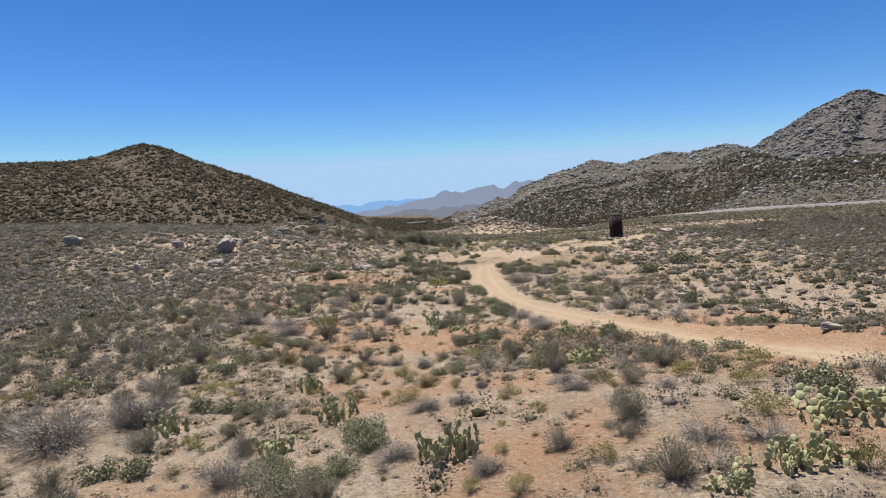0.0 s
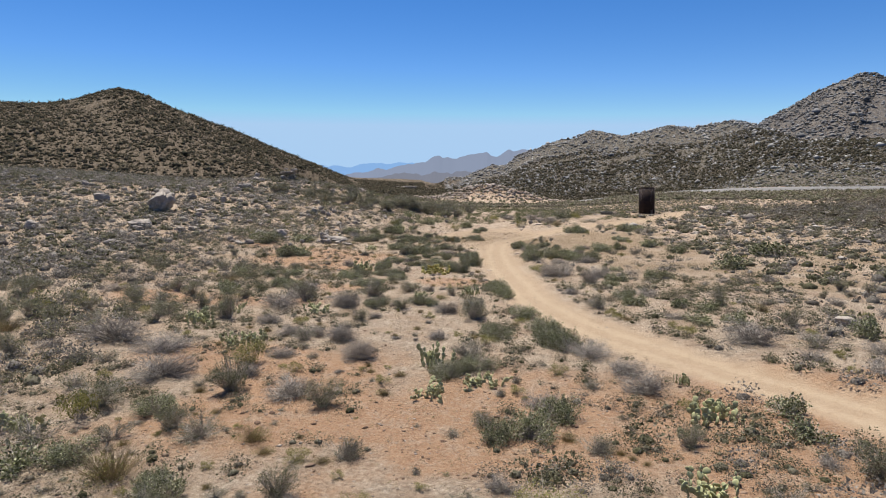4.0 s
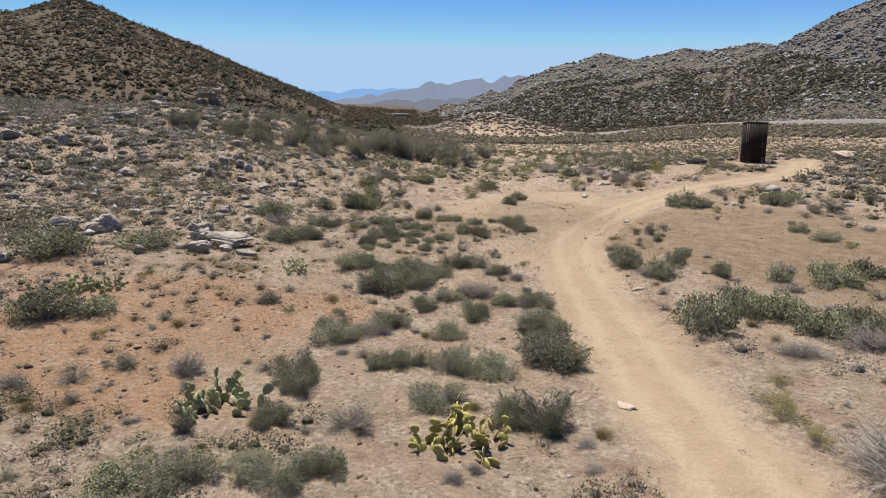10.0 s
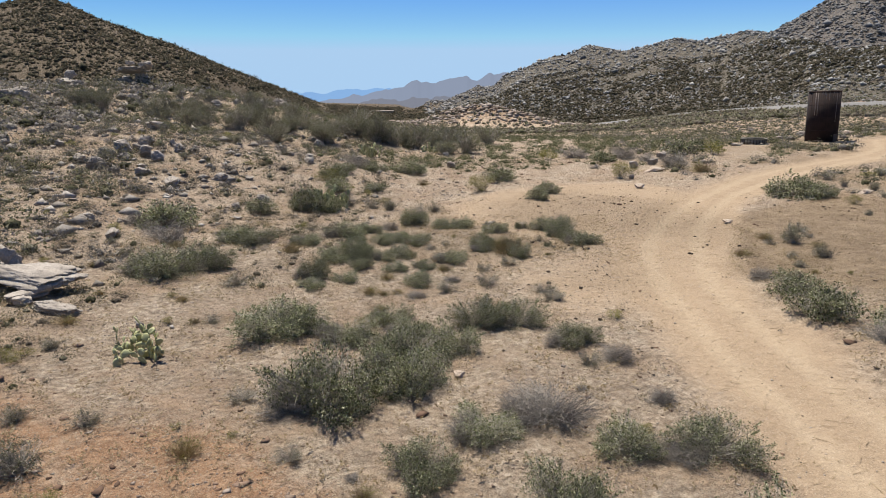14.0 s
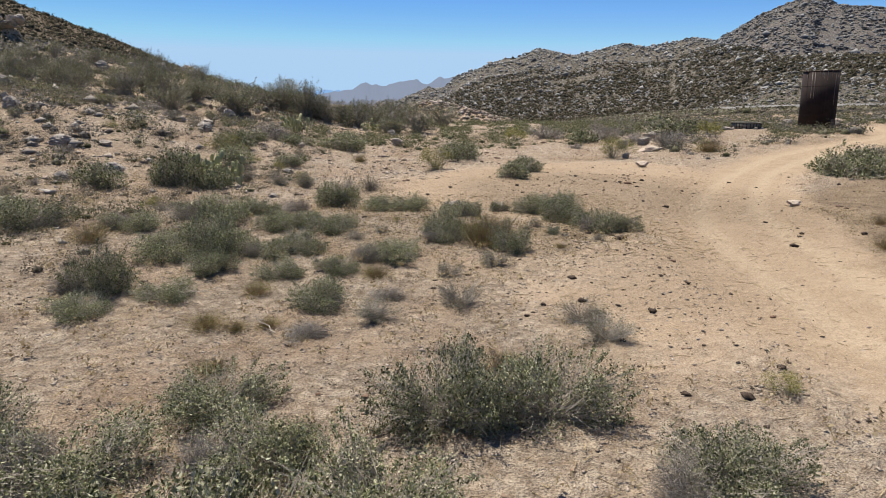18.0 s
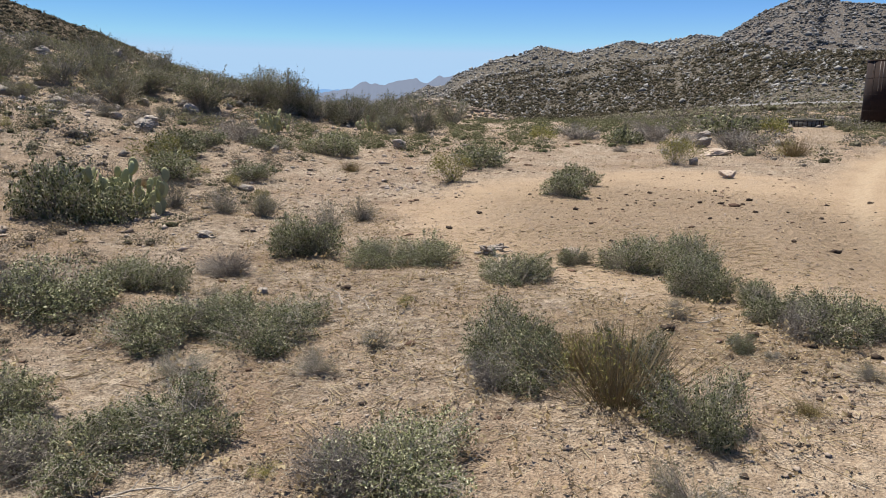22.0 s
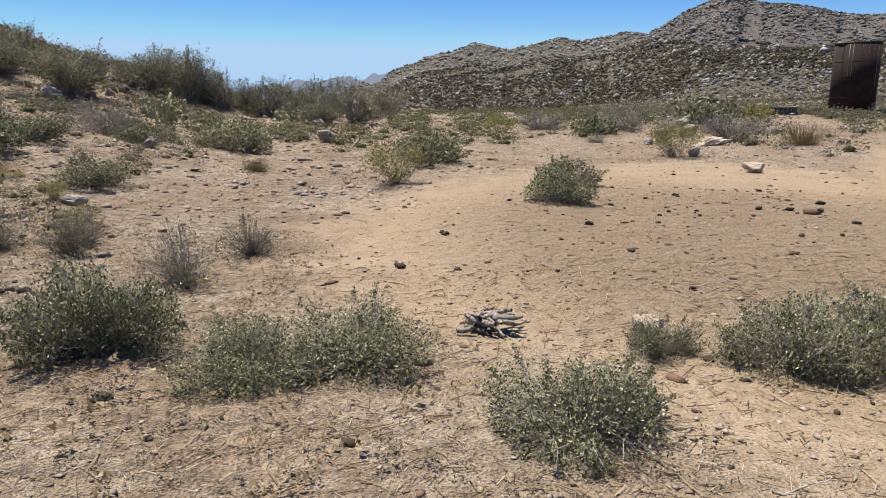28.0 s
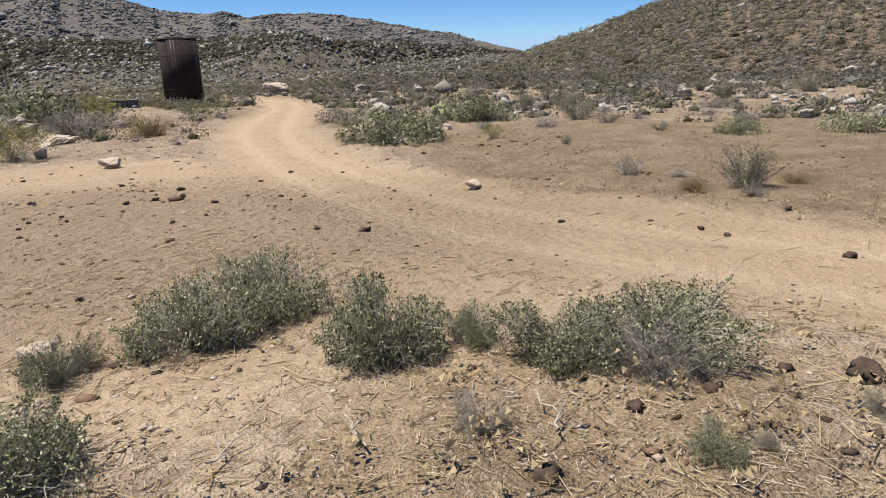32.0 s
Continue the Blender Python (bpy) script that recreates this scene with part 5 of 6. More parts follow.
plant("tuft", -2.65, -13.11, 0.68, 0.99)
plant("golden", -4.07, -14.97, 0.70, 0.80)
plant("golden", -8.32, -10.09, 0.78, 0.81)
plant("leafy", -8.47, -3.25, 2.45, 1.00)
plant("leafy", -7.45, -2.39, 1.70, 1.17)
plant("leafy", -12.10, 3.37, 2.54, 1.08)
plant("twiggy", -5.78, -3.85, 0.93, 0.80)
plant("leafy", -8.12, 1.60, 1.41, 1.07)
plant("leafy", -1.73, -16.42, 1.36, 0.92)
plant("dead", 0.15, -16.50, 1.49, 0.80)
plant("leafy", 3.18, -16.45, 1.44, 0.92)
plant("leafy", 6.77, -15.23, 1.82, 1.20)
plant("golden", 7.49, -14.93, 0.72, 0.80)
plant("tuft", 2.27, -16.76, 0.54, 1.11)
plant("leafy", 11.69, -4.92, 1.76, 1.25)
plant("leafy", 13.23, -6.36, 2.10, 0.92)
plant("leafy", 14.55, -4.05, 1.39, 1.02)
# dead grey twigs that grow through every second large shrub
for n, (x, y, size) in enumerate(PLACED[first_of_last:]):
    if size > 1.1 and n % 2 == 0 and y < 4.5:
        plant("dead", x - 0.3 * size, y - 0.1 * size, size * 0.6, 1.15)

# shrubs and cactus beside the first part of the way
plant("pear", -2.83, -23.51, 2.06, 1.09)
plant("gold_pear", 4.66, -24.28, 1.96, 0.80)
plant("leafy", 3.43, -22.31, 1.84, 0.80)
plant("leafy", 6.30, -23.22, 1.92, 1.60)
plant("leafy", -1.18, -21.66, 2.08, 1.37)
plant("leafy", -1.04, -24.35, 1.20, 1.41)
plant("twiggy", 1.24, -24.16, 1.65, 0.80)
plant("leafy", -0.65, -26.76, 1.29, 0.84)
plant("leafy", 0.81, -26.77, 2.12, 0.91)
plant("leafy", -2.75, -27.56, 2.29, 0.80)
plant("leafy", 1.04, -19.75, 1.11, 1.27)
plant("leafy", 2.01, -19.53, 1.30, 1.14)
plant("leafy", 3.63, -19.51, 1.68, 1.13)
plant("leafy", 5.03, -19.73, 1.85, 0.82)
plant("leafy", 7.21, -18.34, 2.56, 1.22)
plant("leafy", -1.27, -17.62, 2.03, 0.80)
plant("leafy", 0.58, -8.75, 2.08, 1.11)
plant("leafy", -14.96, -7.95, 3.15, 0.80)
plant("pear", -5.94, -9.28, 1.49, 0.87)
plant("leafy", -12.88, -18.40, 2.40, 1.16)
plant("leafy", -11.41, -17.54, 2.13, 0.80)
plant("pear", -13.16, -15.26, 2.47, 0.80)
plant("twiggy", -7.12, -21.68, 1.11, 0.80)
plant("dead", -5.01, -21.84, 1.26, 1.60)
plant("twiggy", -8.25, -22.96, 1.10, 0.80)
plant("leafy", -18.61, -10.72, 3.59, 1.03)
plant("leafy", 13.53, -14.38, 2.27, 1.60)
plant("leafy", 15.55, -12.09, 1.95, 1.58)
plant("leafy", 17.06, -12.47, 2.50, 0.94)
plant("leafy", 18.01, -14.07, 2.41, 1.19)
plant("leafy", 19.79, -13.46, 2.24, 1.11)
plant("dead", 19.24, -15.52, 2.69, 0.80)
plant("dead", 16.38, -16.58, 2.02, 0.80)
plant("leafy", 16.32, -6.22, 1.16, 1.38)
plant("leafy", 19.01, -6.97, 1.36, 1.37)
plant("leafy", 21.56, -7.01, 2.70, 0.89)
plant("leafy", 23.71, -5.52, 1.82, 1.16)
plant("golden", 13.77, -21.16, 1.22, 0.80)
plant("golden", 14.10, -23.32, 0.95, 0.80)
plant("pear", 28.77, 20.26, 3.92, 0.80)
plant("leafy", 1.61, -29.13, 2.27, 0.80)
plant("leafy", -0.72, -32.58, 1.87, 0.80)
plant("leafy", 0.52, -31.41, 1.30, 0.84)
plant("leafy", -3.28, -29.17, 1.24, 0.89)
plant("golden", -4.07, -29.51, 0.62, 1.22)
plant("leafy", -2.07, -29.79, 1.42, 0.88)
plant("leafy", -6.85, -33.81, 2.96, 0.80)
plant("leafy", -8.93, -29.01, 3.52, 0.80)
plant("leafy", -13.64, -27.72, 1.83, 1.22)
plant("leafy", -8.33, -35.41, 1.36, 1.39)
plant("dead", -4.48, -35.22, 2.68, 0.80)
plant("leafy", 10.60, -33.56, 2.28, 0.94)
plant("leafy", 11.29, -35.41, 2.45, 1.05)
plant("leafy", 8.84, -32.14, 0.82, 0.80)
plant("pear", 8.92, -35.98, 1.12, 1.33)
plant("pear", 5.28, -36.73, 1.09, 0.80)
plant("twiggy", 7.47, -36.62, 0.83, 1.60)
plant("golden", 6.95, -33.63, 0.77, 0.80)
plant("dead", 6.45, -34.06, 0.76, 0.94)
plant("dead", 18.37, -28.48, 2.05, 1.60)
plant("leafy", 20.93, -26.78, 2.41, 0.91)
plant("leafy", 19.98, -29.34, 1.50, 0.80)
plant("dead", 19.73, -25.14, 2.22, 1.15)
plant("leafy", 30.21, -7.12, 2.78, 0.97)
plant("leafy", 28.21, -3.17, 2.93, 0.80)
plant("golden", 13.89, -22.08, 1.19, 0.80)
plant("dead", 15.62, -25.29, 3.99, 0.80)
plant("leafy", 21.42, -21.57, 1.59, 0.80)
plant("pear", -2.49, -50.57, 2.30, 0.80)
plant("pear", -6.86, -43.58, 1.65, 1.24)
plant("pear", -0.84, -43.17, 1.56, 0.87)
plant("golden", -0.61, -46.77, 1.20, 0.80)
plant("golden", 2.18, -54.97, 0.95, 0.81)
plant("golden", 6.84, -56.46, 0.88, 0.80)
plant("golden", -0.57, -54.23, 2.40, 0.80)
plant("golden", 9.31, -47.61, 0.63, 1.04)
plant("dead", 2.94, -49.66, 2.06, 1.18)
plant("leafy", 11.34, -47.20, 2.38, 0.90)
plant("leafy", 14.68, -46.61, 2.78, 0.97)
plant("leafy", 5.91, -39.64, 2.03, 1.04)
plant("leafy", 13.00, -42.46, 1.86, 1.00)
plant("leafy", 2.64, -40.77, 1.69, 1.02)
plant("pear", 8.90, -53.31, 1.45, 1.45)
plant("pear", 9.31, -57.64, 1.55, 0.80)
plant("pear", 11.45, -55.65, 1.67, 0.80)
plant("leafy", 10.24, -54.38, 3.10, 0.85)
plant("dead", 16.62, -50.54, 2.94, 0.80)
plant("dead", 17.87, -53.25, 2.27, 0.80)
plant("dead", 18.63, -55.64, 2.49, 0.89)
plant("golden", 14.88, -54.00, 1.08, 0.80)
plant("twiggy", 16.27, -55.52, 1.03, 0.81)
plant("dead", 3.31, -58.21, 2.69, 0.82)
plant("dead", -4.00, -56.37, 3.57, 0.80)
plant("dead", -6.20, -52.60, 3.33, 0.84)
plant("dead", -10.15, -50.68, 4.65, 0.98)
plant("dead", -4.19, -41.54, 3.54, 0.80)
plant("pear", -7.64, -46.53, 1.86, 0.98)
plant("dead", 0.35, -40.98, 2.68, 0.98)
plant("leafy", -10.55, -36.43, 2.49, 1.09)
plant("dead", 4.71, -52.94, 2.03, 1.22)
plant("leafy", 20.72, -36.47, 4.48, 0.86)
plant("leafy", 24.74, -25.52, 2.39, 1.12)
plant("leafy", 24.84, -38.56, 2.88, 0.80)
plant("leafy", 25.19, -42.31, 4.35, 0.80)
plant("dead", 25.90, -47.00, 3.60, 0.88)
plant("leafy", 32.45, -18.61, 3.33, 1.01)
plant("leafy", 39.83, -10.65, 5.13, 0.80)
plant("golden", 19.02, -42.38, 0.81, 0.98)
plant("golden", 18.62, -41.53, 0.70, 1.21)
plant("pear", 4.73, -73.51, 1.28, 1.49)
plant("pear", -6.95, -69.06, 2.35, 0.80)
plant("pear", -6.53, -63.34, 2.60, 0.80)
plant("pear", 21.02, -72.23, 2.89, 0.80)
plant("leafy", 18.59, -73.10, 2.16, 0.88)
plant("pear", 18.73, -66.13, 1.74, 0.80)
plant("leafy", 23.52, -58.95, 5.60, 0.80)
plant("leafy", 28.62, -69.56, 4.10, 0.80)
plant("pear", 20.51, -58.62, 1.79, 1.02)
plant("golden", -1.73, -73.37, 1.51, 1.00)
plant("golden", -2.33, -74.55, 0.86, 0.88)
plant("golden", 7.22, -73.09, 1.07, 0.80)
plant("golden", 6.58, -69.05, 1.04, 0.80)
plant("golden", 8.75, -67.52, 0.95, 0.82)
plant("leafy", 2.94, -77.27, 2.74, 0.80)
plant("leafy", 0.00, -76.29, 2.73, 0.80)
plant("golden", 11.61, -78.82, 1.79, 0.80)
plant("golden", 8.87, -78.00, 1.10, 1.05)
plant("leafy", -3.84, -68.44, 2.72, 0.84)
plant("leafy", -2.75, -65.38, 2.86, 0.85)
plant("golden", -4.20, -61.90, 1.61, 1.38)
plant("leafy", 2.27, -66.69, 1.98, 1.21)
plant("leafy", -10.79, -64.69, 5.31, 0.80)
plant("dead", -5.81, -72.70, 2.57, 1.24)
plant("dead", -3.88, -76.14, 2.03, 1.05)
plant("golden", 14.08, -76.96, 0.87, 1.01)
plant("golden", 10.95, -74.16, 1.22, 0.96)
plant("golden", 13.91, -67.03, 1.80, 0.80)
plant("golden", 16.53, -70.92, 1.08, 0.92)
plant("leafy", 13.04, -72.76, 1.98, 0.80)
plant("dead", 11.06, -70.18, 1.39, 1.14)
plant("dead", 15.51, -77.67, 0.84, 1.60)
plant("golden", 21.41, -78.94, 1.37, 0.89)
plant("dead", 19.50, -78.29, 1.76, 0.80)
plant("leafy", 24.23, -73.59, 1.25, 1.48)
plant("dead", 24.26, -68.27, 1.76, 0.93)
plant("leafy", 13.06, -61.66, 2.41, 1.02)
plant("leafy", 14.60, -59.52, 1.84, 1.29)
plant("leafy", -1.56, -60.74, 1.60, 1.14)
plant("leafy", 32.92, -44.58, 2.61, 1.12)
plant("leafy", 35.34, -46.28, 3.56, 0.80)
plant("leafy", 38.43, -46.76, 4.60, 0.80)
plant("leafy", 14.83, -48.80, 2.31, 1.18)
plant("golden", 25.37, -77.75, 1.29, 0.80)
plant("leafy", 34.72, -58.11, 3.24, 0.80)
plant("pear", 7.40, -84.11, 1.85, 0.93)
plant("pear", 8.81, -80.55, 1.67, 1.35)
plant("pear", -12.11, -72.64, 2.55, 0.80)
plant("pear", -0.71, -79.81, 1.62, 1.55)
plant("leafy", 11.32, -84.38, 3.29, 0.97)
plant("pear", 15.29, -86.87, 2.34, 1.41)
plant("pear", 20.46, -54.4, 0.6, 1.60)
plant("golden", 28.95, -77.17, 1.89, 0.80)
plant("golden", 27.22, -81.28, 1.39, 0.86)
plant("leafy", 30.01, -82.60, 3.54, 0.91)
plant("pear", 29.12, -86.09, 3.41, 0.80)
plant("golden", 27.98, -90.25, 1.24, 1.27)
plant("pear", 26.62, -89.32, 2.56, 0.80)
plant("pear", 24.04, -91.01, 1.43, 0.98)
plant("golden", 17.92, -90.23, 1.16, 0.80)
plant("dead", 24.14, -87.40, 1.94, 0.97)
plant("golden", 26.82, -85.26, 1.68, 0.80)
plant("golden", 17.20, -87.05, 0.69, 0.80)
plant("twiggy", 21.66, -86.43, 1.13, 1.10)
plant("dead", -3.19, -79.05, 3.95, 1.24)
plant("dead", -5.87, -81.54, 6.31, 0.80)
plant("leafy", -17.73, -71.15, 5.71, 0.92)
plant("leafy", -21.31, -65.59, 7.98, 0.80)
plant("leafy", 8.26, -87.19, 3.02, 0.80)
plant("leafy", 10.39, -88.00, 3.28, 0.80)
plant("dead", 6.38, -87.20, 2.88, 0.98)
plant("leafy", 0.24, -84.81, 3.16, 0.84)
# and those farther on
plant("twiggy", 20.73, 10.83, 0.55)
plant("leafy", -9.95, 8.75, 1.76)
plant("twiggy", 16.07, 7.35, 0.81)
plant("leafy", 24.97, 6.21, 1.39)
plant("twiggy", 13.65, 4.31, 0.52)
plant("leafy", 25.27, 2.92, 1.60)
plant("dead", -10.75, 1.25, 2.29)
plant("dead", 11.28, -1.13, 1.14)
plant("leafy", 15.23, -2.49, 1.14)
plant("leafy", 11.90, -2.68, 1.59)
plant("pear", -8.48, -3.50, 1.12)
plant("leafy", 12.23, -3.84, 1.00)


# bushes along the crest of the near slope
for n in range(46):
    t = n / 45
    x = -35 + 34 * t + rng.normal(0, 0.8)
    y = 31 + 13 * t + rng.normal(0, 4.0)
    plant("bush", x, y, rng.uniform(2.0, 3.3) * (0.8 + 0.25 * smooth(0.2, 0.7, t)), rng.uniform(0.7, 1.05))
plant("pear", -9.6, 33.0, 1.9, 1.3)
plant("pear", -5.0, 40.0, 1.7, 1.2)


def clear_of(places, gap):
    p = np.array(PLACED)
    d = np.hypot(places[:, 0][:, None] - p[None, :, 0], places[:, 1][:, None] - p[None, :, 1]) - p[None, :, 2] * 0.5
    return d.min(1) > gap


def field(n, x0, x1, y0, y1, seed):
    r = np.random.RandomState(seed)
    return np.stack([r.uniform(x0, x1, n), r.uniform(y0, y1, n)], 1)


def bare(p):
    return sand_mask(p[:, 0], p[:, 1]) > 0.25


# single shrubs between them
p = field(1300, -27, 40, -104, 34, 3)
dens = 0.55 + 0.5 * rough(p[:, 0], p[:, 1], 9, 41) - 0.5 * (p[:, 1] > -4) * (p[:, 0] > -3) * (p[:, 0] < 24) - 0.5 * red_mask(p[:, 0], p[:, 1])
dens = dens - 0.35 * (p[:, 1] > -22) * (p[:, 0] > -12) * (p[:, 0] < 9)
keep = p[(np.random.RandomState(4).rand(len(p)) < dens) & ~bare(p) & (road_distance(p[:, 0], p[:, 1]) > 3.2)]
keep = keep[np.hypot(keep[:, 0] - 1, keep[:, 1] - 3) > 5.5]
count = 0
for x, y in keep:
    if count < 330 and clear_of(np.array([[x, y]]), 0.7)[0]:
        count += 1
        u = rng.rand()
        kind = "bush" if u < 0.22 else "dead" if u < 0.58 else "golden" if u < 0.82 else "twiggy" if u < 0.93 else "tuft"
        plant(kind, x, y, (rng.uniform(0.55, 1.5) if y > -38 else rng.uniform(0.9, 2.1)) if kind != "golden" else rng.uniform(0.4, 0.9))

# bushes and stones on the eastern rise
r = np.random.RandomState(131)
for n in range(80):
    b, far = radians(r.uniform(50, 98)), r.uniform(30, 85)
    x, y = 1 + far * math.sin(b), 2 + far * math.cos(b)
    if road_distance(np.array(x), np.array(y)) < 4:
        continue
    if n % 5 < 3:
        plant(("bush", "dead", "twiggy")[n % 3], x, y, r.uniform(1.1, 2.1), r.uniform(0.6, 0.9))
    else:
        s = 0.4 + r.gamma(1.5, 0.35)
        rock(x, y, s, s * 0.7, s * 0.5, r.uniform(0, 180), n, "pale grey granite boulder on the eastern rise")

# small half-dry plants between the shrubs beside the way
p = field(4200, -18, 22, -98, 6, 111)
ok = (lane_gap(p[:, 0], p[:, 1]) < 15) & ~bare(p) & (road_distance(p[:, 0], p[:, 1]) > 2.3) & (np.random.RandomState(112).rand(len(p)) < 0.6 + 0.6 * rough(p[:, 0], p[:, 1], 4, 113))
count = 0
for x, y in p[ok]:
    if count < 420 and clear_of(np.array([[x, y]]), 0.12)[0]:
        count += 1
        kind = ("twiggy", "tuft", "twiggy", "golden", "dead", "twiggy", "tuft")[count % 7]
        plant(kind, x, y, rng.uniform(0.3, 0.75) * (0.7 if kind == "golden" else 1.0), rng.uniform(0.7, 1.0))

# middling shrubs on the southern flat
p = field(1900, -30, 30, -108, -34, 311)
ok = ~bare(p) & (road_distance(p[:, 0], p[:, 1]) > 3.0) & (np.random.RandomState(312).rand(len(p)) < 0.55 + 0.5 * rough(p[:, 0], p[:, 1], 8, 313) + 0.3 * smooth(0, -14, p[:, 0]))
count, r = 0, np.random.RandomState(314)
for x, y in p[ok]:
    if count < 280 and clear_of(np.array([[x, y]]), 0.25)[0]:
        count += 1
        plant(("bush", "dead", "bush", "golden", "twiggy")[count % 5], x, y, r.uniform(1.1, 2.1) * (0.6 if count % 5 == 3 else 1.0), r.uniform(0.75, 1.0))

# ---- scrub that nobody could count ----
CLUMPS = [full_bush(170, 0.034, 70 + n, 0.3 + 0.025 * n, BALL0, 0.4, 0.42) for n in range(8)]
FINE = [full_bush(250, 0.025, 370 + n, 0.28 + 0.03 * n, BALL0, 0.4, 0.4) for n in range(6)]
COARSE = [full_bush(42, 0.062, 170 + n, 0.28 + 0.03 * n, BALL0, 0.44, 0.66) for n in range(8)]
FAR_CLUMPS = [full_bush(7, 0.14, 80 + n, 0.42 + 0.05 * n, BALL0, 0.46, 0.92) for n in range(6)]
SPRIGS = [clump(16, 0.075, 90 + n, 0.9) for n in range(6)]


def trough_clear(p):
    """False round the trough and the tank, and in a strip that opens the camera's view of the trough."""
    s = np.clip(((p[:, 0] - 28.2) * -6.5 + (p[:, 1] - 48.3) * -14) / 238.0, 0, 1)
    return (np.hypot(p[:, 0] - 28.2 + 6.5 * s, p[:, 1] - 48.3 + 14 * s) > 2.0) & (np.hypot(p[:, 0] - 35.5, p[:, 1] - 49.5) > 3.5)


def thin(p, density, seed, keep_road=2.6):
    sel = (np.random.RandomState(seed).rand(len(p)) < density) & trough_clear(p)
    return p[sel & (road_distance(p[:, 0], p[:, 1]) > keep_road)]


left = field(29000, -125, -9, -112, 120, 5)
left = thin(left, 0.36 + 0.45 * smooth(-38, -62, left[:, 1]) + 0.6 * smooth(-14, -32, left[:, 0]) + 0.3 * rough(left[:, 0], left[:, 1], 10, 44) - 0.3 * red_mask(left[:, 0], left[:, 1]) - 0.15 * patch(left[:, 0], left[:, 1], -15, 14, 9, 20), 6)
left = left[left[:, 0] > -22 - (left[:, 1] + 112)]
left = left[clear_of(left, 0.25)]
near = left[:, 0] > -28
for name, label, mat, share, tall in (("scrub", "dense low grey-olive desert scrub on the slope", SCRUB, 0.6, 1.0), ("dry_scrub", "dry leafless grey desert scrub on the slope", GREY_SCRUB, 1.0, 0.9)):
    pick = np.random.RandomState(61).rand(len(left))
    pick = (pick < 0.38) if share < 1 else (pick >= 0.38)
    for where, forms, kind in ((near, CLUMPS, name), (~near, COARSE, "far_" + name)):
        q = left[pick & where]
        strewn(kind, label, "scrub", mat, forms, q, np.minimum(2.3, 0.55 + rng.gamma(2.2, 0.36, len(q))) * np.interp(q[:, 1], [-40, -10], [1.25, 1.0]), tall)
beside = field(3900, -30, 0, -34, 44, 83)
beside = thin(beside, 0.75 + 0.5 * rough(beside[:, 0], beside[:, 1], 5, 84) - 0.6 * red_mask(beside[:, 0], beside[:, 1]) - 0.75 * smooth(-5, -2, beside[:, 0] + 0.15 * np.maximum(0, beside[:, 1] - 12)) * (beside[:, 1] > -6) - 0.9 * sand_mask(beside[:, 0], beside[:, 1]), 85)
beside = beside[clear_of(beside, 0.15) & ((lane_gap(beside[:, 0], beside[:, 1]) > 9) | (beside[:, 1] > -4))]
half = len(beside) * 2 // 5
strewn("low_scrub", "low olive scrub between the boulders of the near slope", "scrub", SCRUB, FINE, beside[:half], rng.uniform(0.35, 1.15, half), 0.95)
strewn("low_dry_scrub", "low dry grey-brown scrub on the near slope", "scrub", DRY_NEAR, FINE, beside[half:], rng.uniform(0.35, 1.1, len(beside) - half), 0.8)
MID = [full_bush(170, 0.032, 470 + n, 0.3 + 0.03 * n, BALL0, 0.4, 0.4) for n in range(8)]
south = field(9500, -16, 34, -112, -24, 63)
south = thin(south, 0.55 + 0.25 * smooth(6, -6, south[:, 0]) - 0.45 * patch(south[:, 0], south[:, 1], 20, -86, 9, 10) + 0.4 * rough(south[:, 0], south[:, 1], 6, 64) - 0.25 * red_mask(south[:, 0], south[:, 1]), 65)
south = south[clear_of(south, 0.2) & (lane_gap(south[:, 0], south[:, 1]) > 2.5)]
half = len(south) * 2 // 3
strewn("south_scrub", "small grey-green scrub between the larger shrubs", "scrub", SCRUB, MID, south[:half], rng.uniform(0.4, 1.5, half), 0.9)
strewn("south_dry_scrub", "small dry grey scrub between the larger shrubs", "scrub", DRY_NEAR, MID, south[half:], rng.uniform(0.4, 1.25, len(south) - half), 0.8)
right = field(29000, 14, 200, -112, 130, 7)
right = thin(right, 0.4 + 0.35 * rough(right[:, 0], right[:, 1], 12, 45) + 0.4 * smooth(26, 60, right[:, 0]) - 0.9 * patch(right[:, 0], right[:, 1], 18, 4, 12, 16), 8)
right = right[right[:, 0] < 36 + (right[:, 1] + 108)]
right = right[clear_of(right, 0.4) & ~bare(right)]
near = right[:, 0] < 32
for name, label, mat, low in (("plain_scrub", "scattered low olive desert scrub on the plain", SCRUB, 0.55), ("plain_dry_scrub", "scattered dry grey scrub on the plain", GREY_SCRUB, 0.0)):
    pick = np.random.RandomState(66).rand(len(right))
    pick = (pick < 0.55) if low else (pick >= 0.55)
    for where, forms, kind in ((near, CLUMPS, name), (~near, COARSE, "far_" + name)):
        q = right[pick & where]
        strewn(kind, label, "scrub", mat, forms, q, np.minimum(2.3, 0.55 + rng.gamma(2.0, 0.45, len(q))) * np.interp(q[:, 1], [50, 80], [1.0, 0.45]), 0.9)
east = np.random.RandomState(67)
b, r = np.radians(east.uniform(48, 125, 14000)), 60 + 180 * east.rand(14000) ** 0.8
q = np.stack([1 + r * np.sin(b), 2 + r * np.cos(b)], 1)
strewn("east_scrub", "grey-olive bushes covering the eastern hillside", "scrub", DRY_NEAR, COARSE, q[:4500], 0.6 + rng.gamma(2.0, 0.4, 4500), 0.85)
strewn("east_green_scrub", "dark olive bushes on the eastern hillside", "scrub", HILL_SCRUB, COARSE, q[4500:7000], 0.7 + rng.gamma(2.0, 0.45, 2500), 0.9)
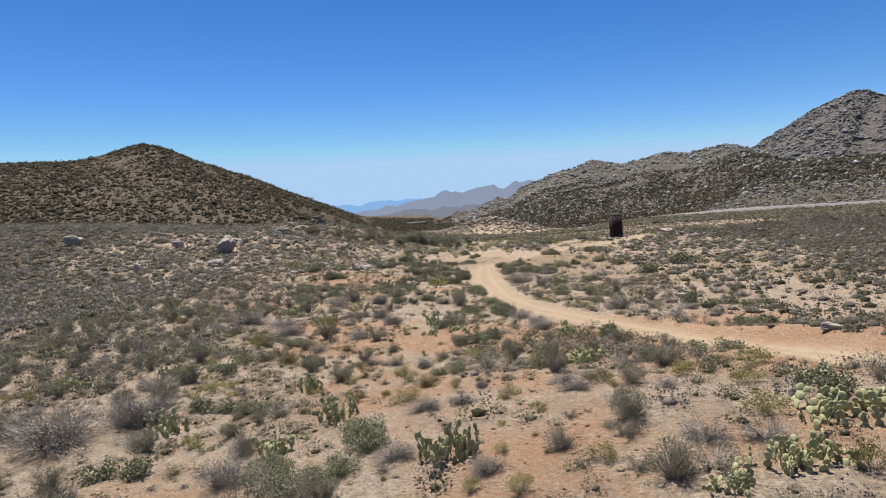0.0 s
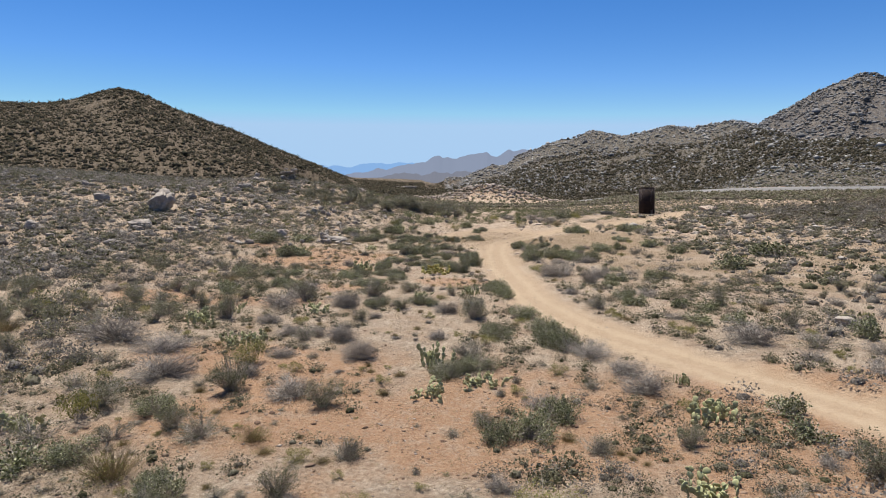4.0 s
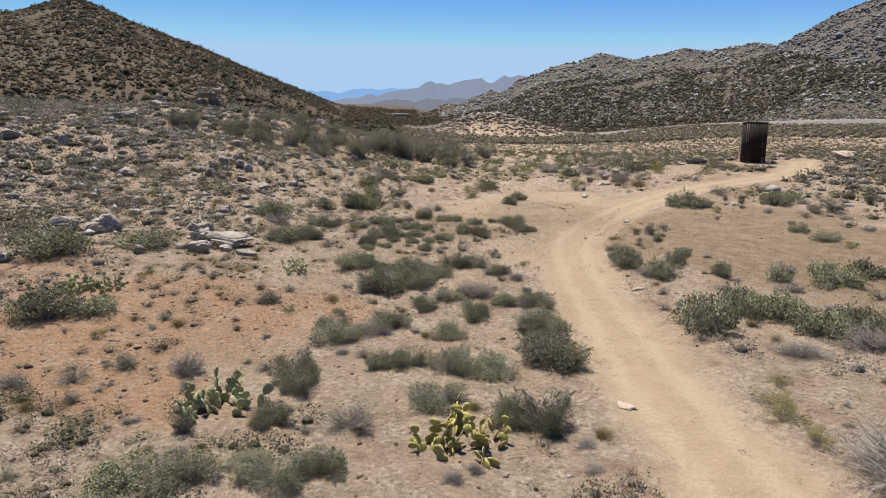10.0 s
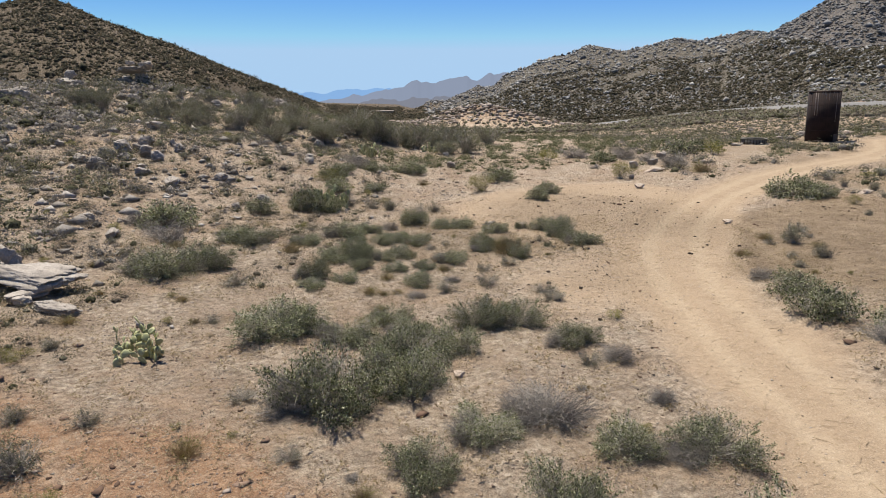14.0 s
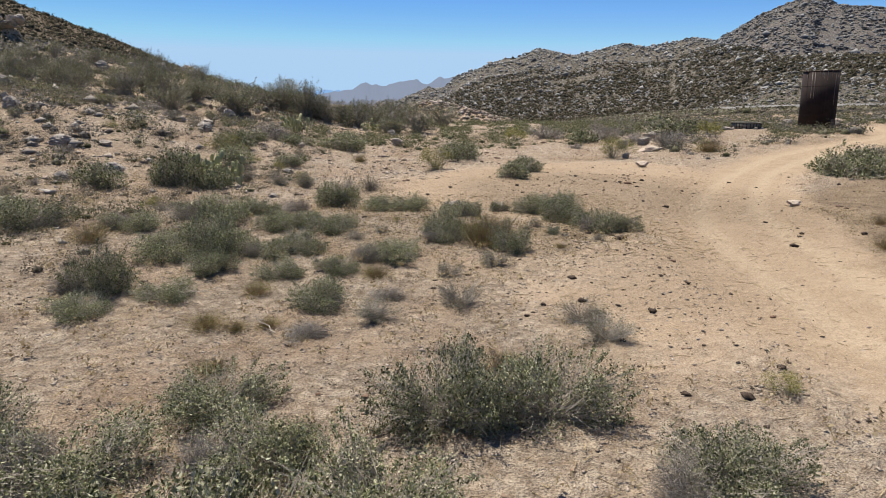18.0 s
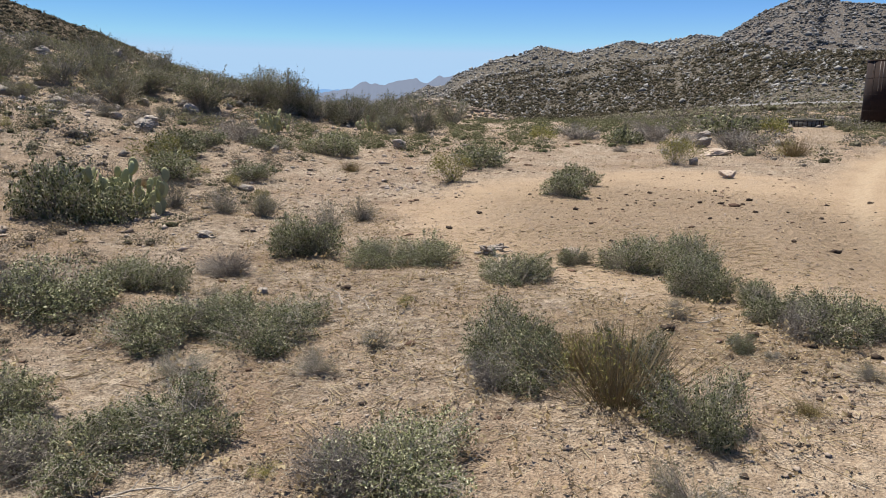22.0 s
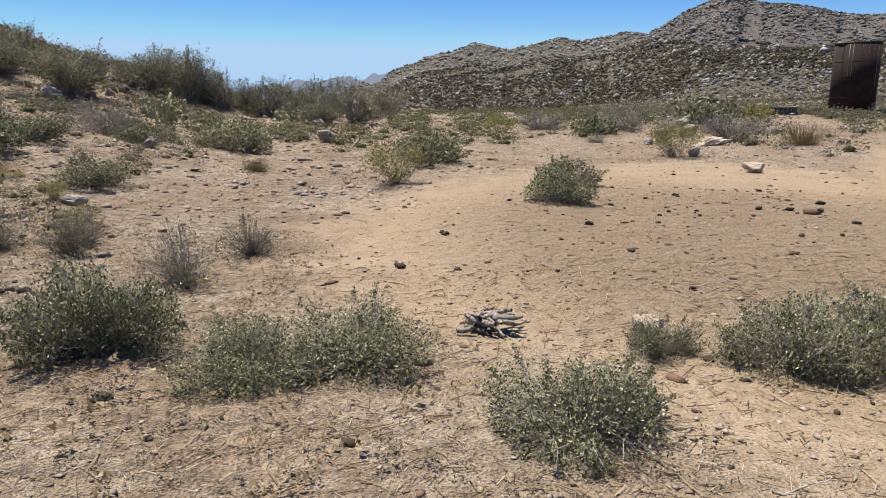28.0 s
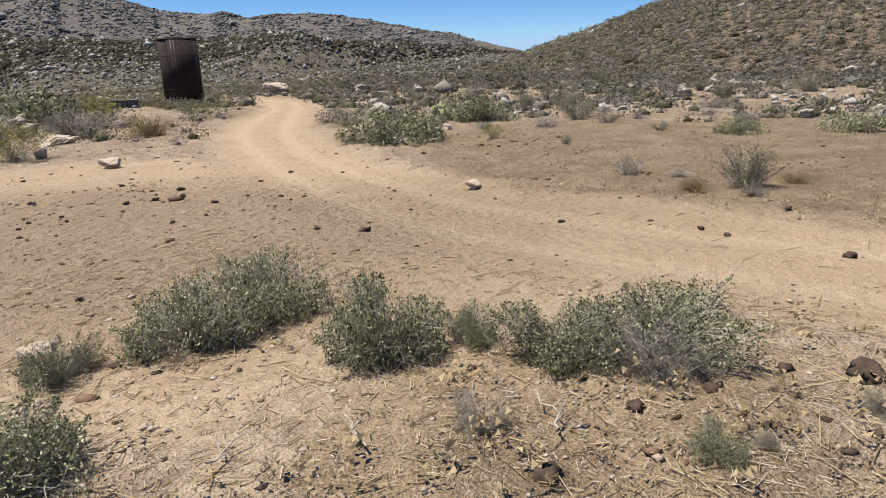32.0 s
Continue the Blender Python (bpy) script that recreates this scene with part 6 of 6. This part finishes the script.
strewn("east_dry_scrub", "dry grey bushes covering the eastern hillside", "scrub", GREY_SCRUB, COARSE, q[7000:], rng.uniform(0.8, 2.1, 7000), 0.85)
wash = field(11000, -30, 60, 26, 150, 9)
wash = thin(wash, 0.75 * smooth(25, 36, wash[:, 1] - 0.35 * wash[:, 0]) - 0.6 * patch(wash[:, 0], wash[:, 1], 38, 50, 8, 8), 10, 4.0)
wash = wash[clear_of(wash, 0.4)]
low = np.interp(wash[:, 1], [50, 75], [1.0, 0.4])
near = wash[:, 1] < 60
for where, forms, name in ((near, CLUMPS, "wash_scrub"), (~near, COARSE, "far_wash_scrub")):
    q = wash[where]
    strewn(name, "thick green scrub along the wash behind the plain", "scrub", WASH_LEAF, forms, q, rng.uniform(0.7, 1.8, len(q)) * low[where], 0.75)

# litter of leaves and twigs under the shrubs
spot = np.array(PLACED)
r = np.random.RandomState(97)
which = r.choice(len(spot), 9000, p=spot[:, 2] ** 1.5 / (spot[:, 2] ** 1.5).sum())
a, d = r.uniform(0, 6.283, 9000), spot[which, 2] * r.uniform(0.1, 0.95, 9000)
q = spot[which, :2] + np.stack([np.cos(a), np.sin(a)], 1) * d[:, None]
strewn("shrub_litter", "grey-brown fallen leaves and twigs round the shrubs", "litter", DRY_NEAR, SPRIGS, q, r.uniform(0.12, 0.4, 9000), 0.5)

# far hillsides
CHIPS = []
for s in range(6):
    rnd = np.random.RandomState(230 + s)
    v = np.array([(1, 0, 0), (-1, 0, 0), (0, 1, 0), (0, -1, 0), (0, 0, 1), (0, 0, -1)], float) * rnd.uniform(0.7, 1.1, (6, 1)) * np.array([1, 0.8, 0.7]) + rnd.normal(0, 0.18, (6, 3))
    CHIPS.append((v, np.array([(0, 2, 4), (2, 1, 4), (1, 3, 4), (3, 0, 4), (2, 0, 5), (1, 2, 5), (3, 1, 5), (0, 3, 5)])))
ang = np.random.RandomState(12)
n = 40000
b, r = radians(1) * ang.uniform(-72, -8, n), 110 + 560 * ang.rand(n) ** 0.6
hill = np.stack([1 + r * np.sin(b), 2 + r * np.cos(b)], 1)
hill = hill[(b < radians(-13)) | (r > 330)]
n = len(hill)
strewn("hill_scrub", "dark dense bushes over the rounded hill", "scrub", HILL_SCRUB, FAR_CLUMPS, hill, np.where(rng.rand(n) < 0.05, rng.uniform(3.0, 5.0, n), rng.uniform(0.9, 2.5, n)), 0.9, fine=False)
n = 46000
b, r = radians(1) * ang.uniform(-15, 80, n), 120 + 410 * ang.rand(n) ** 0.85
crag_bush = np.stack([1 + r * np.sin(b), 2 + r * np.cos(b)], 1)
size = rng.uniform(1.2, 3.2, n) * np.where(r < 320, 0.55, 0.9)
ok = (paved_near(crag_bush[:, 0], crag_bush[:, 1])[0] > 12) & (patch(crag_bush[:, 0], crag_bush[:, 1], -3, 246, 40, 26) < 0.85)
crag_bush, size = crag_bush[ok], size[ok]
near = np.hypot(crag_bush[:, 0], crag_bush[:, 1]) < 300
strewn("valley_scrub", "grey-green bushes on the flat below the hills", "scrub", SCRUB, FAR_CLUMPS, crag_bush[near][::2], size[near][::2] * 1.25, 0.85, fine=False)
strewn("valley_dry_scrub", "dry brown bushes on the flat below the hills", "scrub", DRY_NEAR, FAR_CLUMPS, crag_bush[near][1::2], size[near][1::2] * 1.1, 0.85, fine=False)
strewn("crag_scrub", "dark bushes between the boulders of the rocky hills", "scrub", HILL_SCRUB, FAR_CLUMPS, crag_bush[~near], size[~near] * 1.2, 0.85, fine=False)
BLOCKS = []
for s in range(6):
    rnd = np.random.RandomState(200 + s)
    v = BALL0[0] * rnd.uniform(0.4, 1.3, (len(BALL0[0]), 1)) * np.array([1, rnd.uniform(0.5, 0.85), rnd.uniform(0.4, 0.75)])
    BLOCKS.append((v, BALL0[1]))
n = 52000
b = radians(1) * ang.uniform(-8, 72, n)
r = np.interp(np.degrees(b), [18, 26, 45, 64, 72], [690, 460, 380, 340, 300]) * (0.52 + 0.55 * ang.rand(n))
crags = np.stack([1 + r * np.sin(b), 2 + r * np.cos(b)], 1)
strewn("hill_boulders", "grey granite boulders strewn over the rocky hills", "boulders", CRAG, CHIPS, crags, (rng.gamma(1.3, 0.42, n) + 0.25) * np.clip(r / 520, 0.35, 1.0), 0.9, -0.15, fine=False)
n = 20000
b = radians(1) * ang.uniform(15, 60, n)
r = 800 + 560 * ang.rand(n)
crags = np.stack([1 + r * np.sin(b), 2 + r * np.cos(b)], 1)
strewn("mountain_boulders", "granite boulders on the far mountain, greyed for haze", "boulders", HAZE_CRAG, CHIPS, crags, rng.gamma(1.5, 0.8, n) + 0.8, 0.8, -0.1, fine=False)
n = 2600
b, r = radians(1) * ang.uniform(48, 110, n), 32 + 170 * ang.rand(n) ** 0.8
q = np.stack([1 + r * np.sin(b), 2 + r * np.cos(b)], 1)
q = q[road_distance(q[:, 0], q[:, 1]) > 4]
strewn("east_stones", "pale stones scattered over the eastern hillside", "stones", SLOPE_STONE, CHIPS, q, rng.gamma(1.3, 0.16, len(q)) + 0.08, 0.75, -0.1)
n = 5000
b, r = radians(1) * ang.uniform(14, 62, n), 720 + 620 * ang.rand(n)
q = np.stack([1 + r * np.sin(b), 2 + r * np.cos(b)], 1)
strewn("mountain_scrub", "dark bushes between the boulders of the far mountain", "scrub", HILL_SCRUB, FAR_CLUMPS, q, rng.uniform(1.4, 3.6, n), 0.7, fine=False)
p = np.random.RandomState(29).normal((108, 214), (9, 3.0), (260, 2))
p = p[paved_near(p[:, 0], p[:, 1])[0] > 7.5]
strewn("cut_rubble", "orange broken rock in the cutting above the paved road", "rubble", RED_RUBBLE, BLOCKS, p[::2], rng.uniform(0.5, 1.7, len(p[::2])), 0.9, -0.1, fine=False)
strewn("cut_stones", "pale broken rock in the cutting above the paved road", "rubble", RUBBLE, BLOCKS, p[1::2], rng.uniform(0.5, 1.6, len(p[1::2])), 0.9, -0.1, fine=False)
p = field(1700, -48, 60, 222, 268, 15)
p = p[np.exp(-((np.hypot((p[:, 0] + 3) / 1.35, p[:, 1] - 246) / 22.0) ** 2.4)) > 0.06]
strewn("mound_rubble", "tan and orange rubble on the mound beside the paved road", "rubble", RUBBLE, BLOCKS, p, rng.uniform(0.5, 1.6, len(p)), 0.8, -0.1, fine=False)

# stones and litter on the ground near the way
p = np.concatenate([field(15000, -40, 40, -106, 50, 16), field(9000, -10, 22, -70, 0, 62), field(6000, -10, 10, -20, 14, 61)])
p = p[(road_distance(p[:, 0], p[:, 1]) > 2.2) | (np.random.RandomState(17).rand(len(p)) < 0.12)]
strewn("loose_stones", "small tan stones scattered over the soil", "stones", RUBBLE, CHIPS, p, np.minimum(rng.gamma(0.9, 0.026, len(p)) + 0.01, np.where(p[:, 1] > -14, 0.04, 0.12)), 0.55, -0.03)
p = field(26000, -22, 24, -100, -5, 216)
p = p[(np.random.RandomState(217).rand(len(p)) < 0.12 + 0.75 * red_mask(p[:, 0], p[:, 1]) + 0.4 * patch(p[:, 0], p[:, 1], -6.5, -15.5, 6, 4.5)) & (road_distance(p[:, 0], p[:, 1]) > 2.0)]
strewn("rusty_stones", "dark red-brown stones and clods on orange soil", "stones", RED_RUBBLE, BLOCKS, p, np.random.RandomState(218).gamma(1.0, 0.034, len(p)) + 0.015, 0.7, -0.05)
p = field(13000, -10, 24, -12, 36, 316)
p = p[(np.random.RandomState(317).rand(len(p)) < 0.5 + 0.7 * rough(p[:, 0], p[:, 1], 3, 318) - 0.35 * (sand_mask(p[:, 0], p[:, 1]) > 0.5)) & (road_distance(p[:, 0], p[:, 1]) > 1.6)]
strewn("dark_clods", "dark brown clods and pebbles on the trodden ground", "stones", RED_RUBBLE, BLOCKS, p, np.random.RandomState(319).gamma(1.0, 0.018, len(p)) * np.interp(p[:, 1], [4, 14], [0.7, 1.5]) + 0.01, 0.65, -0.05)
p = np.concatenate([field(2600, -75, -14, -20, 70, 18), field(3600, -34, -5, -8, 42, 118)])
p = p[np.random.RandomState(19).rand(len(p)) < 0.12 + 0.5 * smooth(0.0, 0.6, rough(p[:, 0], p[:, 1], 14, 47) + 0.2)]
strewn("slope_stones", "pale grey stones half buried in the slope", "stones", SLOPE_STONE, CHIPS, p, np.where(p[:, 0] > -14, 0.6, 1.0) * (rng.gamma(1.5, 0.09, len(p)) + 0.06), 0.75, -0.12)
p = field(4200, -16, 5, 8, 46, 20)
p = p[(p[:, 0] < -1 - 0.25 * (20 - p[:, 1]))]
strewn("near_slope_stones", "small grey stones on the trodden slope", "stones", RUBBLE, CHIPS, p, rng.gamma(1.0, 0.045, len(p)) + 0.015, 0.7, -0.1)
p = np.random.RandomState(21).normal((-0.9, 19.0), (1.2, 1.5), (150, 2))
strewn("stone_heap", "heap of pale broken stones beside bare sand", "stones", RUBBLE, BLOCKS, p, rng.gamma(1.1, 0.04, len(p)) + 0.02, 0.9, -0.1)
p = np.concatenate([field(16000, -26, 30, -106, 42, 22), field(7000, -12, 14, -14, 14, 23)])
p = p[(sand_mask(p[:, 0], p[:, 1]) < 0.5) & (np.random.RandomState(24).rand(len(p)) < 0.6 + 0.5 * rough(p[:, 0], p[:, 1], 5, 48))]
strewn("dry_sprigs", "small dry brown sprigs and grass on the soil", "grass", STRAW, SPRIGS, p, rng.uniform(0.14, 0.42, len(p)), 1.0)
r = np.random.RandomState(25)
p = np.concatenate([field(7000, -10, 14, -18, 18, 26), field(6000, -3, 8, 1, 12, 27)])
a = r.uniform(0, 6.28, len(p))
long = r.gamma(1.3, 0.07, len(p)) + 0.03
ends = p + np.stack([np.cos(a), np.sin(a)], 1) * long[:, None]
lift = 0.012
q = sticks(np.column_stack([p, land(p[:, 0], p[:, 1]) + lift]), np.column_stack([ends, land(ends[:, 0], ends[:, 1]) + lift + r.uniform(0, 0.03, len(p))]), 0.005, 0.003)
tagged(new("twig_litter", mesh_of("twig_litter", *quads_of(q), STRAW)), "pale straw and broken twigs lying on the soil", "litter", kind="stuff")


# bleached straw, thickest round the shrubs where the camera ends low
low = spot[(spot[:, 1] > -14) & (spot[:, 1] < 14) & (np.abs(spot[:, 0] - 1.5) < 8)]
r = np.random.RandomState(103)
which = r.randint(0, len(low), 15000)
a, d = r.uniform(0, 6.283, 15000), low[which, 2] * (0.3 + r.gamma(1.6, 0.28, 15000))
p = np.concatenate([low[which, :2] + np.stack([np.cos(a), np.sin(a)], 1) * d[:, None], np.random.RandomState(104).normal((0.5, 4.0), (3.0, 2.6), (7000, 2))])
a, long = r.uniform(0, 6.283, len(p)), r.gamma(1.4, 0.035, len(p)) + 0.02
ends = p + np.stack([np.cos(a), np.sin(a)], 1) * long[:, None]
q = sticks(np.column_stack([p, land(p[:, 0], p[:, 1]) + 0.008]), np.column_stack([ends, land(ends[:, 0], ends[:, 1]) + r.uniform(0.004, 0.03, len(p))]), 0.0032, 0.0018)
tagged(new("bleached_straw", mesh_of("bleached_straw", *quads_of(q), PALE_STRAW)), "bleached broken straw strewn over the soil round shrubs", "litter", kind="stuff")
p = np.random.RandomState(105).normal((1.0, 3.0), (5.0, 6.0), (2600, 2))
p = p[(sand_mask(p[:, 0], p[:, 1]) < 0.5) & clear_of(p, 0.0)]
strewn("dry_tufts", "tiny dry grey-brown tufts on the trodden soil", "grass", DRY_NEAR, SPRIGS, p, rng.uniform(0.06, 0.2, len(p)), 0.8)

# crumbs of soil and gravel where the camera ends low
p = np.concatenate([np.random.RandomState(101).normal((2.5, 5.0), (3.2, 4.2), (9000, 2)), field(5000, -8, 9, -16, 4, 102)])
strewn("soil_clods", "crumbled tan soil clods and gravel on the trodden ground", "gravel", RUBBLE, CHIPS, p, rng.gamma(0.9, 0.009, len(p)) + 0.004, 0.6, -0.1)

# ---- dung ----
def dung_mesh(seed):
    rnd = np.random.RandomState(seed)
    v, f = BALL1[0].copy(), BALL1[1]
    v = v * rnd.uniform(0.5, 1.35, (len(v), 1))
    v[:, 2] = v[:, 2] * 0.42 + 0.12 * np.sin(v[:, 0] * 5 + seed)
    return mesh_of("dung_lump", v, f, DUNG, False)


p = np.concatenate([np.random.RandomState(71).normal((5.0, 12), (4.5, 5.5), (1600, 2)), field(1400, 10, 24, -14, 18, 72), np.random.RandomState(73).normal((4, -2), (2.2, 4), (900, 2))])
strewn("dung_crumbs", "dark crumbs of dry dung trodden into the ground", "dung", DUNG, BLOCKS, p, rng.gamma(0.8, 0.014, len(p)) + 0.006, 0.5, -0.1)
DUNGS = [dung_mesh(s) for s in range(5)]


def dung(x, y, size, turn=0.0):
    o = tagged(new("dung_pat", DUNGS[int(abs(x * 7 + y * 13)) % 5]), "dry dark brown dung lump on the trodden ground", "dung", "dung on the ground")
    o.matrix_world = pose(x, y, float(land(x, y)) + size * 0.12, 0, 0, turn) @ Matrix.Diagonal((size * 0.5, size * 0.38, size * 0.5, 1))


dung(5.4, 3.5, 0.17)
dung(4.9, 3.9, 0.15)
dung(6.6, 4.2, 0.15)
dung(6.3, 4.8, 0.13)
dung(5.9, 3.1, 0.15)
dung(6.0, 2.6, 0.32, 20)
dung(3.9, 4.1, 0.2)
dung(5.2, 4.4, 0.1)
dung(9.3, 9.9, 0.25)
dung(5.0, 3.1, 0.12)
r = np.random.RandomState(33)
for n in range(210):
    x, y = (r.normal(6.0, 4.2), r.normal(15, 4.8)) if n < 120 else (r.normal(4.5, 2.0), r.normal(-1.5, 3.5)) if n < 152 else (r.uniform(11, 23), r.uniform(-10, 17))
    if math.hypot(x - 1, y - 3) > 1.5:
        dung(x, y, min(0.2, 0.05 + r.gamma(1.6, 0.035)), r.uniform(0, 360))

# ---- building beyond the notch ----
def low_building(x, y, turn):
    ob = thing("low_building", "long low pale flat-roofed building beyond the notch", "building")
    ob.matrix_world = pose(x, y, float(land(x, y, False)), 0, 0, turn)
    part("wall", box_mesh("building_wall", (16, 8, 3.2), WALL, 0.1), ob).location = (0, 0, 0.8)
    part("roof", box_mesh("building_roof", (18.5, 10, 0.5), ROOF, 0.1), ob).location = (0, 0, 2.3)
    for n in range(6):
        part("pillar", box_mesh("building_pillar", (0.5, 0.5, 2.6), ROOF, 0.05), ob).location = (-8 + 3.2 * n, -4.6, 0.8)


low_building(-97, 464, 12)
